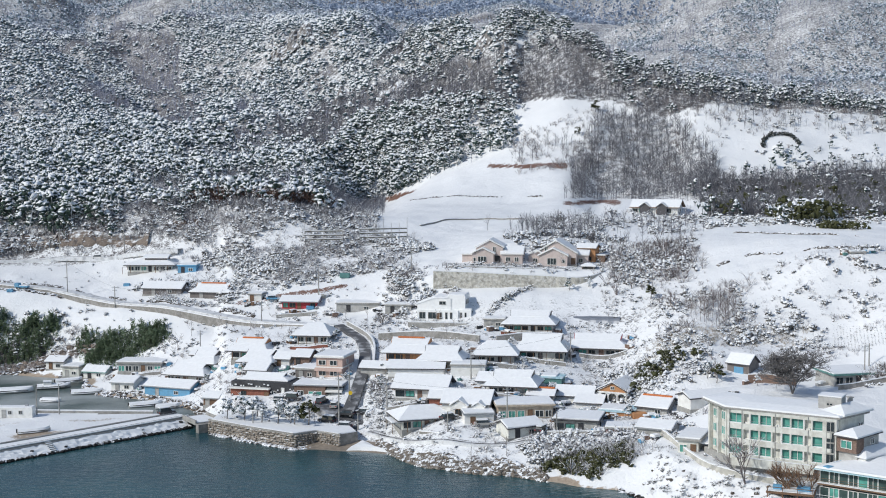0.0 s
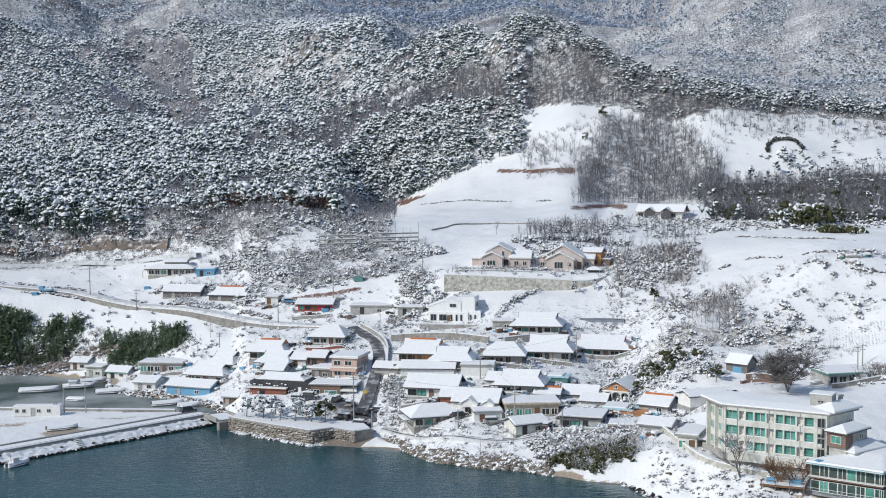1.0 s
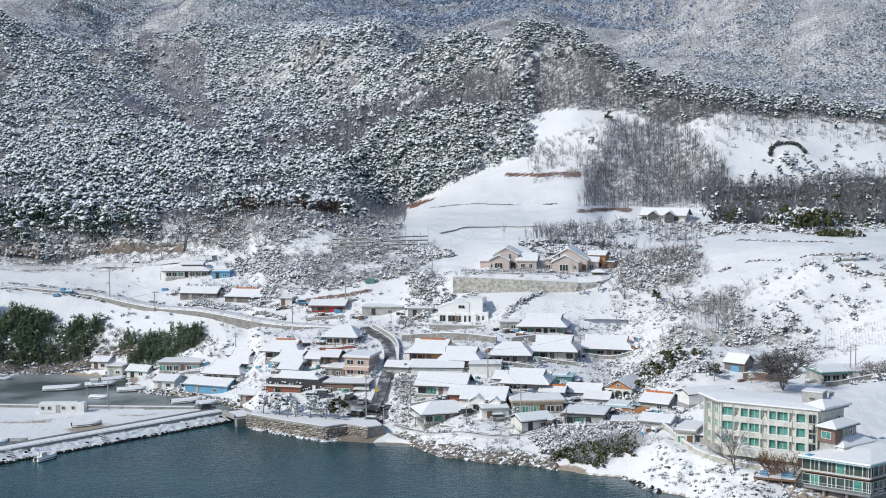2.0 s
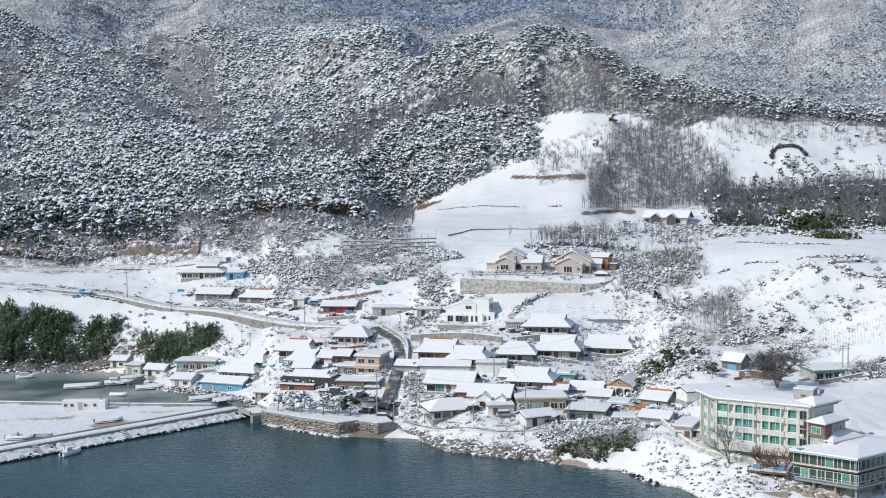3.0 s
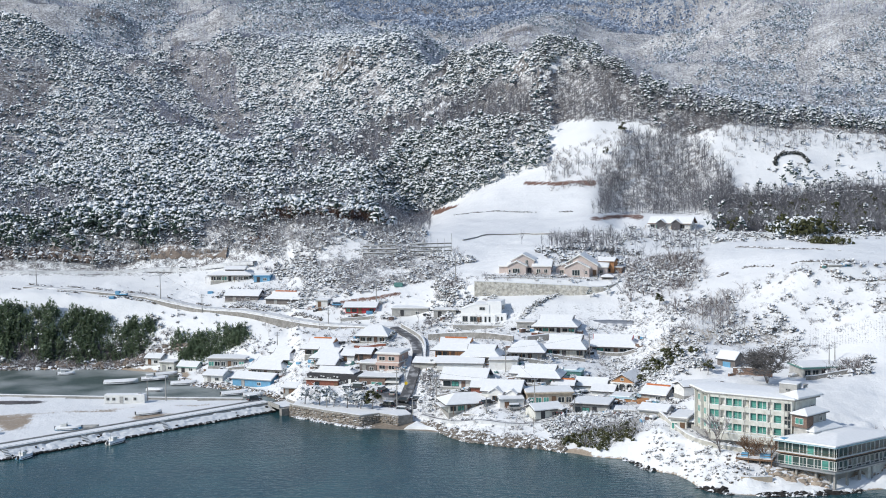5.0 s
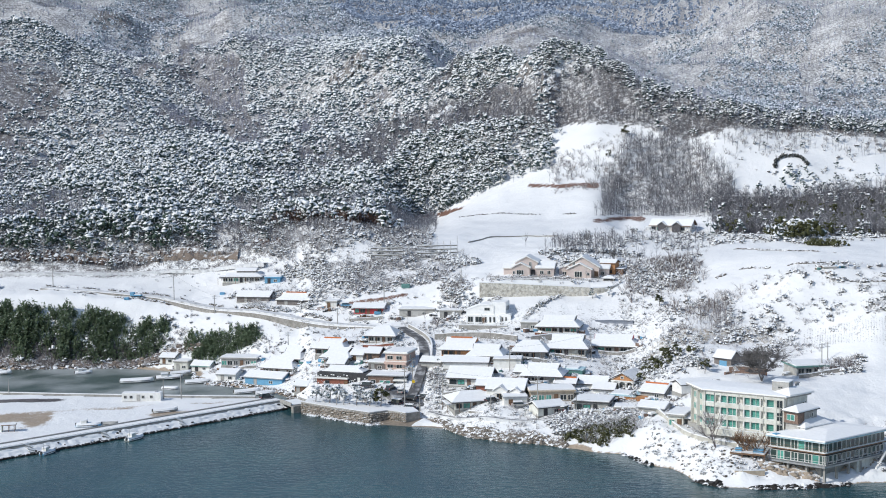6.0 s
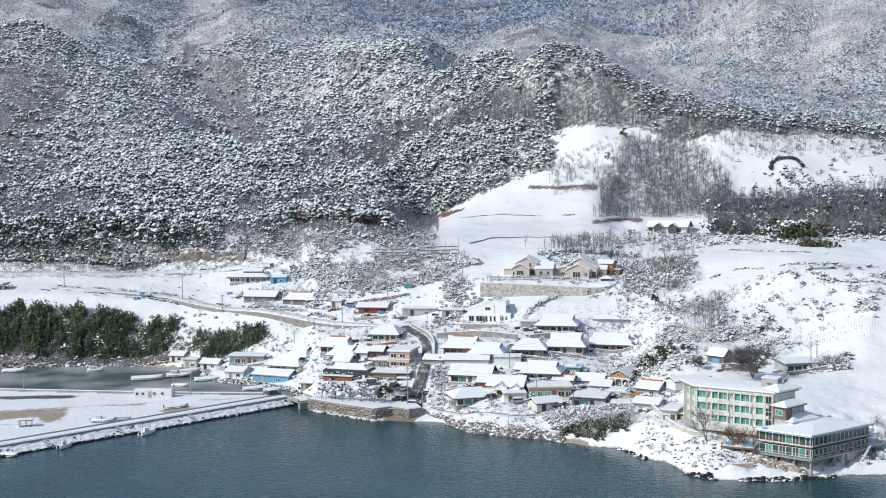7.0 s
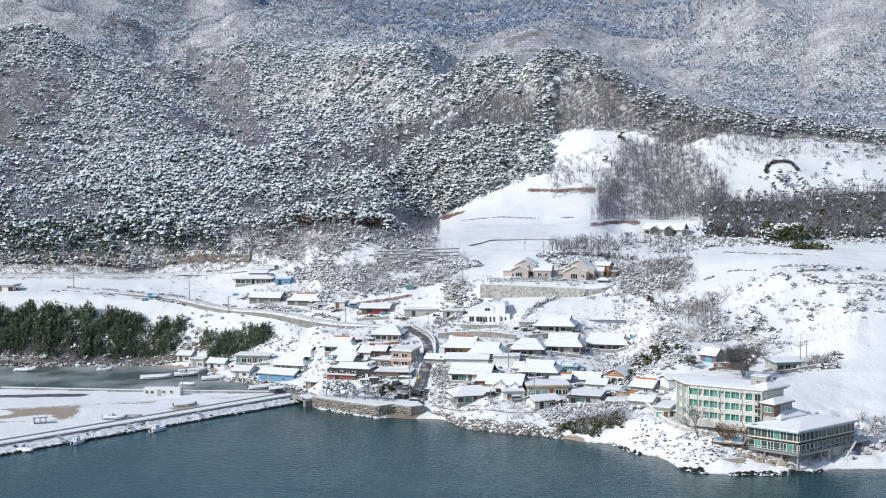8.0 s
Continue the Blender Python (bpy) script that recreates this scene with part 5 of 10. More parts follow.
house(18.3, 351.9, -10, 5.7, 5.0, 2.5, "flat", 0.0, "grey", "concrete", "shed", "small grey outbuilding with a snowy flat roof")
house(-3.0, 320.0, -6, 13.1, 7.0, 2.2, "gable", 1.5, "white", "tile", "plain", "long low white house under deep snow")
house(-1.3, 307.5, -14, 11.6, 8.0, 2.5, "gable", 2.7, "white", "tile", "house", "white house with a blue porch beam and snowy roof")
house(20.5, 306.3, -14, 10.1, 8.0, 2.1, "hipgable", 2.8, "grey", "tile", "house", "grey house under a snow-covered gabled hip roof")
house(-1.8, 293.2, 16, 11.0, 8.0, 2.6, "hip", 1.9, "cream", "tile", "house", "cream single-storey house with a low snowy roof by the shore", 4.0)
house(10.9, 286.8, 6, 6.6, 5.0, 2.7, "flat", 0.0, "white", "metal", "shed", "white garage with a snow-covered flat roof")
house(21.5, 291.2, 4, 12.6, 8.0, 3.3, "flat", 0.0, "tan_wall", "tan_wall", "house", "flat-roofed tan house with a moulded cream parapet")
house(33.1, 280.7, -16, 9.5, 9.0, 2.9, "flat", 0.0, "grey", "dark", "house", "low grey house with a dark flat roof edge")
house(51.9, 287.1, -30, 6.6, 8.0, 2.0, "gable", 1.9, "grey", "orange_tile", "shed", "grey shed with orange roof tiles showing")
house(63.0, 281.0, 20, 14.0, 5.0, 2.6, "gable", 1.0, "white", "tile", "plain", "long white shed with a snowy roof behind the hotel", 10.6)
house(53.3, 256.0, -24, 4.0, 9.0, 3.2, "flat", 0.0, "cream", "concrete", "house", "cream annex with tall windows beside the hotel")
house(94.8, 286.0, 10, 11.5, 9.0, 2.7, "flat", 0.0, "grey", "teal", "house", "grey house with a green flat roof edge")
root = house(-94.5, 436.0, -4, 14.4, 8.0, 2.6, "hip", 1.4, "cream", "tile", "house", "cream roadside house with a double snow-covered roof")
bm = bmesh.new()
gable_walls(bm, 7.6, 4.4, 1.2, 0.9, "gable")
upper = part("upper_storey", bm, M["brown_grey"], root)
upper.location = (1.2, 0.8, 3.6)
bm = roof_shell(7.6, 4.4, 0.9, "gable", 0.7, 0.35, 4.75)
soften(bm, 0.1, 31, 0.03)
upper_snow = part("upper_snow", bm, M["snow"], root)
upper_snow.location = (1.2, 0.8, 0)
house(-81.2, 429.3, -4, 6.2, 5.0, 2.6, "flat", 0.0, "blue", "blue", "shed", "blue roadside shed with a snowy flat roof")
house(-85.5, 413.3, -12, 12.5, 7.0, 2.1, "gable", 1.9, "brown_grey", "tile", "shed", "old grey house with a deep snow-covered roof")
house(-68.8, 406.8, -12, 12.8, 7.0, 2.0, "hipgable", 2.5, "brown_grey", "orange_tile", "shed", "old grey house with orange ridge tiles above snow")
house(-53.5, 395.1, -10, 4.2, 5.0, 2.4, "flat", 0.0, "white", "concrete", "shed", "small white roadside shed")
house(-39.0, 388.1, -8, 10.0, 6.0, 2.4, "gable", 1.3, "red", "metal", "house", "bright red painted house under snow")
house(-20.9, 379.3, -6, 12.8, 6.0, 2.6, "flat", 0.0, "grey", "concrete", "shed", "long grey shed with a snowy flat roof")
house(-8.7, 371.5, -6, 7.6, 6.0, 2.5, "flat", 0.0, "grey", "concrete", "shed", "low grey outbuilding beside the white house")
root = house(85.0, 470.6, -24, 16.0, 7.5, 2.6, "gable", 2.6, "white", "wood", "house", "lone white cabin with two small front gables under snow")
for px in (-3.6, 2.8):
    bm = bmesh.new()
    gable_walls(bm, 3.6, 2.4, 2.9, 1.5, "front")
    # Bay walls take a dark colour that includes the shadow under the gable.
    bay = part("bay", bm, M["tile"], root, "timber gable bay, coloured dark for the shadow under its roof")
    bay.location = (px, -4.0, 0)
    bm = roof_shell(3.6, 3.6, 1.5, "front", 0.4, 0.3, 2.95)
    soften(bm, 0.08, 9, 0.02)
    bay = part("bay_snow", bm, M["snow"], root)
    bay.location = (px, -3.6, 0)
house(116.9, 347.0, 0, 4.0, 4.0, 0.8, "flat", 0.0, "grey", "concrete", "plain", "low snow-covered field shelter")
house(-200.7, 429.2, -6, 11.4, 6.0, 2.8, "flat", 0.0, "white", "concrete", "house", "white roadside office with a snowy flat roof")
house(35.2, 303.5, -18, 8.4, 6.0, 1.8, "gable", 1.9, "white", "tile", "plain", "small white house under a smooth snow-covered roof")
house(48.5, 268.4, -28, 6.8, 6.0, 1.8, "gable", 1.2, "grey", "metal", "plain", "grey tarpaulin-roofed shed by the slope")
house(-13.8, 324.2, -14, 6.0, 5.0, 2.0, "gable", 1.3, "grey", "tile", "plain", "low grey outhouse under deep snow")
house(16.1, 308.2, -18, 7.1, 6.0, 2.0, "gable", 1.7, "white", "tile", "plain", "small white outhouse with a snowy gable roof")
house(30.6, 313.0, -16, 5.0, 5.0, 2.2, "flat", 0.0, "teal", "cyan", "plain", "pale teal lean-to with a snowy flat roof")
house(26.9, 301.3, -16, 5.8, 5.0, 1.8, "gable", 1.3, "grey", "orange_tile", "plain", "low outhouse with orange ridge tiles above snow")
house(43.4, 290.4, -20, 7.7, 7.0, 1.6, "flat", 0.0, "orange", "cyan", "plain", "low orange-walled shed with pale blue sheeting and snow")
house(38.3, 299.7, -18, 5.9, 6.0, 1.8, "gable", 1.4, "white", "red", "plain", "low white house half buried in snow")
house(41.0, 273.4, -12, 5.5, 5.0, 1.5, "flat", 0.0, "brick", "concrete", "plain", "low brick store under snow beside the bank")
house(-38.8, 342.3, -16, 4.0, 5.0, 2.0, "gable", 1.5, "white", "tile", "shed", "small white outhouse under deep snow")
house(-45.1, 338.1, -16, 5.5, 6.0, 2.0, "gable", 1.7, "grey", "tile", "shed", "small grey house behind the dark cafe")
house(3.2, 300.0, -12, 5.4, 5.0, 1.8, "gable", 1.3, "brick", "tile", "plain", "low brick outhouse with a snowy roof")
house(-99.4, 380.4, -16, 6.8, 5.0, 2.1, "gable", 1.5, "white", "teal", "shed", "white waterside shed with a green side panel")
house(-64.3, 365.5, -18, 6.3, 6.0, 2.0, "gable", 1.7, "grey", "tile", "shed", "small grey house under a snowy roof above the basin")
house(-31.2, 331.0, -16, 5.6, 6.5, 2.6, "flat", 0.0, "brown_grey", "concrete", "shed", "low grey wing with a flat snowy roof beside the pink house")
house(-24.4, 328.9, -16, 7.1, 9.0, 5.4, "flat", 0.0, "pink", "white", "two", "pink two-storey house with white bands and snowy flat roof")

# ---------------------------------------------------------------- houses with forms of their own
def solid_prism(name, mat, parent, pts, z0, z1, scale_top=1.0, label="", bevel=0.0):
    """An upright prism on a plan of points; scale_top draws its upper ring in towards the middle."""
    bm = bmesh.new()
    cx, cy = sum(p[0] for p in pts) / len(pts), sum(p[1] for p in pts) / len(pts)
    lo = [bm.verts.new((px, py, z0)) for px, py in pts]
    hi = [bm.verts.new((cx + (px - cx) * scale_top, cy + (py - cy) * scale_top, z1)) for px, py in pts]
    n = len(pts)
    bm.faces.new(lo[::-1])
    bm.faces.new(hi)
    for k in range(n):
        bm.faces.new((lo[k], lo[(k + 1) % n], hi[(k + 1) % n], hi[k]))
    if bevel:
        bmesh.ops.bevel(bm, geom=bm.edges[:], offset=bevel, segments=2, affect="EDGES", profile=0.5)
    return part(name, bm, mat, parent, label)


def grown(pts, by):
    cx, cy = sum(p[0] for p in pts) / len(pts), sum(p[1] for p in pts) / len(pts)
    out = []
    for px, py in pts:
        v = Vector((px - cx, py - cy))
        v = v * (1 + by / v.length)
        out.append((cx + v.x, cy + v.y))
    return out


def hotel():
    """The four-level hotel: a bent plan, recessed balconies with green glazing, a stair tower and a low snowy roof."""
    ox, oy, oz = 56.9, 242.4, 8.7
    root = thing("hotel", ox, oy, oz, 0, "cream four-level hotel with green glazed balconies and a snowy roof", "hotel")
    plan = [(-2.3, 9.0), (0, 0), (17.6, -10.6), (24.8, -5.0), (18.4, 3.0), (8.0, 9.0), (3.4, 13.2)]
    H = 9.4
    inner = grown(plan, -0.7)
    solid_prism("footing", M["concrete"], root, grown(plan, 0.1), -4.0, 0.05)
    solid_prism("wall", M["cream"], root, inner, 0.0, H)
    solid_prism("roof", M["concrete"], root, grown(plan, 0.7), H, H + 0.3)
    solid_prism("snow_cover", M["snow"], root, grown(plan, 0.62), H + 0.26, H + 0.62, 0.985, "deep snow on the low roof", 0.12)
    solid_prism("snow_crown", M["snow"], root, grown(plan, 0.2), H + 0.6, H + 1.05, 0.55, "snow over the raised middle of the roof", 0.15)
    # the front, from its bent corner to the stair tower
    fx, fy = 17.6, -10.6
    ln = math.hypot(fx, fy)
    ang = math.atan2(fy, fx)
    ux, uy = fx / ln, fy / ln
    nx, ny = uy, -ux

    def on_front(s, out):
        return ux * s + nx * out, uy * s + ny * out

    piers = (0.3, 3.1, 4.45, 6.25, 8.65, 10.45, 12.15, 14.6, 16.05, 18.2)
    for k, s in enumerate(piers):
        px, py = on_front(s, -0.12)
        box_part("pier", M["white" if k in (2, 5, 7) else "cream"], root, px, py, 0, 0.42 if k in (0, 9) else 0.3, 0.95, H, ang)
    for z0, zb in ((0.0, 0.9), (2.75, 1.1), (5.75, 1.1), (8.75, 0.65)):
        px, py = on_front(ln / 2 - 0.1, -0.12)
        box_part("floor_band", M["cream"], root, px, py, z0, ln - 1.6, 1.0, zb, ang)
    bays = ((1.7, 2.3), (5.35, 1.5), (7.45, 2.1), (11.3, 1.5), (13.4, 2.2), (17.1, 1.8))
    for z0, zh in ((0.9, 1.85), (3.85, 1.9), (6.85, 1.9)):
        for s, w in bays:
            px, py = on_front(s, -0.22)
            window(root, px, py, z0, w + 0.25, zh, ang, "white", "green_glass", 1 if w > 1.9 else 0)
            px, py = on_front(s, 0.40)
            box_part("balcony_rail", M["metal"], root, px, py, z0 + 0.55, w + 0.2, 0.05, 0.05, ang)
            bm = bmesh.new()
            px, py = on_front(s, 0.14)
            add_box(bm, px, py, z0 - 0.03, w + 0.1, 0.44, 0.15, ang)
            soften(bm, 0.05, int(s * 10 + z0), 0.03)
            part("ledge_snow", bm, M["snow"], root, "snow lying on the balcony ledge")
    for s in (5.6, 7.9, 11.5, 13.6):
        px, py = on_front(s, 0.02)
        window(root, px, py, -1.3, 1.7, 1.0, ang, "grey", "glass", 1, "basement_window")
    for s in (2.95, 9.3, 15.4):
        px, py = on_front(s, 0.44)
        box_part("downpipe", M["grey"], root, px, py, 0, 0.1, 0.1, H, ang)
    for s in (3.8, 9.55, 15.3):
        for z0 in (3.25, 6.45):
            px, py = on_front(s, -0.3)
            box_part("cooler_box", M["white"], root, px, py, z0, 0.8, 0.5, 0.7, ang, "white outdoor air-conditioning unit")
    # the short western face
    vx, vy = -2.1, 7.4
    l2 = math.hypot(vx, vy)
    a2 = math.atan2(-vy, -vx)
    for z0, zh in ((1.0, 1.6), (4.0, 1.6), (6.9, 1.6)):
        for s in (1.9, 5.2):
            px, py = vx / l2 * s - 0.05, vy / l2 * s
            window(root, px + 0.35, py, z0, 1.3, zh, a2, "white", "green_glass", 1)
    for s in (0.5, 3.6, 7.0):
        px, py = vx / l2 * s, vy / l2 * s
        box_part("pilaster", M["cream"], root, px + 0.3, py + 0.1, 0, 0.35, 0.7, H, a2)
    # the stair tower and the eastern end
    tx, ty = on_front(19.35, -0.9)
    box_part("stair_tower", M["cream"], root, tx, ty, 0, 2.3, 2.4, H + 0.1, ang)
    for z0 in (1.0, 3.0, 5.0, 7.0):
        px, py = on_front(19.45, 0.32)
        window(root, px, py, z0, 1.5, 1.95, ang, "grey", "glass", 1, "stair_window")
    a3 = math.atan2(-5.0 + 10.6, 24.8 - 17.6)
    ex, ey = 17.6 + math.cos(a3) * 5.1, -10.6 + math.sin(a3) * 5.1
    box_part("end_wall", M["cream"], root, ex - 0.25, ey + 0.40, 0, 7.6, 0.5, H, a3, "plain rendered end wall")
    for s, z0 in ((7.6, 5.6), (7.6, 2.4)):
        px, py = 17.6 + math.cos(a3) * s - 0.1, -10.6 + math.sin(a3) * s + 0.12
        window(root, px, py, z0, 1.5, 2.2, a3, "white", "glass", 1)
    bm = bmesh.new()
    add_box(bm, 18.6, -4.4, H + 0.3, 4.2, 3.6, 2.9, ang)
    part("roof_house", bm, M["grey"], root, "bare concrete stair head on the roof")
    bm = bmesh.new()
    add_box(bm, 18.6, -4.4, H + 3.2, 4.5, 3.9, 0.25, ang)
    soften(bm, 0.1, 5, 0.02)
    part("snow_cap", bm, M["snow"], root)
    px, py = 18.6 + nx * 1.83, -4.4 + ny * 1.83
    window(root, px, py, H + 1.6, 1.2, 0.5, ang, "grey", "glass", 1, "vent_window")
    bm = bmesh.new()
    add_box(bm, 22.6, -2.6, H + 0.4, 0.7, 0.7, 2.0, 0.3)
    add_box(bm, 22.6, -2.6, H + 2.4, 1.0, 1.0, 0.22, 0.3)
    part("chimney", bm, M["grey"], root, "grey masonry chimney")
    bm = roof_shell(8.4, 4.6, 1.3, "hip", 0.5, 0.4, 0, 0.45)
    soften(bm, 0.1, 4, 0.03)
    cap = part("wing_snow", bm, M["snow"], root, "hipped snow roof over the eastern wing")
    cap.location, cap.rotation_euler = (20.9, -5.6, H + 0.4), (0, 0, a3)
    # the plain ground floor terrace
    px, py = on_front(9.0, 1.0)
    box_part("terrace_wall", M["cream"], root, px, py, -1.2, 15.5, 0.25, 1.7, ang)
    box_part("terrace_wall_snow", M["snow"], root, px, py, 0.48, 15.4, 0.35, 0.12, ang)


hotel()


def annex():
    """The brown timber box on a grey lower storey beside the hotel, under its own hipped roof."""
    root = thing("annex", 78.4, 231.8, 8.4, -48, "brown timber annex on grey walls with a snowy hip roof", "house")
    w, d = 3.8, 8.0
    box_part("footing", M["concrete"], root, 0, 0, -3.0, w + 0.2, d + 0.2, 3.1)
    box_part("lower_wall", M["grey"], root, 0, 0.2, 0, w - 0.2, d - 0.4, 4.3)
    box_part("side_wall", M["grey"], root, 0.02, 1.4, 4.3, w - 0.1, d - 2.8, 2.6)
    box_part("front_box", M["brown"], root, 0, -d / 2 + 1.2, 4.2, w + 0.1, 2.6, 2.7, 0, "dark red-brown timber front")
    window(root, 0, -d / 2 - 0.1, 4.9, 2.2, 1.5, 0, "white", "green_glass", 1)
    window(root, w / 2, 1.6, 5.2, 1.4, 1.1, radians(90), "white", "glass", 1)
    part("roof", roof_shell(d, w, 1.1, "hip", 0.55, 0.18, 6.9, 0.5), M["tile"], root).rotation_euler = (0, 0, radians(90))
    bm = roof_shell(d, w, 1.1, "hip", 0.5, 0.3, 7.05, 0.5)
    soften(bm, 0.1, 31, 0.03)
    part("snow_cover", bm, M["snow"], root, "snow on the hipped roof").rotation_euler = (0, 0, radians(90))


annex()


def restaurant():
    """The glazed two-storey restaurant on columns at the water's edge."""
    a = math.atan2(232 - 218.7, 99 - 80.8)
    root = thing("restaurant", 80.8, 218.9, 4.6, 0, "glazed two-storey waterfront restaurant on concrete columns under snow", "restaurant")
    ex, ey = math.cos(a), math.sin(a)           # along the long side, away from the front corner
    fx, fy = -11.0 / 13.8, 8.3 / 13.8            # along the short front, away from the front corner
    A, B = 22.5, 13.8

    def at(u, v):
        return ex * u + fx * v, ey * u + fy * v

    ring = [at(0, 0), at(A, 0), at(A, B), at(0, B)]
    core = [at(0.5, 0.5), at(A - 0.5, 0.5), at(A - 0.5, B - 0.5), at(0.5, B - 0.5)]
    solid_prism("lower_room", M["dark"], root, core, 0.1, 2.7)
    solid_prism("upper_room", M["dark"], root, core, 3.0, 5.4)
    for z0 in (-0.35, 2.6):
        solid_prism("floor_slab", M["metal" if z0 < 0 else "wood"], root, grown(ring, 0.9 if z0 < 0 else 0.25), z0 + (0.0 if z0 < 0 else 0.12), z0 + 0.4)
    solid_prism("slab_snow", M["snow"], root, grown(ring, 0.30), 3.0, 3.08)
    solid_prism("roof", M["cyan"], root, grown(ring, 0.95), 5.45, 5.66)
    snow = solid_prism("snow_cover", M["snow"], root, grown(ring, 0.95), 5.72, 6.1, 0.98, "smooth snow on the roof", 0.12)
    solid_prism("snow_crown", M["snow"], root, grown(ring, 0.3), 6.05, 7.2, 0.3, "snow on the hipped middle of the roof", 0.2)
    # glazing of both visible fronts
    fa = math.atan2(-fy, -fx)
    n = 8
    for z0 in (0.12, 3.09):
        for k in range(n):
            v = (k + 0.5) * B / n
            px, py = at(0.42, v)
            window(root, px, py, z0, B / n - 0.02, 2.2, fa, "white", "green_glass" if (k + int(z0)) % 5 == 1 else "sea_glass", 1 if k % 2 == 0 else 0)
        for k in range(14):
            u = (k + 0.5) * A / 14
            px, py = at(u, 0.42)
            window(root, px, py, z0 + (0.6 if k % 2 and z0 < 1 else 0.0), A / 14 - (0.3 if z0 < 1 else 0.08), 1.5 if k % 2 and z0 < 1 else 2.1, a, "white", "sea_glass" if k % 3 else "glass", 0)
    # the handrail of the upper storey and the small hipped lantern on the roof
    for p, q in ((at(-0.3, -0.3), at(-0.3, B)), (at(-0.3, -0.3), at(A, -0.3))):
        for zz in (3.55, 3.95):
            bm = bmesh.new()
            add_bar(bm, (*p, zz), (*q, zz), 0.035, 0.035)
            part("handrail", bm, M["wood"], root)
    px, py = at(10.4, 10.4)
    box_part("clerestory", M["white"], root, px, py, 5.9, 9.2, 3.4, 1.5, a)
    bm = roof_shell(9.4, 3.6, 1.3, "hip", 0.45, 0.24, 0, 0.55)
    soften(bm, 0.08, 12, 0.03)
    ob = part("clerestory_snow", bm, M["snow"], root, "snow-covered hipped roof over the raised middle")
    ob.location, ob.rotation_euler = (px, py, 7.3), (0, 0, a)
    for u, v, w, d in ((1.6, 12.2, 4.2, 1.3), (5.0, 12.9, 3.0, 1.0)):
        px, py = at(u, v)
        box_part("tarpaulin", M["blue"], root, px, py, 6.0, w, d, 0.22, a, "blue sheeting showing through the roof snow", 0.06)
    # rails of the terrace round the lower floor
    for k in range(9):
        px, py = at(-0.75, -0.75 + k * (B + 1.5) / 8)
        box_part("rail_post", M["metal"], root, px, py, 0.05, 0.07, 0.07, 1.05)
    for k in range(13):
        px, py = at(-0.75 + k * (A + 0.75) / 12, -0.75)
        box_part("rail_post", M["metal"], root, px, py, 0.05, 0.07, 0.07, 1.05)
    for zz in (0.5, 1.02):
        bm = bmesh.new()
        add_bar(bm, (*at(-0.75, -0.75), zz), (*at(-0.75, B), zz), 0.04, 0.04)
        part("rail", bm, M["white"], root)
        bm = bmesh.new()
        add_bar(bm, (*at(-0.75, -0.75), zz), (*at(A, -0.75), zz), 0.04, 0.04)
        part("rail", bm, M["white"], root)
    # columns, cross walls and the plinth
    for u, v in ((0.3, 0.3), (0.3, 4.6), (0.3, 9.2), (4.6, 0.3), (9.0, 0.3), (13.4, 0.3), (4.6, 4.6), (4.6, 9.2), (0.3, 13.2)):
        px, py = at(u, v)
        box_part("column", M["concrete"], root, px, py, -6.5, 0.5, 0.5, 6.3, a)
    px, py = at(8.5, 7.2)
    box_part("back_wall", M["concrete"], root, px, py, -6.5, 10.0, 9.0, 6.2, a)
    px, py = at(17.5, 4.0)
    box_part("side_wall", M["cream"], root, px, py, -6.0, 8.5, 7.0, 5.8, a)
    # the white chute down to the beach
    bm = bmesh.new()
    add_bar(bm, (*at(20.5, -1.3), 0.7), (*at(16.0, -2.2), -2.1), 0.36, 0.36, 8)
    add_bar(bm, (*at(16.0, -2.2), -2.1), (*at(14.8, -2.6), -2.35), 0.36, 0.30, 8)
    part("chute", bm, M["white"], root, "white slide down to the shore")
    # upper side terrace with its own rails and roof
    px, py = at(A + 2.4, 2.0)
    box_part("terrace", M["wood"], root, px, py, -0.3, 5.6, 5.4, 0.35, a)
    box_part("terrace_snow", M["snow"], root, px, py, 0.03, 5.4, 5.2, 0.2, a, "", 0.06)
    for du, dv, s in ((1.0, 1.0, 2.2), (3.9, 2.6, 2.0)):
        px, py = at(A + du, dv)
        box_part("awning_pole", M["metal"], root, px, py, 0.05, 0.09, 0.09, 2.4)
        bm = roof_shell(s, s, 0.55, "hip", 0.2, 0.16, 2.3, 0.1)
        soften(bm, 0.06, int(s * 10), 0.02)
        ob = part("awning", bm, M["snow"], root, "snow-covered terrace awning")
        ob.location, ob.rotation_euler = (px, py, 0), (0, 0, a)
    for du, dv in ((0.4, 0.1), (4.5, 0.1), (0.4, 4.0), (4.5, 4.0)):
        px, py = at(A + du, dv)
        box_part("terrace_post", M["metal"], root, px, py, -4.5, 0.12, 0.12, 7.0)


restaurant()


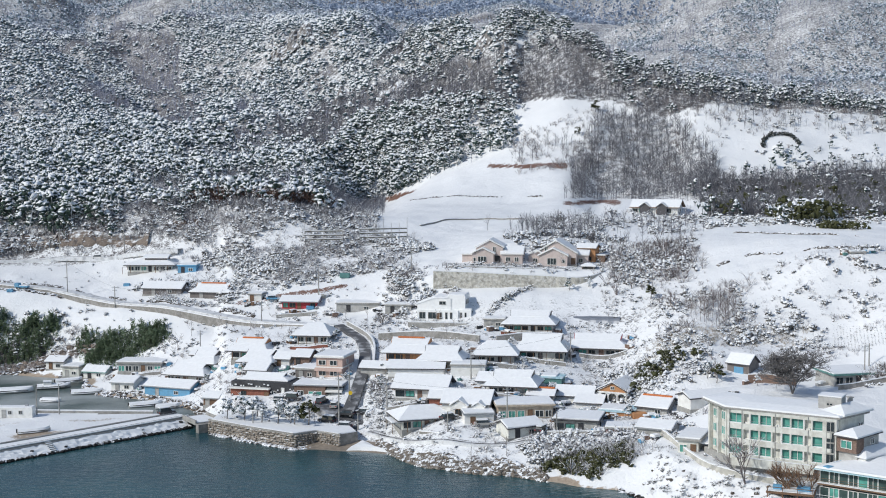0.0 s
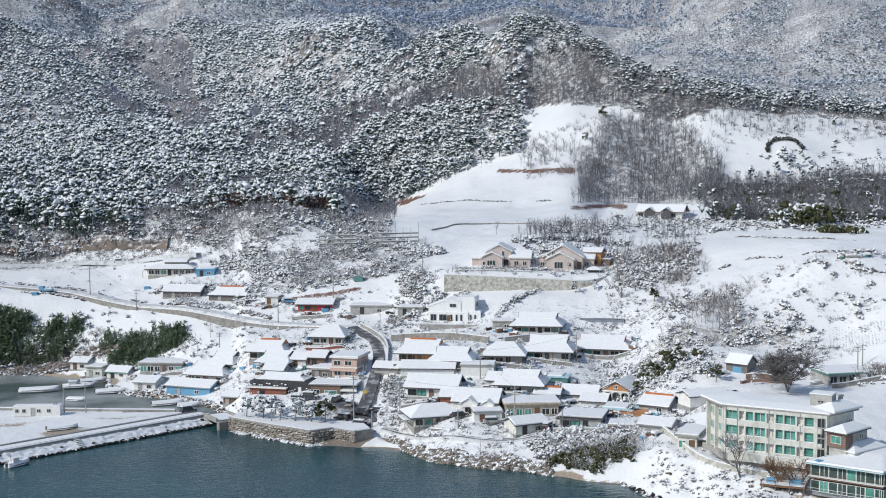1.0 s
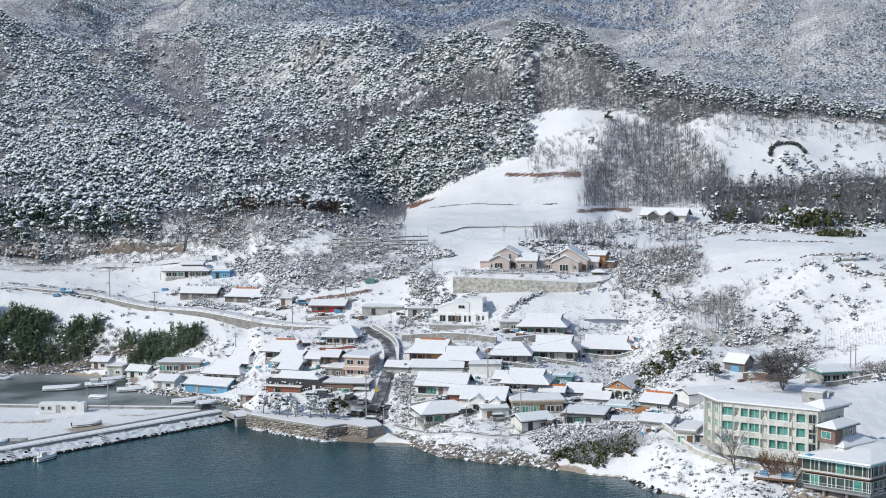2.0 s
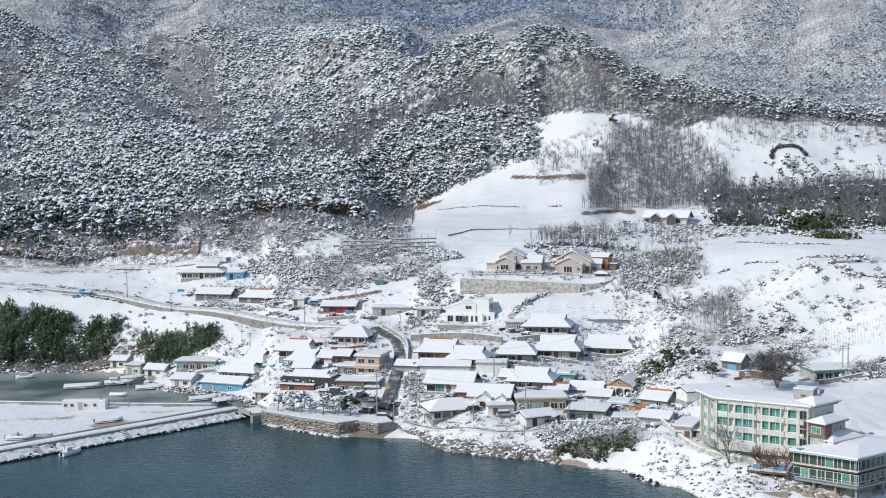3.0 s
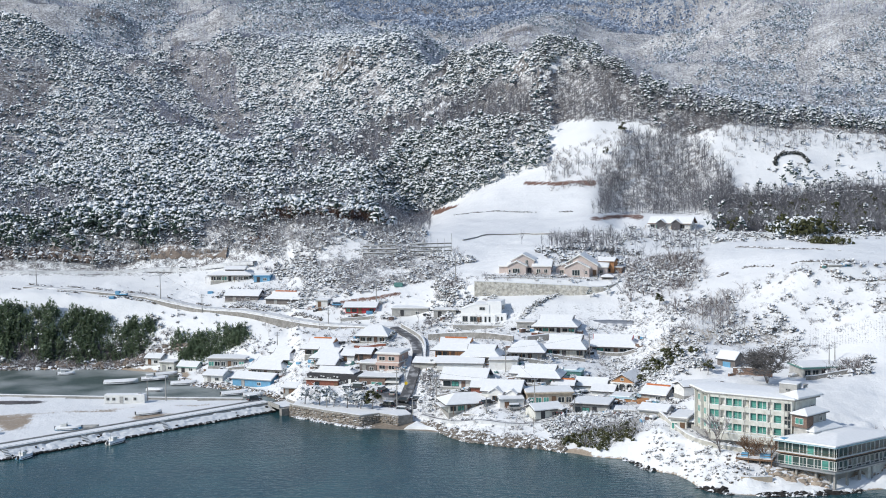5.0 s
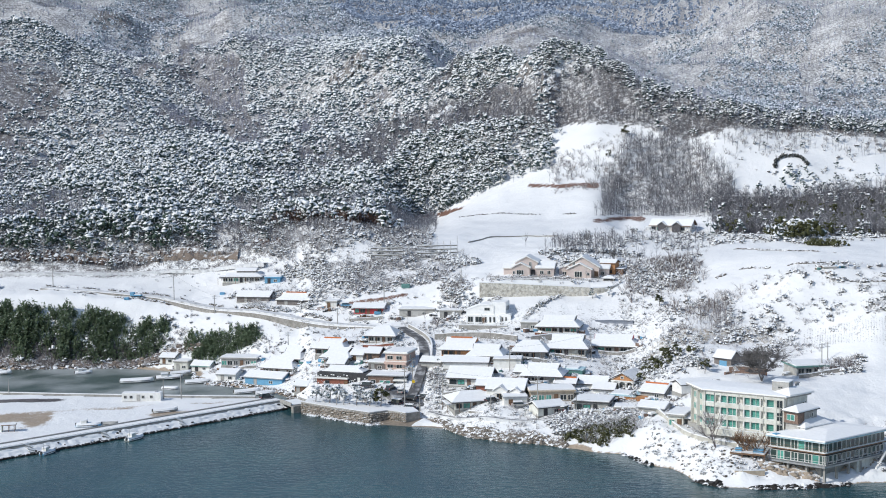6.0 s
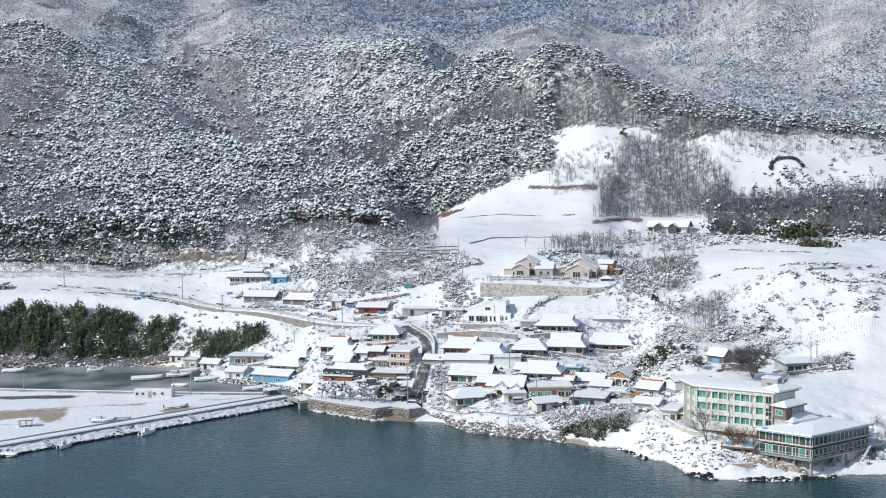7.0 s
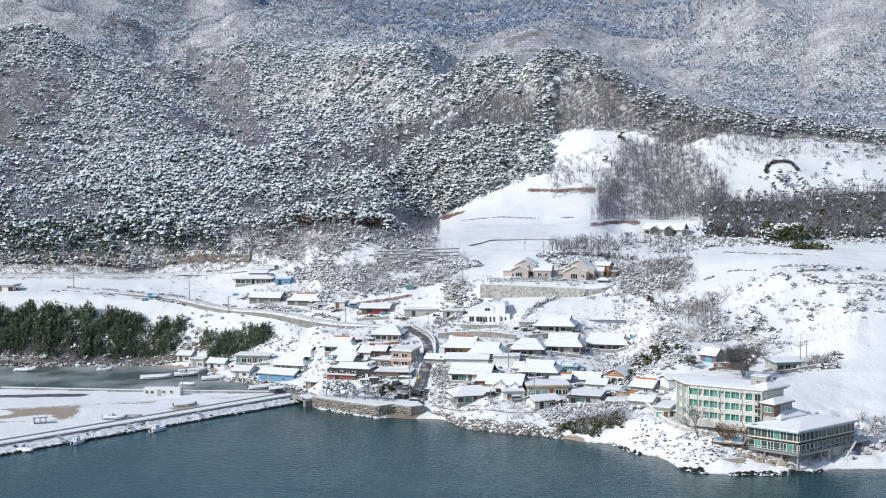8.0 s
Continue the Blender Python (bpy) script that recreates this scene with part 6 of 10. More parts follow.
def deck():
    """The timber deck beside the restaurant, with blue covered tables on it."""
    root = thing("timber_deck", 65.3, 228.6, 5.5, -22, "brown timber deck on posts above the rocks", "deck")
    box_part("platform", M["wood"], root, 0, 0, 0, 8.4, 4.2, 0.3)
    box_part("snow_layer", M["snow"], root, 0, 0.2, 0.28, 8.0, 3.6, 0.16, 0, "", 0.06)
    for px in (-3.9, -1.3, 1.3, 3.9):
        box_part("post", M["wood"], root, px, -1.9, -4.5, 0.2, 0.2, 4.5)
        box_part("rail_post", M["wood"], root, px, -2.0, 0.3, 0.1, 0.1, 0.9)
    box_part("rail", M["wood"], root, 0, -2.0, 1.1, 8.2, 0.1, 0.12)
    for px, w in ((-2.2, 1.6), (2.4, 2.4)):
        t = thing("table_cover", 65.3 + px * 0.93 - 0.2, 228.6 - px * 0.37, 5.94, -22, "bright blue tarpaulin over an outdoor table on the deck", "tarpaulin", "deck covers")
        bm = bmesh.new()
        add_box(bm, 0, 0, 0, w, 1.3, 0.75)
        soften(bm, 0.15, int(w * 10), 0.05)
        part("tarpaulin", bm, M["blue"], t)


deck()


def villa(x, y, z, rz, label, wide, style):
    """A pale pink villa of several gabled blocks: stepped gables, or one broad steep gable with a lower one before it."""
    root = thing("villa", x, y, z, rz, label, "house", "hillside villas")
    box_part("footing", M["concrete"], root, 0, 0, -2.0, wide + 0.3, 9.4, 2.2)

    def block(cx, cy, w, d, h, kind, rise):
        bm = bmesh.new()
        gable_walls(bm, w, d, h, rise, kind)
        ob = part("wall", bm, M["pale_pink"], root)
        ob.location = (cx, cy, 0)
        ob = part("roof", roof_shell(w, d, rise, kind, 0.45, 0.2, h), M["white"], root)
        ob.location = (cx, cy, 0)
        bm = roof_shell(w, d, rise, kind, 0.4, 0.3, h + 0.17)
        soften(bm, 0.1, int(w * 7), 0.02)
        ob = part("snow_cover", bm, M["snow"], root)
        ob.location = (cx, cy, 0)

    if style == "stepped":
        block(-1.6, 1.6, 8.2, 8.6, 4.9, "front", 2.3)
        block(-3.4, -2.6, 6.6, 4.6, 3.1, "front", 1.8)
        block(5.4, 0.4, 6.4, 8.0, 3.0, "gable", 1.9)
        block(-8.0, 1.4, 4.4, 6.0, 2.7, "gable", 1.3)
        window(root, -3.6, -4.9, 0.7, 2.6, 1.8, 0, "white", "glass", 2)
        window(root, -0.1, -2.7, 3.4, 1.0, 1.9, 0, "white", "glass", 1)
        window(root, 4.2, -3.6, 0.8, 1.4, 1.4, 0, "white", "glass", 1)
        window(root, 6.8, -3.6, 0.8, 1.2, 1.4, 0, "white", "glass", 1)
        window(root, -5.9, -4.9, 0.9, 0.8, 1.2, 0, "white", "glass", 0)
        door(root, 0.9, -2.75, 0.1, 0, "dark", 1.2, 2.3)
    else:
        block(0.4, 1.6, 12.4, 10.0, 3.6, "front", 3.9)
        block(-0.2, -3.6, 8.6, 4.2, 3.0, "front", 2.3)
        block(-5.6, -0.6, 5.0, 5.6, 3.0, "front", 1.5)
        block(7.6, 3.0, 4.4, 7.0, 3.0, "gable", 1.4)
        window(root, -0.6, -5.7, 0.4, 2.8, 2.1, 0, "white", "glass", 2)
        window(root, 3.0, -5.7, 1.0, 0.9, 1.2, 0, "white", "glass", 0)
        window(root, -6.0, -3.4, 0.9, 1.4, 1.3, 0, "white", "glass", 1)
        window(root, -2.6, -3.4, 4.1, 1.0, 1.7, 0, "white", "glass", 1)
        window(root, 7.6, -0.5, 0.8, 1.3, 1.3, 0, "white", "glass", 1)
        door(root, 5.6, -3.45, 0.1, 0, "wood", 1.1, 2.2)


villa(20.6, 391.0, 33.3, -10, "pale pink gabled villa with white trim on the terrace", 15.5, "stepped")
villa(39.2, 390.0, 32.8, -14, "pale pink villa with a broad steep front gable under snow", 13.6, "steep")


def ochre_house():
    """The tall narrow timber-coloured house behind the villas, with its lower side roof."""
    root = thing("house", 49.6, 392.5, 33.0, -22, "small ochre timber house under a thick snowy roof", "house", "hillside villas")
    box_part("footing", M["concrete"], root, 0, 0, -2.0, 5.6, 5.6, 2.2)
    bm = bmesh.new()
    gable_walls(bm, 5.2, 5.2, 4.6, 1.1, "gable")
    part("wall", bm, M["orange"], root)
    part("roof", roof_shell(5.2, 5.2, 1.1, "gable", 0.5, 0.2, 4.6), M["wood"], root)
    bm = roof_shell(5.2, 5.2, 1.1, "gable", 0.46, 0.4, 4.77)
    soften(bm, 0.1, 21, 0.03)
    part("snow_cover", bm, M["snow"], root)
    box_part("side_wing", M["wood"], root, 3.9, 0.6, 0, 2.8, 4.4, 2.6, 0, "dark timber side wing")
    bm = bmesh.new()
    add_box(bm, 4.0, 0.6, 2.58, 3.4, 5.0, 0.4)
    soften(bm, 0.1, 22, 0.03)
    part("wing_snow", bm, M["snow"], root)
    window(root, 0.9, -2.6, 1.0, 1.2, 1.3, 0, "wood", "glass", 1)
    door(root, -1.2, -2.62, 0.1, 0, "wood")


ochre_house()


def pavilion(x, y, z):
    root = thing("pavilion", x, y, z, -10, "small open pavilion with a snow-covered roof", "pavilion")
    for px, py in ((-1.8, -1.4), (1.8, -1.4), (1.8, 1.4), (-1.8, 1.4)):
        box_part("post", M["wood"], root, px, py, -1.0, 0.16, 0.16, 3.2)
    box_part("floor", M["wood"], root, 0, 0, 0.2, 3.8, 3.0, 0.15)
    part("roof", roof_shell(3.8, 3.0, 0.8, "hip", 0.5, 0.15, 2.2, 0.3), M["tile"], root)
    bm = roof_shell(3.8, 3.0, 0.8, "hip", 0.48, 0.3, 2.33, 0.3)
    soften(bm, 0.1, 3, 0.02)
    part("snow_cover", bm, M["snow"], root)


pavilion(48.2, 382.6, 30.6)


def white_house():
    """The white modern house: a broad lower storey, a tower block and a sloped parapet to its western side."""
    root = thing("modern_house", 4.5, 366.0, 19.4, -12, "white modern two-storey house with a sloping parapet and snow", "house")
    box_part("footing", M["concrete"], root, 0, 0, -4.0, 16.2, 10.2, 4.05)
    box_part("lower_wall", M["bright_white"], root, -1.2, 0, 0, 12.0, 9.5, 3.1)
    box_part("side_block", M["bright_white"], root, 6.6, -0.6, 0, 3.8, 7.5, 3.3)
    bm = bmesh.new()
    prof = [(-7.2, 3.1), (2.6, 3.1), (2.6, 6.4), (-2.2, 6.4), (-7.2, 4.6)]
    lo = [bm.verts.new((px, -4.2, pz)) for px, pz in prof]
    hi = [bm.verts.new((px, 4.4, pz)) for px, pz in prof]
    bm.faces.new(lo)
    bm.faces.new(hi[::-1])
    for k in range(5):
        bm.faces.new((lo[k], hi[k], hi[(k + 1) % 5], lo[(k + 1) % 5]))
    part("upper_wall", bm, M["bright_white"], root)
    box_part("tower", M["bright_white"], root, 4.2, -0.4, 3.1, 5.0, 7.2, 4.2)
    bm = bmesh.new()
    prof = [(-7.4, 4.55), (-2.2, 6.45), (2.0, 6.45), (2.0, 6.8), (-2.3, 6.8), (-7.5, 4.95)]
    lo = [bm.verts.new((px, -4.3, pz)) for px, pz in prof]
    hi = [bm.verts.new((px, 4.5, pz)) for px, pz in prof]
    bm.faces.new(lo)
    bm.faces.new(hi[::-1])
    for k in range(6):
        bm.faces.new((lo[k], hi[k], hi[(k + 1) % 6], lo[(k + 1) % 6]))
    soften(bm, 0.1, 8, 0.02)
    part("snow_cover", bm, M["snow"], root)
    box_part("tower_snow", M["snow"], root, 4.2, -0.4, 7.28, 4.8, 7.0, 0.35, 0, "", 0.12)
    box_part("side_snow", M["snow"], root, 6.9, -0.6, 3.28, 3.0, 7.2, 0.35, 0, "", 0.12)
    for px, w in ((-5.6, 1.8), (-2.7, 2.4)):
        window(root, px, -4.75, 0.6, w, 1.9, 0, "grey", "glass", 1)
    for px in (-0.2, 1.4, 2.8):
        window(root, px, -4.75, 0.5, 0.7, 2.0, 0, "grey", "glass", 0)
    window(root, 0.2, -4.2, 4.6, 1.9, 1.0, 0, "grey", "glass", 1)
    for px in (5.6, 6.9):
        window(root, px, -4.35, 0.6, 0.6, 1.9, 0, "grey", "glass", 0)
    for py in (-2.4, 0.6):
        window(root, 8.5, py, 0.3, 1.6, 2.4, radians(90), "dark", "glass", 1)
    for py in (-2.0, 0.4):
        window(root, 6.7, py, 4.6, 1.2, 1.4, radians(90), "grey", "glass", 1)
    door(root, -0.9, -4.75, 0.1, 0, "wood", 0.9, 2.1)
    box_part("terrace", M["concrete"], root, -0.5, -6.6, -3.0, 17.0, 3.6, 2.9)
    box_part("terrace_snow", M["snow"], root, -0.5, -6.5, -0.12, 16.6, 3.2, 0.14)
    for k in range(12):
        box_part("rail_post", M["bright_white"], root, -8.8 + k * 1.5, -8.3, -0.1, 0.08, 0.08, 1.0)
    for zz in (0.35, 0.85):
        box_part("rail", M["bright_white"], root, -0.5, -8.3, zz, 16.8, 0.06, 0.08)


white_house()


def gabled_house():
    """The orange gabled house with an arched white veranda."""
    root = thing("house", 45.6, 302.5, 7.9, -28, "orange gabled house with a white arched veranda under a snowy roof", "house", "village houses")
    w, d, h, rise = 7.4, 11.0, 2.9, 2.1
    box_part("footing", M["concrete"], root, 0, 0, -2.5, w + 0.3, d + 0.3, 2.7)
    box_part("wall", M["cream"], root, 0, 0.9, 0, w - 0.4, d - 2.0, h)
    bm = bmesh.new()
    vs = [bm.verts.new((px, py, pz)) for py in (-d / 2, -d / 2 + 0.3) for px, pz in ((-w / 2, h), (w / 2, h), (0, h + rise))]
    for q in ((0, 1, 2), (5, 4, 3), (0, 3, 4, 1), (1, 4, 5, 2), (2, 5, 3, 0)):
        bm.faces.new([vs[i] for i in q])
    part("gable_wall", bm, M["orange"], root, "orange gable front")
    box_part("lintel", M["white"], root, 0, -d / 2 + 0.15, h - 0.35, w, 0.45, 0.38)
    for px in (-3.3, -1.1, 1.1, 3.3):
        bm = bmesh.new()
        add_bar(bm, (px, -d / 2 + 0.2, 0), (px, -d / 2 + 0.2, h - 0.3), 0.2, 0.17, 8)
        part("column", bm, M["white"], root)
    for px in (-2.2, 0, 2.2):
        bm = bmesh.new()
        arc = [(px + 1.0 * math.cos(k * math.pi / 8), h - 1.15 + 0.75 * math.sin(k * math.pi / 8)) for k in range(9)]
        for k in range(8):
            (x0, z0), (x1, z1) = arc[k], arc[k + 1]
            q = [bm.verts.new(p) for p in ((x0, -d / 2 + 0.05, z0), (x1, -d / 2 + 0.05, z1), (x1, -d / 2 + 0.05, h - 0.3), (x0, -d / 2 + 0.05, h - 0.3),
                                          (x0, -d / 2 + 0.3, z0), (x1, -d / 2 + 0.3, z1), (x1, -d / 2 + 0.3, h - 0.3), (x0, -d / 2 + 0.3, h - 0.3))]
            for f in ((0, 1, 2, 3), (7, 6, 5, 4), (0, 4, 5, 1)):
                bm.faces.new([q[i] for i in f])
        part("arch", bm, M["white"], root)
    part("roof", roof_shell(w, d, rise, "front", 0.45, 0.2, h), M["tile"], root)
    bm = roof_shell(w, d, rise, "front", 0.38, 0.28, h + 0.17)
    soften(bm, 0.1, 6, 0.02)
    part("snow_cover", bm, M["snow"], root)
    window(root, 0, -d / 2, h + 0.5, 1.0, 0.8, 0, "white", "glass", 1)
    for px in (-2.0, 1.0):
        window(root, px, -d / 2 + 1.4, 0.5, 1.5, 1.6, 0, "white", "glass", 1)
    for py in (-1.0, 2.4):
        window(root, w / 2 - 0.2, py, 0.9, 1.3, 1.1, radians(90), "white", "glass", 1)


gabled_house()


def cafe():
    """The dark clad building with a red brick front and a brown brick neighbour joined to it."""
    root = thing("house", -41.6, 325.2, 4.6, -16, "dark clad house with a red brick front and white trim", "house", "village houses")
    box_part("footing", M["concrete"], root, 0, 0, -2.0, 17.6, 8.4, 2.2)
    box_part("wall", M["dark"], root, 0, 0.4, 0, 17.2, 7.4, 4.7)
    box_part("brick_front", M["brick"], root, -3.2, -3.7, 0, 10.4, 0.9, 3.0, 0, "red brick front")
    box_part("trim", M["white"], root, -3.2, -4.0, 3.0, 11.0, 1.6, 0.35, 0, "snow-covered white canopy")
    roof = part("roof", roof_shell(13.6, 5.6, 1.5, "hipgable", 0.3, 0.2, 4.6), M["tile"], root)
    roof.location = (-0.6, 1.1, 0)
    bm = roof_shell(13.6, 5.6, 1.5, "hipgable", 0.26, 0.3, 4.77)
    soften(bm, 0.1, 11, 0.03)
    cover = part("snow_cover", bm, M["snow"], root)
    cover.location = (-0.6, 1.1, 0)
    r = random.Random(4)
    for k in range(16):
        box_part("snow_tuft", M["snow"], root, -8.0 + k * 1.05 + r.uniform(-0.3, 0.3), -3.42 - 0.12, 3.4 + r.uniform(0, 0.8) if k < 10 else r.uniform(1.0, 3.8), r.uniform(0.25, 0.6), 0.3, r.uniform(0.18, 0.35), 0, "", 0.06)
    window(root, -4.8, -4.15, 0.5, 1.4, 1.9, 0, "dark", "glass", 1)
    window(root, 3.1, -3.3, 0.3, 1.4, 2.3, 0, "white", "glass", 1)
    window(root, 5.6, -3.3, 1.6, 0.9, 1.9, 0, "white", "white", 0)
    door(root, 1.5, -4.15, 0.2, 0, "wood", 1.0, 2.1)
    window(root, 8.6, 0, 1.2, 1.5, 1.4, radians(90), "white")
    root = thing("house", -27.2, 319.0, 6.0, -10, "brown brick shop with a white awning and flat snowy roof", "house", "village houses")
    box_part("footing", M["concrete"], root, 0, 0, -2.5, 12.4, 8.2, 2.7)
    box_part("wall", M["brown"], root, -2.0, 0, 0, 8.0, 8.0, 3.5)
    box_part("dark_bay", M["dark"], root, 4.0, 0.6, 0, 4.0, 6.6, 3.2)
    box_part("roof", M["metal"], root, 0, 0, 3.5, 13.0, 8.8, 0.25)
    box_part("snow_cover", M["snow"], root, 0, 0.1, 3.72, 12.6, 8.3, 0.25, 0, "", 0.08)
    window(root, -4.4, -4.0, 0.3, 1.6, 2.0, 0, "white", "glass", 1)
    window(root, -0.6, -4.0, 0.7, 3.4, 1.5, 0, "white", "green_glass", 1)
    bm = bmesh.new()
    vs = [bm.verts.new(p) for p in ((2.2, -2.7, 2.9), (6.2, -2.7, 2.9), (6.4, -4.6, 2.2), (2.0, -4.6, 2.2), (2.2, -2.7, 2.75), (6.2, -2.7, 2.75), (6.4, -4.6, 2.05), (2.0, -4.6, 2.05))]
    for q in ((0, 1, 2, 3), (7, 6, 5, 4), (0, 4, 5, 1), (1, 5, 6, 2), (2, 6, 7, 3), (3, 7, 4, 0)):
        bm.faces.new([vs[i] for i in q])
    part("awning", bm, M["white"], root, "white sloping awning")


cafe()


def cross_gabled():
    """The house with two small white gables on its snowy front roof."""
    root = thing("house", 9.3, 295.0, 6.4, -14, "white house with two small front gables and snowy roofs", "house", "village houses")
    box_part("footing", M["concrete"], root, 0, 0, -2.5, 11.4, 9.4, 2.7)
    bm = bmesh.new()
    gable_walls(bm, 11.0, 9.0, 3.0, 2.6, "gable")
    part("wall", bm, M["white"], root)
    part("roof", roof_shell(11.0, 9.0, 2.6, "gable", 0.5, 0.2, 3.0), M["tile"], root)
    bm = roof_shell(11.0, 9.0, 2.6, "gable", 0.45, 0.3, 3.17)
    soften(bm, 0.1, 12, 0.03)
    part("snow_cover", bm, M["snow"], root)
    for px, w in ((-1.2, 4.0), (3.4, 2.8)):
        bm = bmesh.new()
        gable_walls(bm, w, 3.2, 2.9, w * 0.36, "front")
        ob = part("bay", bm, M["white"], root)
        ob.location = (px, -4.4, 0)
        bm = roof_shell(w, 4.4, w * 0.36, "front", 0.25, 0.3, 2.95)
        soften(bm, 0.08, int(w * 5), 0.02)
        ob = part("bay_snow", bm, M["snow"], root)
        ob.location = (px, -3.9, 0)
        window(root, px, -6.0, 0.7, w * 0.45, 1.6, 0, "wood", "glass", 1)
    window(root, 5.5, 0, 1.0, 1.6, 1.3, radians(90), "wood")
    door(root, 1.2, -4.52, 0.1, 0, "wood")


cross_gabled()


def blue_door_hut():
    root = thing("shed", 73.6, 297.0, 14.5, -42, "grey gabled hut with a bright blue door under snow", "shed")
    box_part("footing", M["concrete"], root, 0, 0, -2.0, 5.2, 6.2, 2.2)
    bm = bmesh.new()
    gable_walls(bm, 5.6, 4.8, 3.0, 2.0, "gable")
    part("wall", bm, M["brown_grey"], root)
    part("roof", roof_shell(5.6, 4.8, 2.0, "gable", 0.4, 0.2, 3.0), M["tile"], root)
    bm = roof_shell(5.6, 4.8, 2.0, "gable", 0.36, 0.28, 3.16)
    soften(bm, 0.09, 13, 0.02)
    part("snow_cover", bm, M["snow"], root)
    box_part("door", M["blue"], root, 0.2, -2.44, 0.1, 2.4, 0.12, 2.4, 0, "bright blue double door")


blue_door_hut()
house(19.6, 279.6, 24, 7.6, 5.6, 2.4, "gable", 1.3, "cream", "tile", "shed", "small cream house with a snow-covered roof by the sea wall")


def tunnel():
    """A low polytunnel under grey sheeting."""
    root = thing("polytunnel", 47.0, 354.5, 19.2, -14, "low grey sheeted polytunnel dusted with snow", "polytunnel")
    bm = bmesh.new()
    n, L, R = 10, 13.0, 2.6
    rings = []
    for k in range(9):
        px = -L / 2 + k * L / 8
        rr = R * (1 + 0.03 * (-1) ** k)
        rings.append([bm.verts.new((px, rr * math.cos(j * math.pi / n), 2.2 * math.sin(j * math.pi / n))) for j in range(n + 1)])
    for k in range(8):
        for j in range(n):
            bm.faces.new((rings[k][j], rings[k + 1][j], rings[k + 1][j + 1], rings[k][j + 1]))
    bm.faces.new(rings[0])
    bm.faces.new(rings[-1][::-1])
    part("sheeting", bm, M["metal"], root)
    box_part("base", M["concrete"], root, 0, 0, -1.2, L, 2 * R, 1.25)


tunnel()


# ---------------------------------------------------------------- roads, walls, quay and pier
def smooth_line(points, step=1.5):
    """A smooth line through plan points, as a list of (x, y, ...) at about even steps."""
    pts = [np.array(p, float) for p in points]
    pts = [2 * pts[0] - pts[1]] + pts + [2 * pts[-1] - pts[-2]]
    out = []
    for k in range(1, len(pts) - 2):
        a, b, c, d = pts[k - 1:k + 3]
        n = max(2, int(np.linalg.norm((c - b)[:2]) / step))
        for j in range(n):
            t = j / n
            out.append(0.5 * (2 * b + (c - a) * t + (2 * a - 5 * b + 4 * c - d) * t * t + (3 * b - a - 3 * c + d) * t ** 3))
    out.append(pts[-2])
    return out


def ribbon(points, width, lift, depth):
    """A strip of road on the ground along a line: its top, and sides that go down into the ground."""
    line = smooth_line(points)
    bm = bmesh.new()
    rows = []
    for k, p in enumerate(line):
        q = line[min(k + 1, len(line) - 1)] - line[max(k - 1, 0)]
        q = q[:2] / max(np.linalg.norm(q[:2]), 1e-6)
        n = np.array((-q[1], q[0]))
        z = ground_at(p[0], p[1]) if len(p) < 3 else p[2]
        row = []
        for s, dz in ((-1, -depth), (-1, 0), (-0.33, 0.03), (0.33, 0.03), (1, 0), (1, -depth)):
            row.append(bm.verts.new((p[0] + n[0] * s * width / 2, p[1] + n[1] * s * width / 2, z + lift + dz)))
        rows.append(row)
    for a, b in zip(rows, rows[1:]):
        for j in range(5):
            bm.faces.new((a[j], a[j + 1], b[j + 1], b[j]))
    return bm


def wall_run(points, height_up, thick, down=3.0, snow=0.0):
    """A wall along a line of (x, y, z of its foot). Returns its mesh, and that of the snow on it."""
    line = smooth_line(points, 2.0)
    out = []
    for z0, z1, t in ((-down, height_up, thick),) + (((height_up - 0.02, height_up + snow, thick + 0.1),) if snow else ()):
        bm = bmesh.new()
        rows = []
        for k, p in enumerate(line):
            q = line[min(k + 1, len(line) - 1)] - line[max(k - 1, 0)]
            q = q[:2] / max(np.linalg.norm(q[:2]), 1e-6)
            n = np.array((-q[1], q[0])) * t / 2
            z = p[2] if len(p) > 2 else ground_at(p[0], p[1])
            rows.append([bm.verts.new((p[0] + n[0] * s, p[1] + n[1] * s, z + dz)) for s, dz in ((-1, z0), (-1, z1), (1, z1), (1, z0))])
        for a, b in zip(rows, rows[1:]):
            for j in range(4):
                bm.faces.new((a[j], a[(j + 1) % 4], b[(j + 1) % 4], b[j]))
        bm.faces.new(rows[0])
        bm.faces.new(rows[-1][::-1])
        out.append(bm)
    return out


def wall_thing(name, points, height_up, thick, mat, label, down=3.0, snow=0.2, category="retaining wall"):
    bms = wall_run(points, height_up, thick, down, snow)
    ob = part(name, bms[0], M[mat], None)
    tagged(ob, label, category, kind="structure")
    if snow:
        part("snow_ridge", bms[1], M["snow"], ob)
    return ob


LANE = [(-175, 430.5), (-143, 424.5), (-123, 420), (-100, 407.5), (-81, 397.5), (-55, 382), (-36, 372), (-26, 364.5), (-20, 353), (-17.5, 342), (-17, 326), (-18.5, 312), (-20, 303)]
road_west = part("road", ribbon([(x, y, max(ground_at(x, y), ground_at(x, y + 2)) + 0.1) for x, y in LANE[:8]], 4.2, 0.12, 1.5), M["snow_road"], None)
tagged(road_west, "narrow lane under packed snow with grey wheel tracks", "road", kind="structure")
road_low = part("road", ribbon([(x, y, max(ground_at(x, y), ground_at(x, y + 2)) + 0.1) for x, y in LANE[7:]], 3.0, 0.12, 1.5), M["asphalt"], None)
tagged(road_low, "narrow grey lane with patches of packed snow", "road", kind="structure")
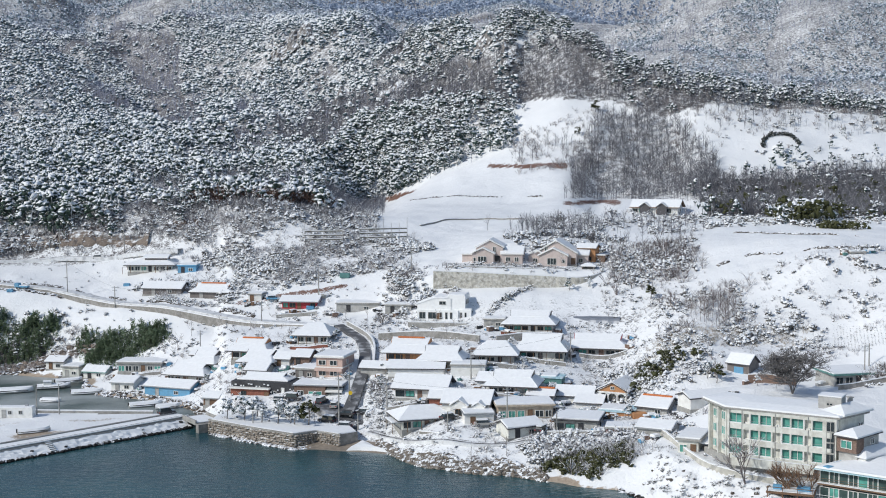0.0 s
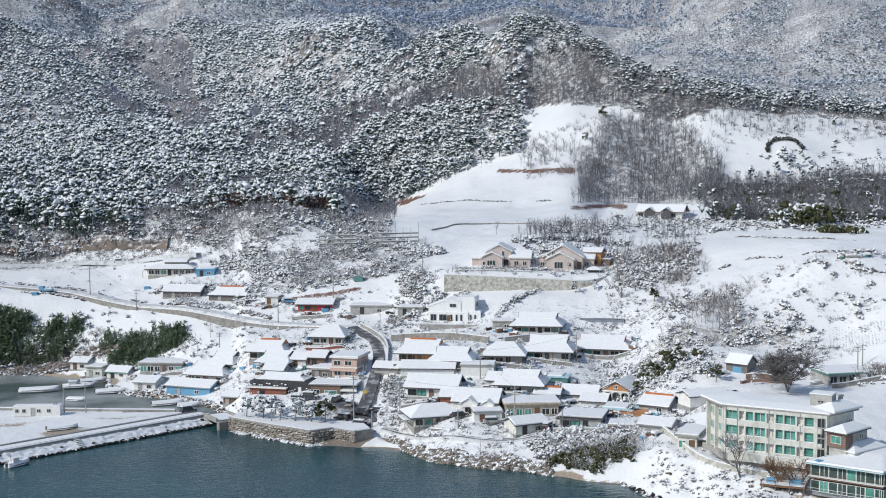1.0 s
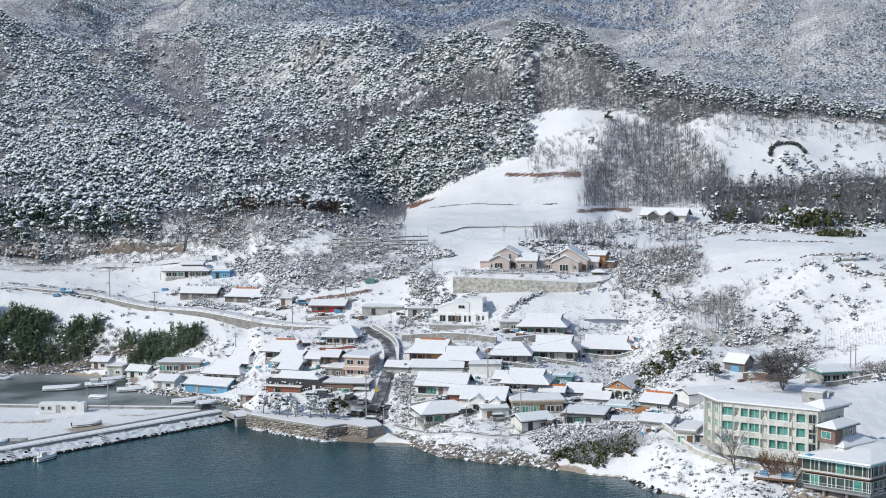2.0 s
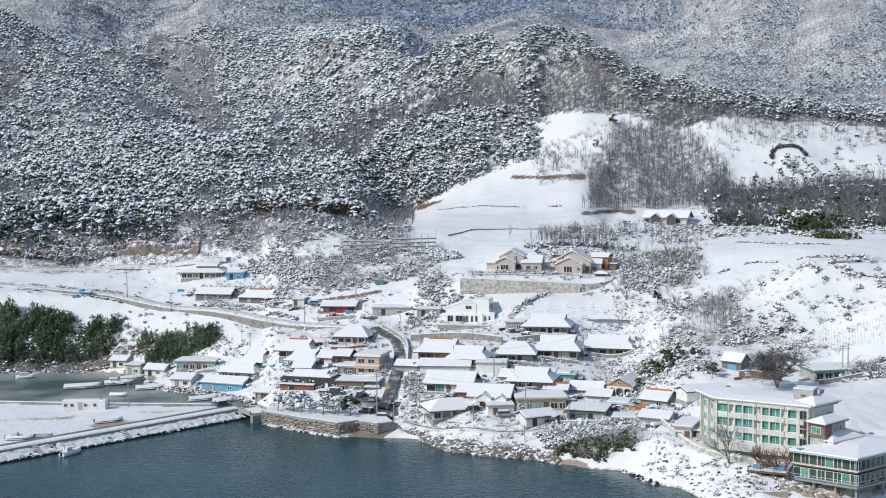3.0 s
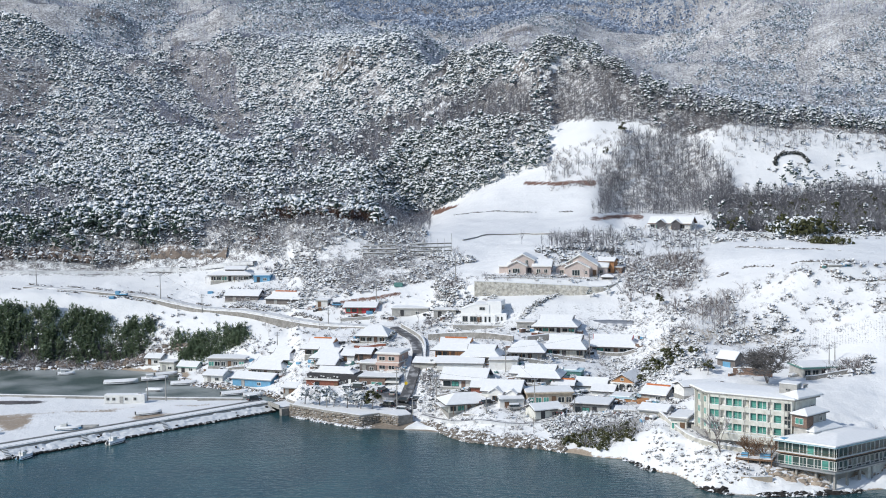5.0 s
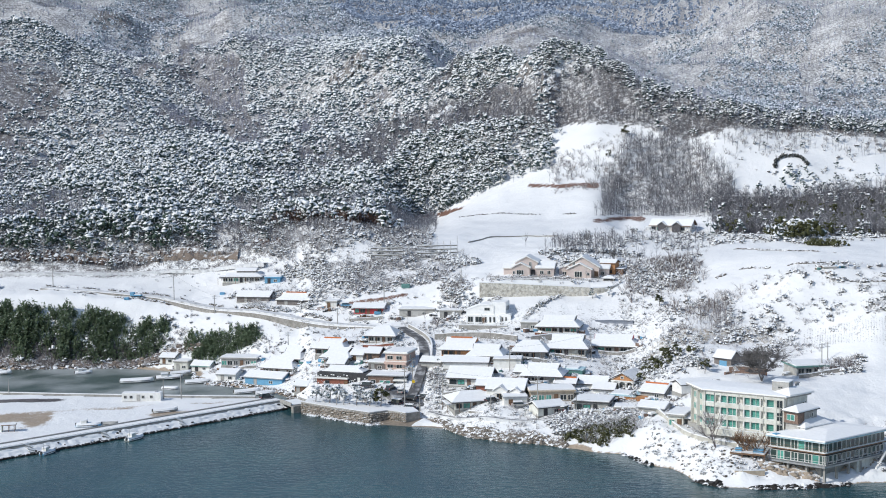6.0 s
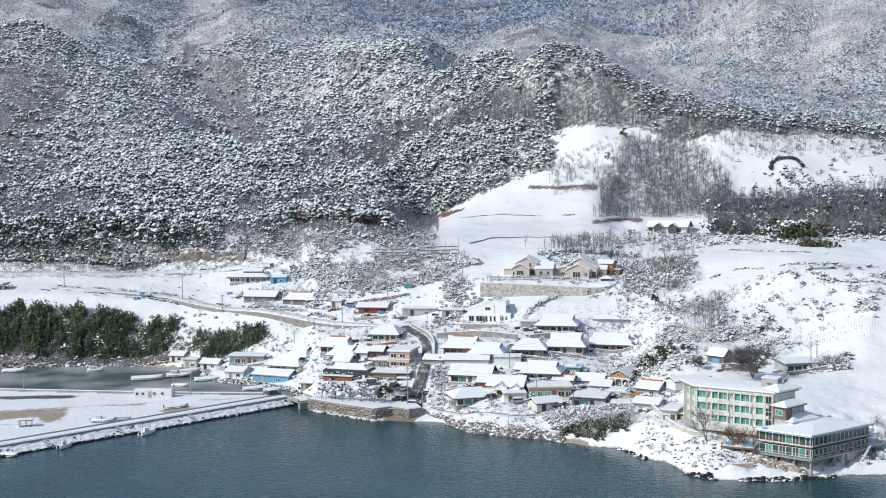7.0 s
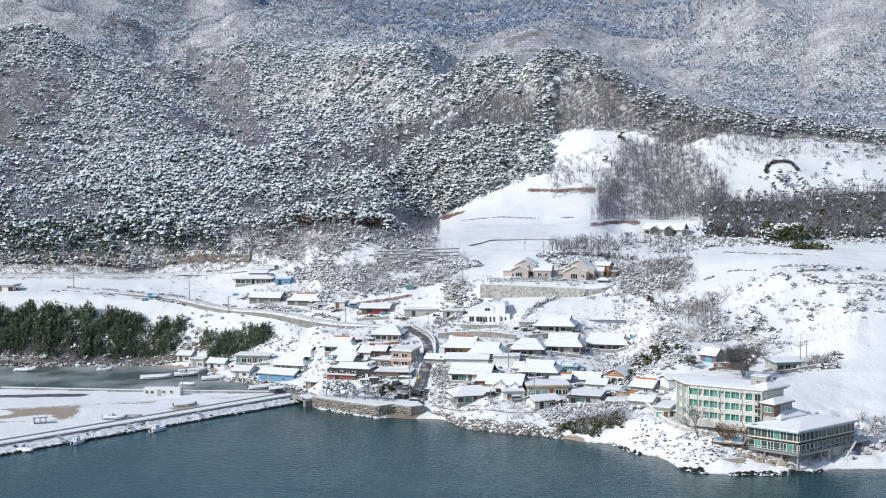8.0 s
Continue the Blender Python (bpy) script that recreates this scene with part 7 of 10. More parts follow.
road_up = part("road", ribbon([(-330, 452), (-210, 452), (-181, 451.5), (-137, 454), (-112, 451), (-98, 447.5), (-86, 443.5)], 6.5, 0.15, 1.5), M["snow_road"], None)
tagged(road_up, "road under packed snow along the foot of the hill", "road", kind="structure")
lot = part("parking_area", ribbon([(-25, 312), (-19.5, 305), (-18, 297)], 11.0, 0.12, 1.5), M["asphalt"], None)
tagged(lot, "dark wet asphalt forecourt between the houses", "road", kind="structure")


def shifted(points, off):
    """The same line moved sideways by off metres, to its southern side."""
    out = []
    for k, p in enumerate(points):
        q = np.array(points[min(k + 1, len(points) - 1)][:2]) - np.array(points[max(k - 1, 0)][:2])
        q = q / np.linalg.norm(q)
        out.append((p[0] + q[1] * off, p[1] - q[0] * off))
    return out


edge = [(x, y, ground_at(x, y + 3) - 2.2) for x, y in shifted(LANE[2:8], 2.6)]
wall_thing("retaining_wall", edge, 2.3, 0.5, "wall_stone", "grey stone retaining wall below the lane")
edge = [(x, y, ground_at(x, y) - 0.4) for x, y in shifted(LANE[7:11], -2.6)]
wall_thing("retaining_wall", edge, 1.5, 0.4, "concrete", "curved grey concrete wall beside the steep lane")
edge = [(x, y, ground_at(x, y + 3) - 1.3) for x, y in shifted(LANE[0:3], 2.5)]
wall_thing("retaining_wall", edge, 1.5, 0.4, "wall_stone", "low stone wall below the lane")
wall_thing("retaining_wall", [(1.3, 375.8, 29.0), (10, 375.2, 28.7), (22, 374.6, 28.1), (34, 374.4, 27.5), (45.5, 374.6, 27.0), (52.5, 379.5, 28.4), (58, 388, 30.6)], 3.4, 0.7, "field_wall", "tall pale stone retaining wall below the villas", 4.0)
wall_thing("retaining_wall", [(6.0, 381.6, 31.8), (14, 380.8, 31.8), (26, 380.4, 31.4), (38, 380.2, 30.8), (44, 380.8, 30.4)], 1.5, 0.4, "concrete", "low upper wall of the villas' terrace", 2.0, 0.15)
wall_thing("retaining_wall", [(-14, 350, 14.6), (-6, 347.5, 15.4), (3.1, 343.5, 16.0), (13.5, 337.8, 15.6)], 3.0, 0.6, "wall_stone", "stone wall below the white house terrace", 3.0)
wall_thing("retaining_wall", [(18, 339.5, 16.2), (27, 341, 16.8), (36, 339.5, 16.6)], 2.0, 0.5, "wall_stone", "mossy stone wall below an upper house", 3.0)


def road_fence(points, step, h, label, mat="metal", z0=None, z1=None):
    """A fence of thin posts and rails along a road."""
    root = thing("road_fence", points[0][0], points[0][1], 0, 0, label, "fence")
    line = smooth_line(points, step)
    me = None
    foot = lambda p: ground_at(p[0], p[1]) if z0 is None else z0 + (z1 - z0) * (p[0] - points[0][0]) / (points[-1][0] - points[0][0])
    for k, p in enumerate(line):
        z = foot(p)
        if me is None:
            bm = bmesh.new()
            add_box(bm, 0, 0, -0.6, 0.13, 0.13, h + 0.6)
            me = part("post", bm, M[mat], root).data
            post = root.children[0]
        else:
            post = new("post", me)
            post.parent = root
        post.location = (p[0] - points[0][0], p[1] - points[0][1], z)
    for zz in (0.35, 0.75, 1.15):
        bm = bmesh.new()
        for p, q in zip(line, line[1:]):
            a = (p[0] - points[0][0], p[1] - points[0][1], foot(p) + zz * h / 1.2)
            b = (q[0] - points[0][0], q[1] - points[0][1], foot(q) + zz * h / 1.2)
            add_bar(bm, a, b, 0.045, 0.045, 4)
        part("rail", bm, M[mat], root)


wall_thing("field_wall", [(-3.1, 458.3), (2.7, 465.1), (10.2, 470.1), (22.1, 471.7), (35.0, 467.5)], 0.5, 0.5, "wall_stone", "long dark curved wall along the upper field", 1.0, 0.12)
road_fence([(4.0, 382.2), (14, 381.4), (26, 381.0), (38, 380.8), (44.5, 381.6)], 1.3, 1.0, "low dark garden fence before the villas", "dark", 33.2, 31.6)
road_fence([(-230, 457.5), (-181, 457.0), (-137, 459.0), (-112, 456.5), (-98, 453.0), (-86, 449.0)], 2.2, 1.5, "grey metal rail fence along the upper road")
wall_thing("brick_wall", [(72.0, 286.0), (76, 285.0), (82, 282.5)], 2.0, 0.3, "brown", "red-brown brick wall behind the bare tree", 1.0, 0.15, "wall")
drive = part("road", ribbon(DRIVE, 3.4, 0.1, 2.5), M["snow_road"], None)
tagged(drive, "curved drive under packed snow beside the hotel", "road", kind="structure")
# walls round the hotel's drive
wall_thing("drive_wall", [(47.8, 268.0, 8.2), (49.6, 260.0, 7.5), (51.1, 250.5, 6.8), (53.6, 242.2, 6.2), (58.6, 236.4, 5.8), (64.6, 232.2, 5.6), (67.5, 230.6, 5.5)], 1.3, 0.35, "pale_stone", "low pale concrete wall round the hotel's drive", 2.0)
wall_thing("bank_wall", [(60.5, 221.8, 1.2), (64.0, 221.4, 1.2), (67.5, 221.8, 1.2)], 1.9, 0.5, "tan_wall", "low tan rendered wall on the bank below the deck", 2.0, 0.15)
SHORE_LINE = [(-13.7, 296.1), (-8.6, 290.0), (-3.1, 283.2), (3.3, 277.4), (10.0, 275.2), (16.7, 274.7), (22.2, 275.2), (26.5, 279.5)]
shore_road = part("road", ribbon([(x, y, max(ground_at(x, y), ground_at(x, y - 1.2)) + 0.02) for x, y in SHORE_LINE], 3.2, 0.06, 1.0), M["snow_road"], None)
tagged(shore_road, "curved shore lane under packed snow with grey tracks", "road", kind="structure")
for off in (-0.75, 0.75):
    track = [(x, y, max(ground_at(x0, y0), ground_at(x0, y0 - 1.2)) + 0.06) for (x, y), (x0, y0) in zip(shifted(SHORE_LINE, off), SHORE_LINE)]
    part("wheel_track", ribbon(track, 0.5, 0.12, 0.3), M["asphalt"], shore_road, "wet grey wheel track")
wall_thing("garden_wall", [(-2.3, 285.6, 3.6), (2.4, 281.8, 4.0), (7.2, 278.6, 4.3)], 0.9, 0.3, "wall_stone", "low grey wall above the shore lane", 1.0, 0.2)


def quay_stone_meshes():
    rg = np.random.default_rng(9)
    out = []
    for k in range(6):
        v, f = clump(rg, (0, 0, 0), 0.5, 0.7)
        me = bpy.data.meshes.new("stone")
        me.from_pydata(v.tolist(), [], f.tolist())
        me.materials.append(M["quay_stone"])
        out.append(me)
    return out


QUAY_STONES = quay_stone_meshes()


def quay():
    """The stone quay with a snowy lawn on it."""
    pts = [(-53.4, 306.2), (-43.5, 298.2), (-31.2, 289.4), (-29.8, 290.2), (-26.0, 292.6), (-20.4, 288.8), (-16.4, 291.4), (-20, 303), (-40, 313), (-52, 315)]
    ob = solid_prism("quay", M["wall_stone"], None, pts, -2.0, 3.1, 0.985)
    tagged(ob, "stone-faced quay wall with rubble at its foot", "quay", kind="structure")
    solid_prism("lawn_snow", M["snow"], ob, grown(pts, -0.5), 3.07, 3.35, 0.99, "smooth snow on the quay", 0.08)
    for a, b in zip(pts[:5], pts[1:6]):
        v = Vector((b[0] - a[0], b[1] - a[1]))
        ang = math.atan2(v.y, v.x)
        box_part("coping", M["concrete"], ob, (a[0] + b[0]) / 2, (a[1] + b[1]) / 2 + 0.25, 2.9, v.length + 0.1, 0.5, 0.36, ang, "dark concrete coping")
        r = random.Random(int(a[0] * 10))
        for row in range(6):
            n = max(1, int(v.length / 0.64))
            for k in range(n):
                f = (k + r.uniform(0.2, 0.8)) / n
                out = 0.34 - row * 0.06
                st = new("stone", QUAY_STONES[r.randrange(len(QUAY_STONES))])
                st.parent = ob
                st.location = (a[0] + v.x * f + math.sin(ang) * out, a[1] + v.y * f - math.cos(ang) * out, 0.05 + row * 0.52 + r.uniform(-0.1, 0.1))
                st.rotation_euler = (r.uniform(-0.3, 0.3), r.uniform(-0.3, 0.3), ang + r.uniform(-0.4, 0.4))
                st.scale = (r.uniform(0.55, 1.05), r.uniform(0.6, 0.9), r.uniform(0.5, 0.95))



quay()


def pier():
    """The long pier: a concrete roadway with a parapet, a rubble slope to the sea and a flat yard behind it."""
    a, b = Vector((-58.5, 313.5)), Vector((-260, 114))
    d = (b - a).normalized()
    n = Vector((d.y, -d.x))
    if n.y < 0:
        n = -n
    n = Vector((-abs(n.x), abs(n.y)))
    ang = math.atan2(d.y, d.x)
    mid, ln = (a + b) / 2, (b - a).length
    ob = box_part("pier", M["concrete"], None, mid.x + n.x * 4.6, mid.y + n.y * 4.6, -2.5, ln, 6.0, 4.5, ang)
    tagged(ob, "long concrete pier under snow beside the water", "pier", kind="structure")
    box_part("road_snow", M["snow"], ob, mid.x + n.x * 4.85, mid.y + n.y * 4.85, 1.98, ln, 4.9, 0.16, ang)
    # Dark strip laid on the road in place of the parapet's shadow.
    box_part("wet_strip", M["asphalt"], ob, mid.x + n.x * 3.3, mid.y + n.y * 3.3, 2.06, ln, 1.5, 0.12, ang, "dark strip for the parapet's shadow on the pier road")
    box_part("parapet", M["concrete"], ob, mid.x + n.x * 2.2, mid.y + n.y * 2.2, 1.9, ln, 0.4, 0.4, ang)
    box_part("parapet_snow", M["snow"], ob, mid.x + n.x * 2.2, mid.y + n.y * 2.2, 2.28, ln, 0.55, 0.2, ang)
    box_part("kerb", M["concrete"], ob, mid.x + n.x * 7.5, mid.y + n.y * 7.5, 1.9, ln, 0.5, 0.55, ang)
    bm = bmesh.new()
    rs = np.random.default_rng(8)
    rows = []
    for k in range(281):
        p = a + d * (1.5 + k * (ln - 1.5) / 280)
        row = [(-1.6, -1.2)] + [(-1.2 + 0.53 * j + rs.uniform(-0.2, 0.2), 0.2 + 0.3 * j + rs.uniform(-0.22, 0.22)) for j in range(6)] + [(2.0, 2.0), (2.0, -1.2)]
        rows.append([bm.verts.new((p.x + n.x * o, p.y + n.y * o, z)) for o, z in row])
    for r0, r1 in zip(rows, rows[1:]):
        for k in range(9):
            bm.faces.new((r0[k], r1[k], r1[(k + 1) % 9], r0[(k + 1) % 9]))
    bm.faces.new(rows[0])
    bm.faces.new(rows[-1][::-1])
    part("rubble_slope", bm, M["snow"], ob, "snow-covered rubble slope")
    rg = np.random.default_rng(3)
    pieces = []
    for k in range(900):
        s = rg.uniform(1.5, 150)
        o = rg.uniform(-1.75, -1.1) if k % 30 else rg.uniform(-1.1, 1.6)
        z = max(0.2, 0.1 + (o + 1.2) * 0.56)
        c = (a.x + d.x * s + n.x * o, a.y + d.y * s + n.y * o, z)
        pieces.append(clump(rg, c, rg.uniform(0.3, 0.6), 0.8))
    v, f = join(pieces)
    rub = mesh_object("rubble", v.tolist(), f.tolist(), M["shore_rock"], ob, "dark rubble stones at the waterline")
    tagged(rub, kind="stuff")
    # steps down to the boats
    for s in (38, 62, 84):
        p = a + d * s
        st = thing("landing_steps", p.x, p.y, 0.0, math.degrees(ang), "snowy concrete landing steps on the pier's slope", "steps", "landing steps")
        side = 1 if (Matrix.Rotation(ang, 2) @ Vector((0, 1))).dot(n) > 0 else -1
        bm = bmesh.new()
        for k in range(7):
            add_box(bm, 0, side * (2.0 - k * 0.55), -1.0, 1.5, 0.56, 3.1 - k * 0.3)
        part("flight", bm, M["concrete"], st)
        bm = bmesh.new()
        for k in range(7):
            add_box(bm, 0, side * (2.0 - k * 0.55), 2.09 - k * 0.3, 1.4, 0.5, 0.12)
        part("tread_snow", bm, M["snow"], st)
    # the flat yard behind the pier
    poly = [(-60, 318.5), (-64, 314.5), (-265, 117), (-420, 117), (-420, 346), (-230, 337), (-165, 331.5), (-124, 326), (-90, 322.5), (-70, 321)]
    yard = solid_prism("yard", M["concrete"], None, poly, -2.5, 1.62)
    tagged(yard, "flat harbour yard under trodden snow and sand", "yard", kind="structure")
    xs, ys = np.arange(-300, -58, 2.0), np.arange(180, 340, 2.0)

    def inside(px, py):
        odd = False
        for (x0, y0), (x1, y1) in zip(poly, poly[1:] + poly[:1]):
            if (y0 > py) != (y1 > py) and px < (x1 - x0) * (py - y0) / (y1 - y0) + x0:
                odd = not odd
        return odd

    idx, verts, faces, cover, dark = {}, [], [], [], []
    for i, px in enumerate(xs):
        for j, py in enumerate(ys):
            if inside(px, py):
                idx[i, j] = len(verts)
                verts.append((px, py, 1.68 + 0.25 * float(value_noise(px, py, 6, 51))))
                sand = bump_band(float(value_noise(px * 0.4, py, 9, 52)), 0.42, 0.9, 0.12) * bump_band(py - 0.25 * (px + 120), 276, 308, 8)
                cover.append(min(1.0, float(sand)))
                dark.append(float(bump_band(px, -172, -128, 6) * bump_band(py - 0.06 * (px + 150), 314, 321, 2)))
    for (i, j) in idx:
        q = [(i, j), (i + 1, j), (i + 1, j + 1), (i, j + 1)]
        if all(k in idx for k in q):
            faces.append([idx[k] for k in q])
    sheet = mesh_object("yard_snow", verts, faces, M["ground"], yard, "trodden snow with sandy tracks")
    att = sheet.data.color_attributes.new("cover", "FLOAT_COLOR", "POINT")
    att.data.foreach_set("color", np.array([(dk, 0, c * 0.75, 1) for c, dk in zip(cover, dark)], np.float32).ravel())
    # low wall along the harbour side
    wall_thing("yard_wall", [(-165, 331, 1.6), (-124, 325.5, 1.6), (-90, 322, 1.6), (-70, 320.5, 1.6)], 0.75, 0.5, "concrete", "low concrete wall along the harbour basin", 2.0, 0.2)
    wall_thing("yard_wall", [(-380, 345, 1.6), (-230, 336.5, 1.6), (-166, 331, 1.6)], 0.75, 0.5, "concrete", "low concrete wall along the harbour basin", 2.0, 0.2)
    # the short bridge over the outlet
    br = thing("footbridge", -56.2, 311.5, 1.7, math.degrees(math.atan2(-9, 6)), "short concrete bridge over the harbour outlet", "bridge")
    box_part("deck", M["concrete"], br, 0, 0, 0, 8.0, 6.5, 0.5)
    box_part("deck_snow", M["snow"], br, 0, 0, 0.48, 7.8, 5.4, 0.15)
    for sy in (-3.1, 3.1):
        box_part("parapet", M["concrete"], br, 0, sy, 0.45, 8.0, 0.3, 0.75)
    for sx in (-5.0, 5.0):
        box_part("abutment", M["wall_stone"], br, sx, 0, -3.5, 1.6, 6.5, 3.9)


pier()


# ---------------------------------------------------------------- boats, vehicles and poles
basin = mesh_object("water", [(-420, 330, 0.02), (-62, 316, 0.02), (-55, 345, 0.02), (-80, 372, 0.02), (-150, 396, 0.02), (-420, 398, 0.02)], [(0, 1, 2, 3, 4, 5)], M["basin"])
tagged(basin, "grey-green harbour basin water with pale reflections put into its colour", "harbour water", kind="structure")


def boat_mesh(L, W, H, deck):
    """A small fishing boat's hull with a raked bow, or (deck) the layer that lies on it."""
    bm = bmesh.new()
    st = ((-0.5, 0.78, 0.0), (-0.25, 0.95, 0.0), (0.1, 1.0, 0.05), (0.35, 0.72, 0.16), (0.5, 0.06, 0.34))
    rings = []
    for s, wf, up in st:
        hw = W / 2 * wf
        if deck:
            rings.append([bm.verts.new((s * L * 0.97, yy * hw * 1.03, H * (0.80 + up) + zz)) for yy, zz in ((-1.05, -0.2), (-0.6, 0.6), (0.5, 0.7), (1.05, -0.2), (0, -0.3))])
        else:
            rings.append([bm.verts.new((s * L * (1 if zz > 0 else 0.92), yy * hw, zz * H + up * H)) for yy, zz in ((-1, 1), (-0.75, 0.1), (0, -0.25), (0.75, 0.1), (1, 1))])
    for a, b in zip(rings, rings[1:]):
        m = len(a)
        for j in range(m if deck else m - 1):
            bm.faces.new((a[j], a[(j + 1) % m], b[(j + 1) % m], b[j]))
    bm.faces.new(rings[0])
    if deck:
        bm.faces.new(rings[-1][::-1])
    else:
        for a, b in zip(rings, rings[1:]):
            bm.faces.new((a[0], b[0], b[4], a[4]))
    return bm


def boat(x, y, z, rz, L, label, hull="white", cabin=True, snow=True, mast=False):
    root = thing("boat", x, y, z, rz, label, "boat", "harbour boats")
    W, H = L * 0.40, L * 0.08
    part("hull", boat_mesh(L, W, H, False), M[hull], root)
    if snow:
        part("snow_cover", boat_mesh(L, W, H, True), M["snow"], root, "snow lying on the deck")
    else:
        part("deck", boat_mesh(L, W, H, True), M["grey"], root)
    bm = bmesh.new()
    add_box(bm, 0, W / 2 * 0.98, H * 0.82, L * 0.8, 0.08, 0.14)
    add_box(bm, 0, -W / 2 * 0.98, H * 0.82, L * 0.8, 0.08, 0.14)
    part("rubbing_strake", bm, M["dark"], root)
    if cabin:
        box_part("cabin", M["white"], root, -L * 0.18, 0, H * 0.85, L * 0.24, W * 0.6, 1.35, 0, "", 0.08)
        box_part("cabin_snow", M["snow"], root, -L * 0.18, 0, H * 0.85 + 1.33, L * 0.26, W * 0.64, 0.25, 0, "", 0.08)
        window(root, -L * 0.06 + 0.02, 0, H * 0.85 + 0.6, W * 0.42, 0.5, radians(90), "grey", "glass", 1, "wheelhouse_window")
    if mast:
        bm = bmesh.new()
        add_bar(bm, (-L * 0.3, 0, H), (-L * 0.34, 0, H + 3.0), 0.06, 0.04)
        add_bar(bm, (-L * 0.33, 0, H + 2.0), (L * 0.1, 0, H + 1.5), 0.04, 0.03)
        part("mast", bm, M["metal"], root)
    box_part("engine", M["dark"], root, -L * 0.5, 0, H * 0.4, 0.4, 0.5, 0.9)


boat(-94.9, 270.9, 0, 60, 6.4, "white fishing boat with a cabin moored by the pier", "white", True, True, True)
boat(-113.6, 254.6, 0, 70, 5.6, "blue and white boat with a short mast by the pier", "blue", True, True, True)
boat(-125.4, 244.8, 0, -15, 5.4, "small turquoise open boat moored by the pier", "teal", False, True)
boat(-143.1, 378.1, 0, 20, 6.2, "snow-covered boat afloat below the bamboo", "white", True, True)
boat(-173.7, 377.8, 0, 5, 8.5, "long snow-covered boat by the bamboo shore", "white", False, True)
boat(-118.5, 359.6, 0, 12, 11.5, "large flat boat buried under snow at the shore", "white", False, True)
boat(-108.5, 365.5, 0.1, 16, 9.5, "snow-covered boat drawn up beside another", "grey", True, True)
boat(-103.4, 345.8, 0, -14, 6.0, "small open boat full of snow in the basin", "white", False, True)
boat(-96.5, 356.8, 0.1, 14, 9.0, "snow-covered boat moored below the sheds", "white", False, True)
boat(-106.0, 372.0, 0.6, 25, 8.0, "boat laid up on the shore under thick snow", "grey", False, True)
boat(-76.0, 338.8, 0, 22, 9.0, "white boat with snow on deck by the blue warehouse", "white", False, True)
boat(-69.5, 335.4, 0.2, 14, 6.5, "small snow-covered boat beside the rocks", "white", False, True)
boat(-110.5, 279.5, 1.8, 8, 7.0, "blue boat laid up on the snowy yard", "blue", True, True)
boat(-104.8, 281.0, 1.8, 8, 4.6, "small dark blue boat laid up on the yard", "blue", False, False)
boat(-93.5, 299.5, 1.8, 24, 7.6, "grey boat laid up on the yard near the pier", "grey", False, True)


def wheel_mesh(r, w):
    bm = bmesh.new()
    add_bar(bm, (0, -w / 2, 0), (0, w / 2, 0), r, r, 12)
    return bm


def car(x, y, z, rz, label, colour, snow=True, tall=False):
    """A parked car: body, glasshouse, four wheels, lamps and the snow on its roof."""
    root = thing("car", x, y, z, rz, label, "car", "parked cars")
    L, W, h1, h2 = 4.4, 1.75, 0.85, 1.75 if tall else 1.45
    bm = bmesh.new()
    prof = ((-L / 2, 0.35), (-L / 2, h1), (-L / 2 + 0.3, h1 + 0.05), (L / 2 - 1.0, h1 + 0.05), (L / 2 - 0.05, h1 - 0.12), (L / 2, 0.35))
    sides = [[bm.verts.new((px, sy * W / 2, pz)) for px, pz in prof] for sy in (-1, 1)]
    m = len(prof)
    for k in range(m):
        bm.faces.new((sides[0][k], sides[0][(k + 1) % m], sides[1][(k + 1) % m], sides[1][k]))
    bm.faces.new(sides[0][::-1])
    bm.faces.new(sides[1])
    bmesh.ops.bevel(bm, geom=bm.edges[:], offset=0.06, segments=2, affect="EDGES")
    part("body", bm, M[colour], root)
    bm = bmesh.new()
    back = -L / 2 + (0.15 if tall else 0.5)
    prof = ((back, h1), (back + 0.35, h2), (0.55, h2), (1.25, h1))
    sides = [[bm.verts.new((px, sy * (W / 2 - (0.08 if k in (0, 3) else 0.22)), pz)) for k, (px, pz) in enumerate(prof)] for sy in (-1, 1)]
    for k in range(4):
        bm.faces.new((sides[0][k], sides[0][(k + 1) % 4], sides[1][(k + 1) % 4], sides[1][k]))
    bm.faces.new(sides[0][::-1])
    bm.faces.new(sides[1])
    part("glasshouse", bm, M["glass"], root, "dark tinted windows")
    box_part("roof_panel", M[colour], root, (back + 0.9) / 2, 0, h2 - 0.04, 0.9 - back - 0.1, W - 0.42, 0.07)
    if snow:
        box_part("roof_snow", M["snow"], root, (back + 0.9) / 2, 0, h2 + 0.02, 0.9 - back, W - 0.4, 0.2, 0, "", 0.07)
        box_part("bonnet_snow", M["snow"], root, L / 2 - 0.55, 0, h1 - 0.02, 0.85, W - 0.35, 0.14, 0, "", 0.05)
    for px in (-L / 2 + 0.85, L / 2 - 0.85):
        for sy in (-1, 1):
            w = part("wheel", wheel_mesh(0.33, 0.22), M["dark"], root)
            w.location = (px, sy * (W / 2 - 0.1), 0.33)
            rim = part("rim", wheel_mesh(0.19, 0.24), M["metal"], w)
    for sy in (-1, 1):
        box_part("headlight", M["white"], root, L / 2 - 0.03, sy * 0.62, 0.6, 0.08, 0.32, 0.16)
        box_part("tail_light", M["red"], root, -L / 2 - 0.01, sy * 0.66, 0.66, 0.06, 0.25, 0.18)


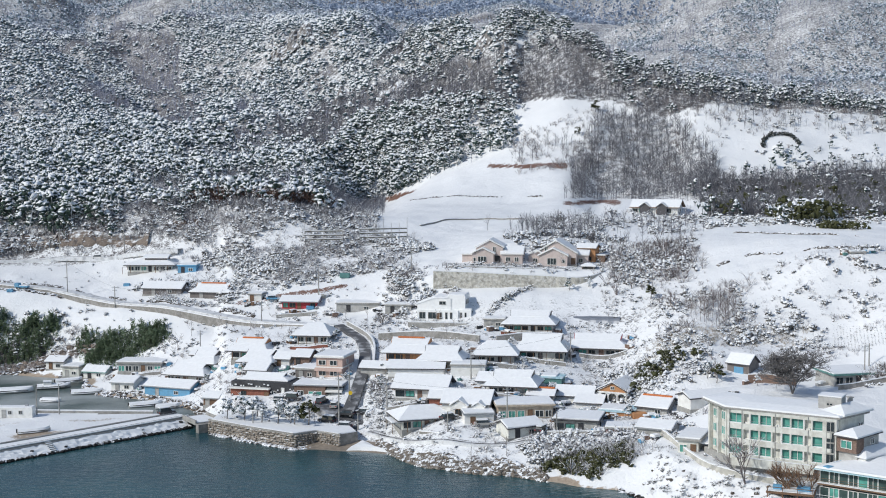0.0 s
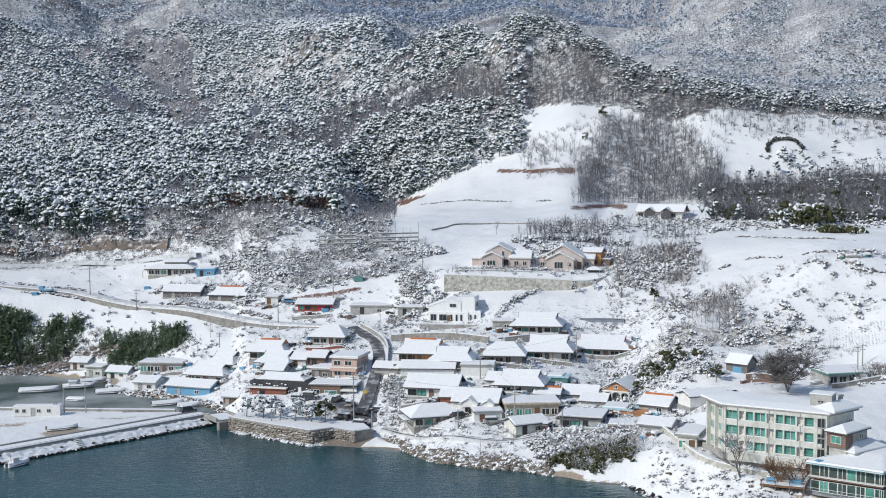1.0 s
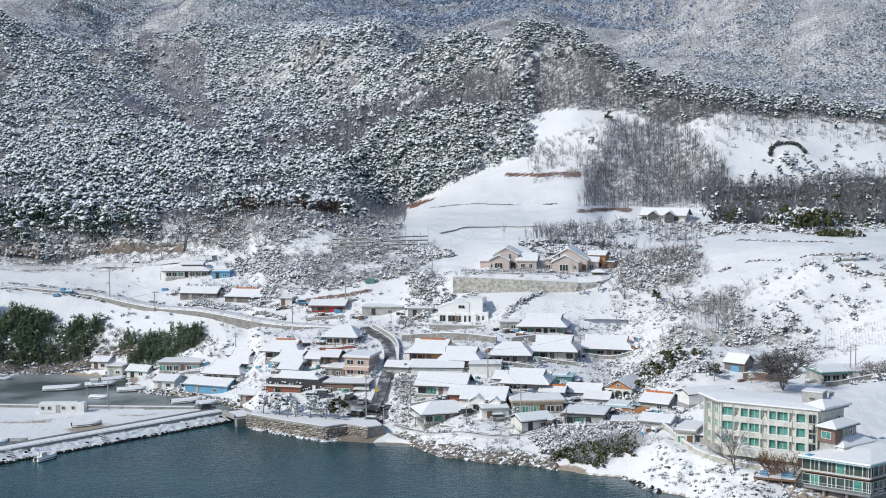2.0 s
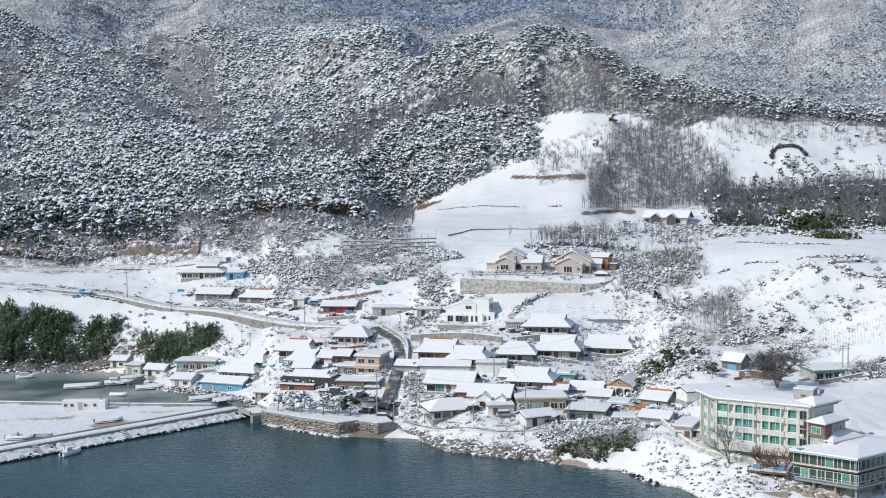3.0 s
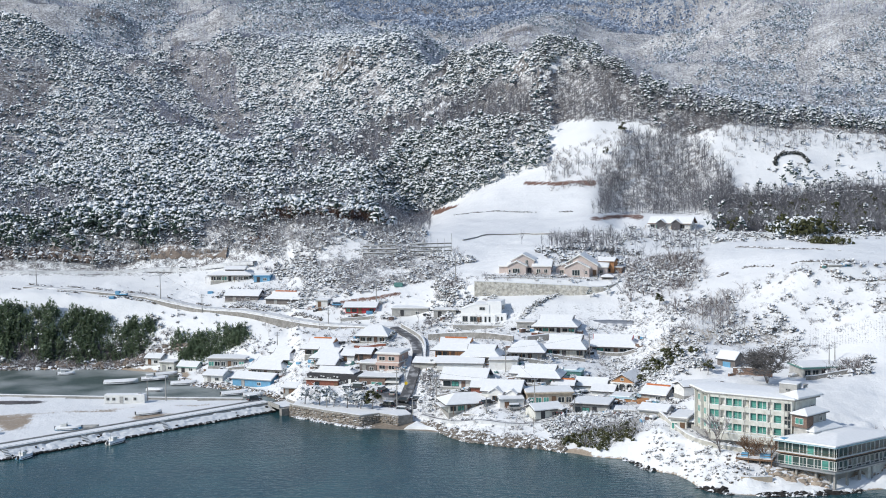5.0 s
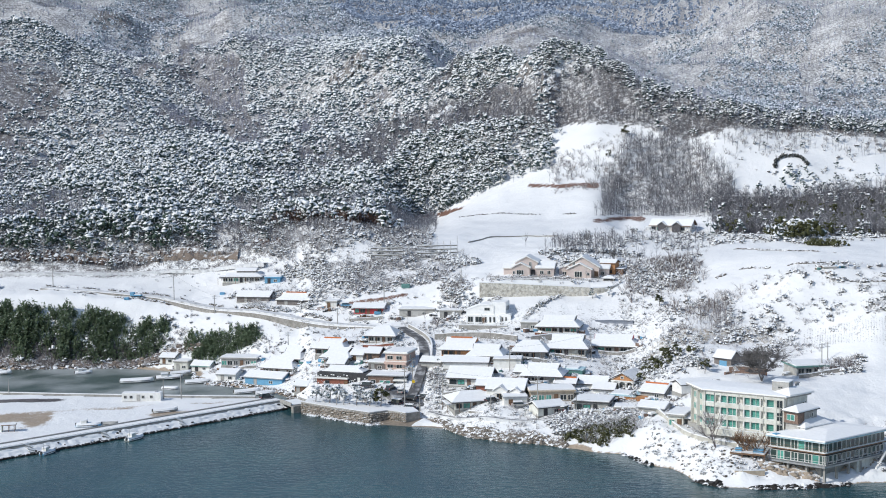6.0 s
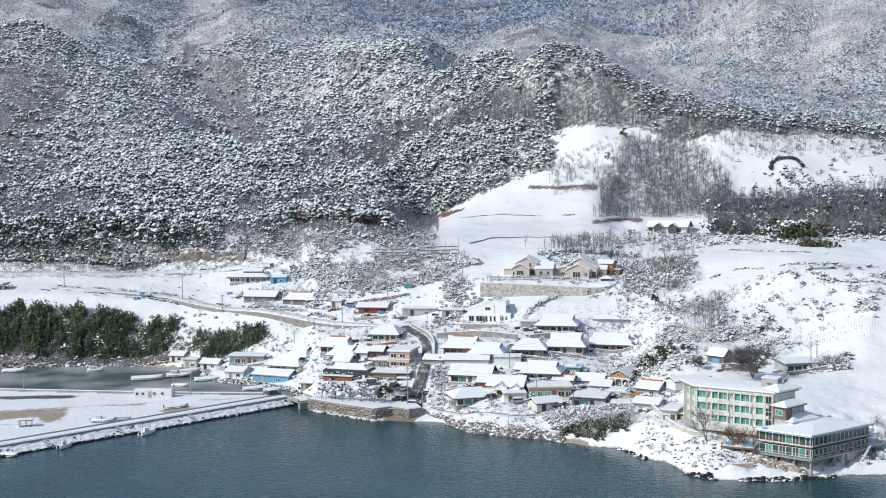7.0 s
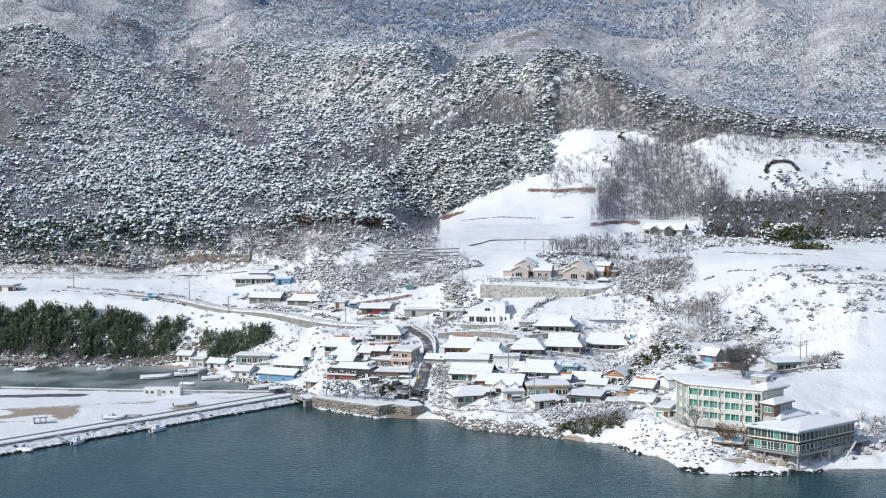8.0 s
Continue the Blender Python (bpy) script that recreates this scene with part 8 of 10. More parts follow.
for cx, cy, rz, lab, colr, sn, tall in (
    (-20.2, 303.2, 170, "dark saloon car parked on the forecourt", "dark", False, False),
    (-16.0, 305.2, 160, "dark car with a snowy roof on the forecourt", "dark", True, False),
    (-23.0, 308.0, 80, "grey car parked beside the shop", "grey", True, False),
    (12.1, 282.6, 10, "grey car under snow beside the garage", "grey", True, False),
    (4.4, 287.6, 30, "dark car half covered with snow", "dark", True, False),
    (-33.5, 312.8, -14, "dark car parked below the brown shop", "dark", True, True),
    (-37.0, 313.6, -10, "white car under snow below the brown shop", "white", True, False),
    (-117.0, 449.8, 2, "white car on the upper road", "white", True, False),
    (-26.5, 311.0, 70, "black car beside the shop awning", "dark", True, True),
    (-48.0, 391.0, 5, "blue car parked by the red house", "blue", True, False),
    (-24.5, 301.5, 150, "black car with a snowy roof on the forecourt", "dark", True, True),
    (-20.5, 298.5, 165, "dark grey car under snow near the quay", "dark", True, False),
    (24.6, 277.4, 60, "dark car under snow by the shore lane", "dark", True, False),
):
    car(cx, cy, ground_at(cx, cy) + 0.3, rz, lab, colr, sn, tall)
car(-66.0, 317.5, 2.15, 38, "dark van under snow on the pier road", "dark", True, True)


def truck(x, y, z, rz, label):
    root = thing("truck", x, y, z, rz, label, "truck")
    box_part("cab", M["blue"], root, 1.6, 0, 0.5, 1.5, 1.7, 1.5, 0, "", 0.1)
    box_part("bed", M["blue"], root, -0.7, 0, 0.55, 3.0, 1.7, 0.5)
    box_part("load_snow", M["snow"], root, -0.7, 0, 1.0, 2.8, 1.5, 0.25, 0, "", 0.08)
    window(root, 2.36, 0, 1.15, 1.3, 0.6, radians(90), "dark", "glass", 0, "windscreen")
    for px in (-1.4, 1.5):
        for sy in (-1, 1):
            w = part("wheel", wheel_mesh(0.34, 0.22), M["dark"], root)
            w.location = (px, sy * 0.78, 0.34)


truck(-134.0, 418.6, ground_at(-134.0, 418.6) + 0.25, 170, "small blue truck standing on the lane")


def tarp_heap(x, y, size, label, mat="blue"):
    root = thing("tarpaulin_heap", x, y, ground_at(x, y) - 0.1, 0, label, "tarpaulin")
    bm = bmesh.new()
    add_box(bm, 0, 0, 0, size, size * 0.8, size * 0.45)
    bmesh.ops.subdivide_edges(bm, edges=bm.edges[:], cuts=2)
    soften(bm, 0.08, int(size * 9), 0.12)
    part("sheet", bm, M[mat], root)


tarp_heap(-137.4, 416.8, 1.8, "blue plastic tub and sheeting beside the lane")
tarp_heap(-101.0, 424.0, 1.9, "blue water tank in the snow below the road")
tarp_heap(-21.5, 299.0, 2.0, "blue sheeting heaped on the quay")
tarp_heap(-36.0, 384.0, 2.2, "blue sheeting beside the red house")
tarp_heap(47.0, 284.0, 3.0, "orange sheeting on a snowy yard", "orange")
tarp_heap(-26.5, 400.0, 3.0, "green netting heap on the slope", "teal")


def container_office():
    root = thing("site_office", -105.2, 317.4, 1.75, 1, "white container office with small windows on the yard", "container")
    box_part("body", M["white"], root, 0, 0, 0.1, 12.2, 2.9, 2.5)
    box_part("snow_cover", M["snow"], root, 0, 0, 2.58, 12.1, 2.8, 0.22, 0, "", 0.07)
    for px in (-5.0, -3.2, 0.6, 3.2):
        window(root, px, -1.45, 1.0, 0.9, 0.9, 0, "grey", "glass", 1)
    door(root, -0.9, -1.45, 0.15, 0, "grey", 0.85, 1.95)
    box_part("vent_box", M["metal"], root, 4.4, 0, 2.7, 0.8, 0.6, 0.6)


container_office()


def crate_stack(x, y, z):
    root = thing("crate_stack", x, y, z, 12, "pale timber cabin frame standing on the sandy yard", "crate")
    box_part("side", M["cream"], root, -1.5, 0, 0, 0.25, 2.4, 1.9)
    box_part("roof", M["wood"], root, 0.4, 0, 1.9, 4.0, 2.6, 0.2)
    box_part("snow_cover", M["snow"], root, 0.4, 0, 2.08, 3.9, 2.5, 0.15, 0, "", 0.05)
    for px in (1.9, 0.4):
        for py in (-1.1, 1.1):
            box_part("post", M["wood"], root, px, py, 0, 0.14, 0.14, 1.9)


crate_stack(-131.5, 273.5, 1.75)


def pole(x, y, h, label="grey concrete utility pole with a crossarm", arms=True, lamp=False):
    z = max(ground_at(x, y), 1.6 if x < -60 and y < 335 else 0.5)
    root = thing("utility_pole", x, y, z, 15, label, "utility pole", "utility poles")
    bm = bmesh.new()
    add_bar(bm, (0, 0, -1.0), (0, 0, h), 0.19, 0.11, 8)
    part("shaft", bm, M["concrete"], root)
    if arms:
        for k, zz in enumerate((h - 0.5, h - 1.4)):
            box_part("crossarm", M["metal"], root, 0, 0.0, zz, 1.9 - 0.4 * k, 0.12, 0.12)
        for px in (-0.8, 0, 0.8):
            box_part("insulator", M["white"], root, px, 0, h - 0.38, 0.09, 0.09, 0.2)
    if lamp:
        bm = bmesh.new()
        add_bar(bm, (0, 0, h - 0.2), (1.4, 0, h + 0.3), 0.05, 0.04)
        part("lamp_arm", bm, M["metal"], root)
        box_part("lamp_head", M["metal"], root, 1.6, 0, h + 0.22, 0.6, 0.25, 0.14)
    return root


POLES = [(-21.5, 299.9, 12.6), (-19.6, 309.5, 9.5), (-10.0, 297.0, 11.0), (17.3, 282.6, 9.0), (-118.4, 415.8, 11.5), (-66.6, 368.5, 6.5), (-156.5, 456.5, 13.0),
         (-184.0, 457.5, 12.0), (-209.3, 458.2, 12.0), (-172.0, 433.0, 12.5), (-132.5, 456.5, 8.5), (10.2, 311.0, 7.5), (36.6, 328.0, 7.5), (97.7, 284.0, 8.0),
         (101.8, 292.8, 5.5), (-5.4, 388.5, 8.5), (-34.0, 390.5, 9.0), (-108.2, 451.5, 11.0), (-100.0, 404.0, 7.0), (-50.0, 378.0, 7.5)]
for px, py, ph in POLES:
    pole(px, py, ph)
for px, py, ph in ((-16.9, 298.0, 4.2), (-99.0, 319.5, 7.0), (-93.5, 320.0, 8.0), (-152.0, 329.0, 5.5), (27.7, 276.0, 5.0), (-42.0, 300.8, 4.0), (4.0, 281.0, 4.5)):
    pole(px, py, ph, "slender grey lamp post with a short arm", False, True)
sign = thing("road_sign", -19.3, 308.9, ground_at(-19.3, 308.9), 0, "round yellow warning sign on a post", "sign")
bm = bmesh.new()
add_bar(bm, (0, 0, -0.5), (0, 0, 3.0), 0.05, 0.05)
part("post", bm, M["metal"], sign)
bm = bmesh.new()
add_bar(bm, (0, -0.06, 3.0), (0, -0.12, 3.0), 0.5, 0.5, 16)
part("plate", bm, material("yellow_sign_paint", (0.75, 0.5, 0.03), 0.5, vary=0.08), sign)


def cable(p, q, sag):
    """A slack cable between two poles."""
    bm = bmesh.new()
    pts = [Vector(p).lerp(Vector(q), k / 8) - Vector((0, 0, sag * 4 * (k / 8) * (1 - k / 8))) for k in range(9)]
    for a, b in zip(pts, pts[1:]):
        add_bar(bm, a, b, 0.022, 0.022, 3)
    ob = part("overhead_cable", bm, M["dark"], None)
    tagged(ob, "thin black overhead cable between utility poles", "cable", "overhead cables")


for i, j in ((0, 1), (0, 2), (2, 3), (4, 9), (6, 7), (7, 8), (6, 10), (10, 17), (3, 11), (11, 12), (16, 15), (19, 16), (4, 18), (18, 19), (13, 14)):
    (x0, y0, h0), (x1, y1, h1) = POLES[i], POLES[j]
    cable((x0, y0, ground_at(x0, y0) + h0 - 0.3), (x1, y1, ground_at(x1, y1) + h1 - 0.3), 0.7)


def slope_racks(x0, y0, x1, y1, label):
    """Tiered timber rails standing on the slope."""
    root = thing("slope_rack", x0, y0, 0, 0, label, "fence", "slope racks")
    n = 6
    for k in range(n + 1):
        px, py = (x1 - x0) * k / n, (y1 - y0) * k / n
        z = ground_at(x0 + px, y0 + py)
        bm = bmesh.new()
        add_bar(bm, (px, py, z - 1), (px, py, z + (6.4 if k % 3 else 8.6)), 0.10, 0.08)
        part("post", bm, M["grey"], root)
    for tier in range(5):
        bm = bmesh.new()
        z0, z1 = ground_at(x0, y0) - 1.0 + tier * 1.42, ground_at(x1, y1) - 1.0 + tier * 1.42
        dx, dy = x1 - x0, y1 - y0
        vs = [bm.verts.new(p) for off in (0.0, 0.08) for p in ((0, off, z0 - 0.28), (dx, dy + off, z1 - 0.28), (dx, dy + off, z1 + 0.12), (0, off, z0 + 0.12))]
        for q in ((0, 1, 2, 3), (7, 6, 5, 4), (0, 4, 5, 1), (1, 5, 6, 2), (2, 6, 7, 3), (3, 7, 4, 0)):
            bm.faces.new([vs[i] for i in q])
        part("rail", bm, M["netting"], root)
        bm = bmesh.new()
        add_bar(bm, (0, 0, z0 + 0.24), (x1 - x0, y1 - y0, z1 + 0.24), 0.13, 0.13, 4)
        part("rail_snow", bm, M["snow"], root)


slope_racks(-42.0, 430.6, -29.2, 430.6, "tiered grey timber racks on the wooded slope")
slope_racks(-23.6, 432.6, -7.4, 434.8, "long tiered timber racks beside the path")


def burial_mound():
    """The crescent bank of a grave in the upper field."""
    root = thing("grave_bank", 169.5, 614.5, ground_at(169.5, 614.5), -5, "dark crescent-shaped earth bank in the snowy field", "bank")
    bm = bmesh.new()
    rows = []
    for k in range(15):
        a = math.pi * (0.02 + 0.96 * k / 14)
        c, s = math.cos(a), math.sin(a)
        rows.append([bm.verts.new(((7.0 + o) * c, (4.6 + o) * s, z)) for o, z in ((-0.8, -0.6), (-0.5, 1.1), (0.3, 1.3), (0.9, -0.6))])
    for a, b in zip(rows, rows[1:]):
        for j in range(3):
            bm.faces.new((a[j], a[j + 1], b[j + 1], b[j]))
    part("bank", bm, M["bush"], root)
    bm = bmesh.new()
    bmesh.ops.create_uvsphere(bm, u_segments=16, v_segments=8, radius=2.0, matrix=Matrix.Diagonal((1.2, 1, 0.6, 1)))
    part("mound", bm, M["snow"], root)


burial_mound()


# ---------------------------------------------------------------- rocks and shores
rng = np.random.default_rng(21)


def rocks(name, n, x0, x1, y_of, spread, r0, r1, label, rise=0.0, gaps=0.0):
    pieces = []
    xs = rng.uniform(x0, x1, n)
    xs = xs[value_noise(xs, xs * 0, 4.5, 86) > gaps]
    n = len(xs)
    ys = y_of(xs) + rng.uniform(-spread[0], spread[1], n)
    zs = np.maximum(height(xs, ys), -0.2) + rise
    for x, y, z in zip(xs, ys, zs):
        pieces.append(clump(rng, (x, y, z), rng.uniform(r0, r1), 0.72))
    v, f = join(pieces)
    ob = mesh_object(name, v.tolist(), f.tolist(), M["stone"])
    return tagged(ob, label, "rocks", kind="stuff")


def shore_y(xs):
    """The waterline's distance north at a place x."""
    ys = np.arange(205, 400, 0.5)
    out = []
    for x in np.atleast_1d(xs):
        z = plain_height(np.full(len(ys), x), ys)
        k = np.nonzero(z > 0)[0]
        out.append(ys[k[0]] if len(k) else 390)
    return np.array(out)


revetment = rocks("shore_rocks", 1100, -12, 24, shore_y, (0.4, 4.0), 0.25, 0.75, "brown snow-capped boulders along the shore below the lane")
revetment.data.materials[0] = M["revetment"]
for x0, x1, n, label in ((36, 72, 300, "dark wet boulders below the hotel slope"), (72, 125, 420, "dark boulders at the point below the restaurant")):
    dark_rock = rocks("shore_rocks", n, x0, x1, shore_y, (1.2, 0.7), 0.3, 1.15, label, -0.25, 0.42)
    dark_rock.data.materials[0] = M["shore_rock"]
def beach():
    """A strip of wet sand between the quay and the boulders, with a drift of snow on it."""
    edge_x, edge_y = (-29, -26, -19.8, -14.4, -8.7, -2.1, 2.0), (287.5, 287.6, 285.6, 284.4, 282.2, 275.0, 267.4)
    verts, faces = [], []
    xs = np.linspace(-28.5, 1.5, 41)
    for px in xs:
        for k in range(8):
            wob = float(value_noise(px, k * 2.0, 3.0, 91)) - 0.5
            verts.append((px, float(np.interp(px, edge_x, edge_y)) - 0.8 + k * 1.1 + wob * 0.5, -0.12 + k * 0.16 + wob * 0.12))
    for i in range(40):
        for k in range(7):
            a = i * 8 + k
            faces.append((a, a + 8, a + 9, a + 1))
    ob = mesh_object("beach", verts, faces, M["sand"])
    tagged(ob, "narrow strip of wet brown sand below the quay", "beach", kind="structure")
    bm = bmesh.new()
    rim = [(-19.2, 285.9), (-17.4, 289.0), (-15.8, 292.5), (-13.6, 289.5), (-11.4, 285.4), (-8.9, 283.2), (-12.6, 284.9), (-16.0, 285.7)]
    low = [bm.verts.new((x, y, -0.1)) for x, y in rim]
    mid = [bm.verts.new((-14.6 + (x + 14.6) * 0.72, 286.9 + (y - 286.9) * 0.72, 0.95 + 0.07 * max(0, y - 286))) for x, y in rim]
    top = bm.verts.new((-14.8, 287.6, 1.35))
    for k in range(8):
        bm.faces.new((low[k - 1], mid[k - 1], mid[k], low[k]))
        bm.faces.new((mid[k - 1], top, mid[k]))
    part("snow_drift", bm, M["snow"], ob, "smooth drift of white snow")


beach()
rocks("quay_rubble", 420, -53, -27, lambda x: np.interp(x, (-53, -43.5, -31.2, -26), (306, 298.2, 289.2, 291.5)), (2.2, 0.4), 0.35, 0.85, "snow-capped rubble at the foot of the quay")
rocks("basin_rocks", 420, -112, -57, shore_y, (0.5, 3.5), 0.3, 0.75, "stones along the harbour basin's edge")
rocks("bank_rocks", 420, -215, -112, lambda x: np.full(len(x), 388.0), (0.6, 3.0), 0.35, 1.0, "snow-capped stones under the bamboo bank")
tan = rocks("tan_rocks", 90, 67, 80, lambda x: np.interp(x, (66, 80), (226, 221)), (2.0, 3.0), 0.4, 1.25, "tan broken rock under the waterfront restaurant")
tan.data.materials[0] = M["tan_rock"]
tan = rocks("tan_rocks", 130, 74, 96, lambda x: np.interp(x, (74, 96), (224, 232)), (2.5, 3.0), 0.4, 1.3, "tan broken rock behind the restaurant's columns")
tan.data.materials[0] = M["tan_rock"]
rocks("slope_rocks", 110, 42, 68, lambda x: shore_y(x) + 5, (2.0, 9.0), 0.15, 0.5, "half-buried stones on the snowy slope")


def cut_face():
    """The broken rock of the road cutting at the foot of the wood."""
    pieces = []
    for k in range(380):
        x = rng.uniform(-235, -80)
        if value_noise(x, 3, 7, 84) < 0.45:
            continue
        y = np.interp(x, (-235, -137, -100, -80), (459.5, 460.5, 456.5, 452)) + rng.uniform(-0.6, 4.0)
        v = ICO_V * (1 + rng.uniform(-0.3, 0.3, (12, 1))) * (rng.uniform(0.5, 1.9), 1.1, rng.uniform(0.5, 1.5))
        pieces.append((v + (x, y, ground_at(x, y) + 0.3), ICO_F))
    v, f = join(pieces)
    tagged(mesh_object("cutting_rocks", v.tolist(), f.tolist(), M["cut_rock"]), "brown broken rock of the road cutting dusted with snow", "rocks", kind="stuff")


cut_face()


def bank_face():
    """The brown earth and rock face between the bamboo and the water."""
    pieces = []
    for k in range(420):
        x = rng.uniform(-190, -84)
        if value_noise(x, 0, 9, 83) < 0.36:
            continue
        y = np.interp(x, (-190, -112, -84), (391.5, 391.0, 384)) + rng.uniform(-1.2, 2.2)
        v = ICO_V * (1 + rng.uniform(-0.3, 0.3, (12, 1))) * (rng.uniform(0.6, 1.9), 1.0, rng.uniform(0.4, 1.3))
        pieces.append((v + (x, y, ground_at(x, y) + 0.1), ICO_F))
    v, f = join(pieces)
    tagged(mesh_object("bank_rocks", v.tolist(), f.tolist(), M["bank_rock"]), "brown earth and rock face under the bamboo", "rocks", kind="stuff")


bank_face()


def stone_row(points, n, label):
    """Piled stones along a field's edge, half buried in snow."""
    pts = np.array([p[:2] for p in smooth_line(points, 1.0)])
    pieces = []
    for k in range(n):
        q = pts[rng.integers(0, len(pts))] + rng.normal(0, 0.35, 2)
        if value_noise(q[0], q[1], 6, 81) > 0.30:
            pieces.append(clump(rng, (q[0], q[1], ground_at(q[0], q[1]) + 0.1), rng.uniform(0.25, 0.62), 0.7))
    v, f = join(pieces)
    tagged(mesh_object("stone_row", v.tolist(), f.tolist(), M["stone"]), label, "field wall", kind="stuff")


stone_row(shifted(LANE[0:6], -3.2), 1000, "row of dark stones along the upper edge of the lane")
stone_row([(-8, 588), (8, 580), (23, 573), (50, 565)], 200, "low dark field edge in the snow")
stone_row([(108, 362.5), (116, 359.5), (124, 357)], 120, "long stone field edge under snow")
stone_row([(116, 341), (124, 338), (140, 332)], 120, "stone terrace edge above the slope")
stone_row([(-180, 427.5), (-143, 419.8), (-120, 415)], 260, "tumbled dark stones below the lane")
stone_row([(99, 411), (112, 396), (128, 381)], 200, "broken stone edge of the upper field")
stone_row([(85, 371), (95, 374), (102, 368)], 120, "short stone field edge in the snow")

def outcrop(x, y, w, h, rib, label, seed):
    """A bare rock face: a ribbed, broken sheet that leans back into the slope, with ragged ends and top."""
    nu, nv = int(w / 0.9), int(h / 0.9)
    verts, faces = [], []
    for j in range(nv + 1):
        t = j / nv
        for i in range(nu + 1):
            u = (i / nu - 0.5) * w
            px = x + u + float(value_noise(u, j * 3.0, 4, seed)) * 1.2
            crown = (1 - abs(2 * u / w) ** 2.2) * (0.55 + 0.75 * float(value_noise(u, 0, 5, seed + 1)))
            out = rib * (float(value_noise(u * 1.6, t * h * 0.35, 3.2, seed + 2)) + 0.5 * float(value_noise(u * 2, t * h, 1.7, seed + 3)))
            py = y - 2.0 * (1 - t) - out + 0.55 * t * h
            verts.append((px, py, ground_at(px, y) - 2.0 + t * (h + 2.0) * crown))
    for j in range(nv):
        for i in range(nu):
            a = j * (nu + 1) + i
            faces.append((a, a + 1, a + nu + 2, a + nu + 1))
    back = len(verts)
    top = nv * (nu + 1)
    verts += [(verts[top + i][0], verts[top + i][1] + 6.0, verts[top + i][2] - 5.0) for i in range(nu + 1)]
    faces += [(top + i, top + i + 1, back + i + 1, back + i) for i in range(nu)]
    return tagged(mesh_object("rock_outcrop", verts, faces, M["crag"]), label, "rock", kind="stuff")


outcrop(47, 724, 13, 17, 3.5, "grey crag with snow on its ledges below the peak", 101)
outcrop(31, 748, 22, 13, 3.0, "broken grey rock face on the upper slope", 111)
outcrop(-104, 962, 46, 15, 4.0, "grey cliff band high on the wooded hill", 121)
outcrop(-22, 782, 26, 14, 3.0, "reddish-brown rock face among the trees", 131)
outcrop(-58, 838, 22, 9, 3.0, "narrow rock rib with snowy ledges", 141)


def rock_bank(line, rise, back, label, seed):
    """A cut bank of broken rock along a road, with hollows and ledges."""
    pts = smooth_line(line, 0.9)
    verts, faces, nv = [], [], 7
    for i, p in enumerate(pts):
        top = rise * (0.55 + 0.8 * float(value_noise(p[0], p[1], 7, seed)))
        for j in range(nv + 1):
            t = j / nv
            rib = 1.6 * (float(value_noise(p[0] * 1.5, t * 5.0, 2.6, seed + 1)) - 0.3) * (1 - t)
            py = p[1] + back * t * t - rib
            verts.append((p[0] + 0.5 * (float(value_noise(p[0], t * 9, 1.5, seed + 2)) - 0.5), py, max(ground_at(p[0], p[1]) - 0.6 + (top + 0.6) * t, ground_at(p[0], py) + 0.1 - 0.8 * (j == nv))))
    for i in range(len(pts) - 1):
        for j in range(nv):
            a = i * (nv + 1) + j
            faces.append((a, a + nv + 1, a + nv + 2, a + 1))
    return tagged(mesh_object("rock_bank", verts, faces, M["bank_rock"]), label, "rock", kind="stuff")


rock_bank([(-176, 461.0), (-164.6, 460.4), (-155.9, 460.8), (-141.0, 460.2), (-125.5, 457.0), (-110.5, 454.8), (-100, 451.5)], 4.2, 4.0, "brown rocky bank with snowy ledges above the upper road", 171)


# ---------------------------------------------------------------- shrubs, bamboo and garden trees
def shrub_shape(rng, n):
    """A low bush: rounded tufts that carry snow, with a few bare twigs standing out of them."""
    pieces = []
    for k in range(n):
        a, o = rng.uniform(0, 6.283), rng.uniform(0, 0.75)
        pieces.append(tuft(rng, (o * math.cos(a), o * math.sin(a), rng.uniform(0.15, 0.95)), rng.uniform(0.18, 0.40), 0.95, 1.15))
    for k in range(6):
        a, o = rng.uniform(0, 6.283), rng.uniform(0.3, 1.0)
        pieces.append(blade((0, 0, 0), (o * math.cos(a), o * math.sin(a), rng.uniform(0.7, 1.4)), 0.025, rng))
    return join(pieces)


def brush_shape(rng, n):
    """A leafless bush: many thin sprays from one foot."""
    pieces = []
    for k in range(n):
        a, o = rng.uniform(0, 6.283), rng.uniform(0.15, 0.75)
        tip = np.array((o * math.cos(a), o * math.sin(a), rng.uniform(0.5, 1.0)))
        mid = tip * (0.5, 0.5, 0.55)
        pieces.append(blade((0, 0, -0.1), mid, 0.020, rng))
        pieces.append(blade(mid, tip, 0.016, rng))
        pieces.append(blade(mid, tip + rng.uniform(-0.25, 0.25, 3) * (1, 1, 0.5), 0.014, rng))
    return join(pieces)


SHRUBS = [shrub_shape(rng, 7) for _ in range(10)]
BRUSH = [brush_shape(rng, 10) for _ in range(6)]


def zone(c0, c1, y0, y1, soft_c=20, soft_y=4):
    return lambda x, y, c: bump_band(c, c0, c1, soft_c) * bump_band(y, y0, y1, soft_y)


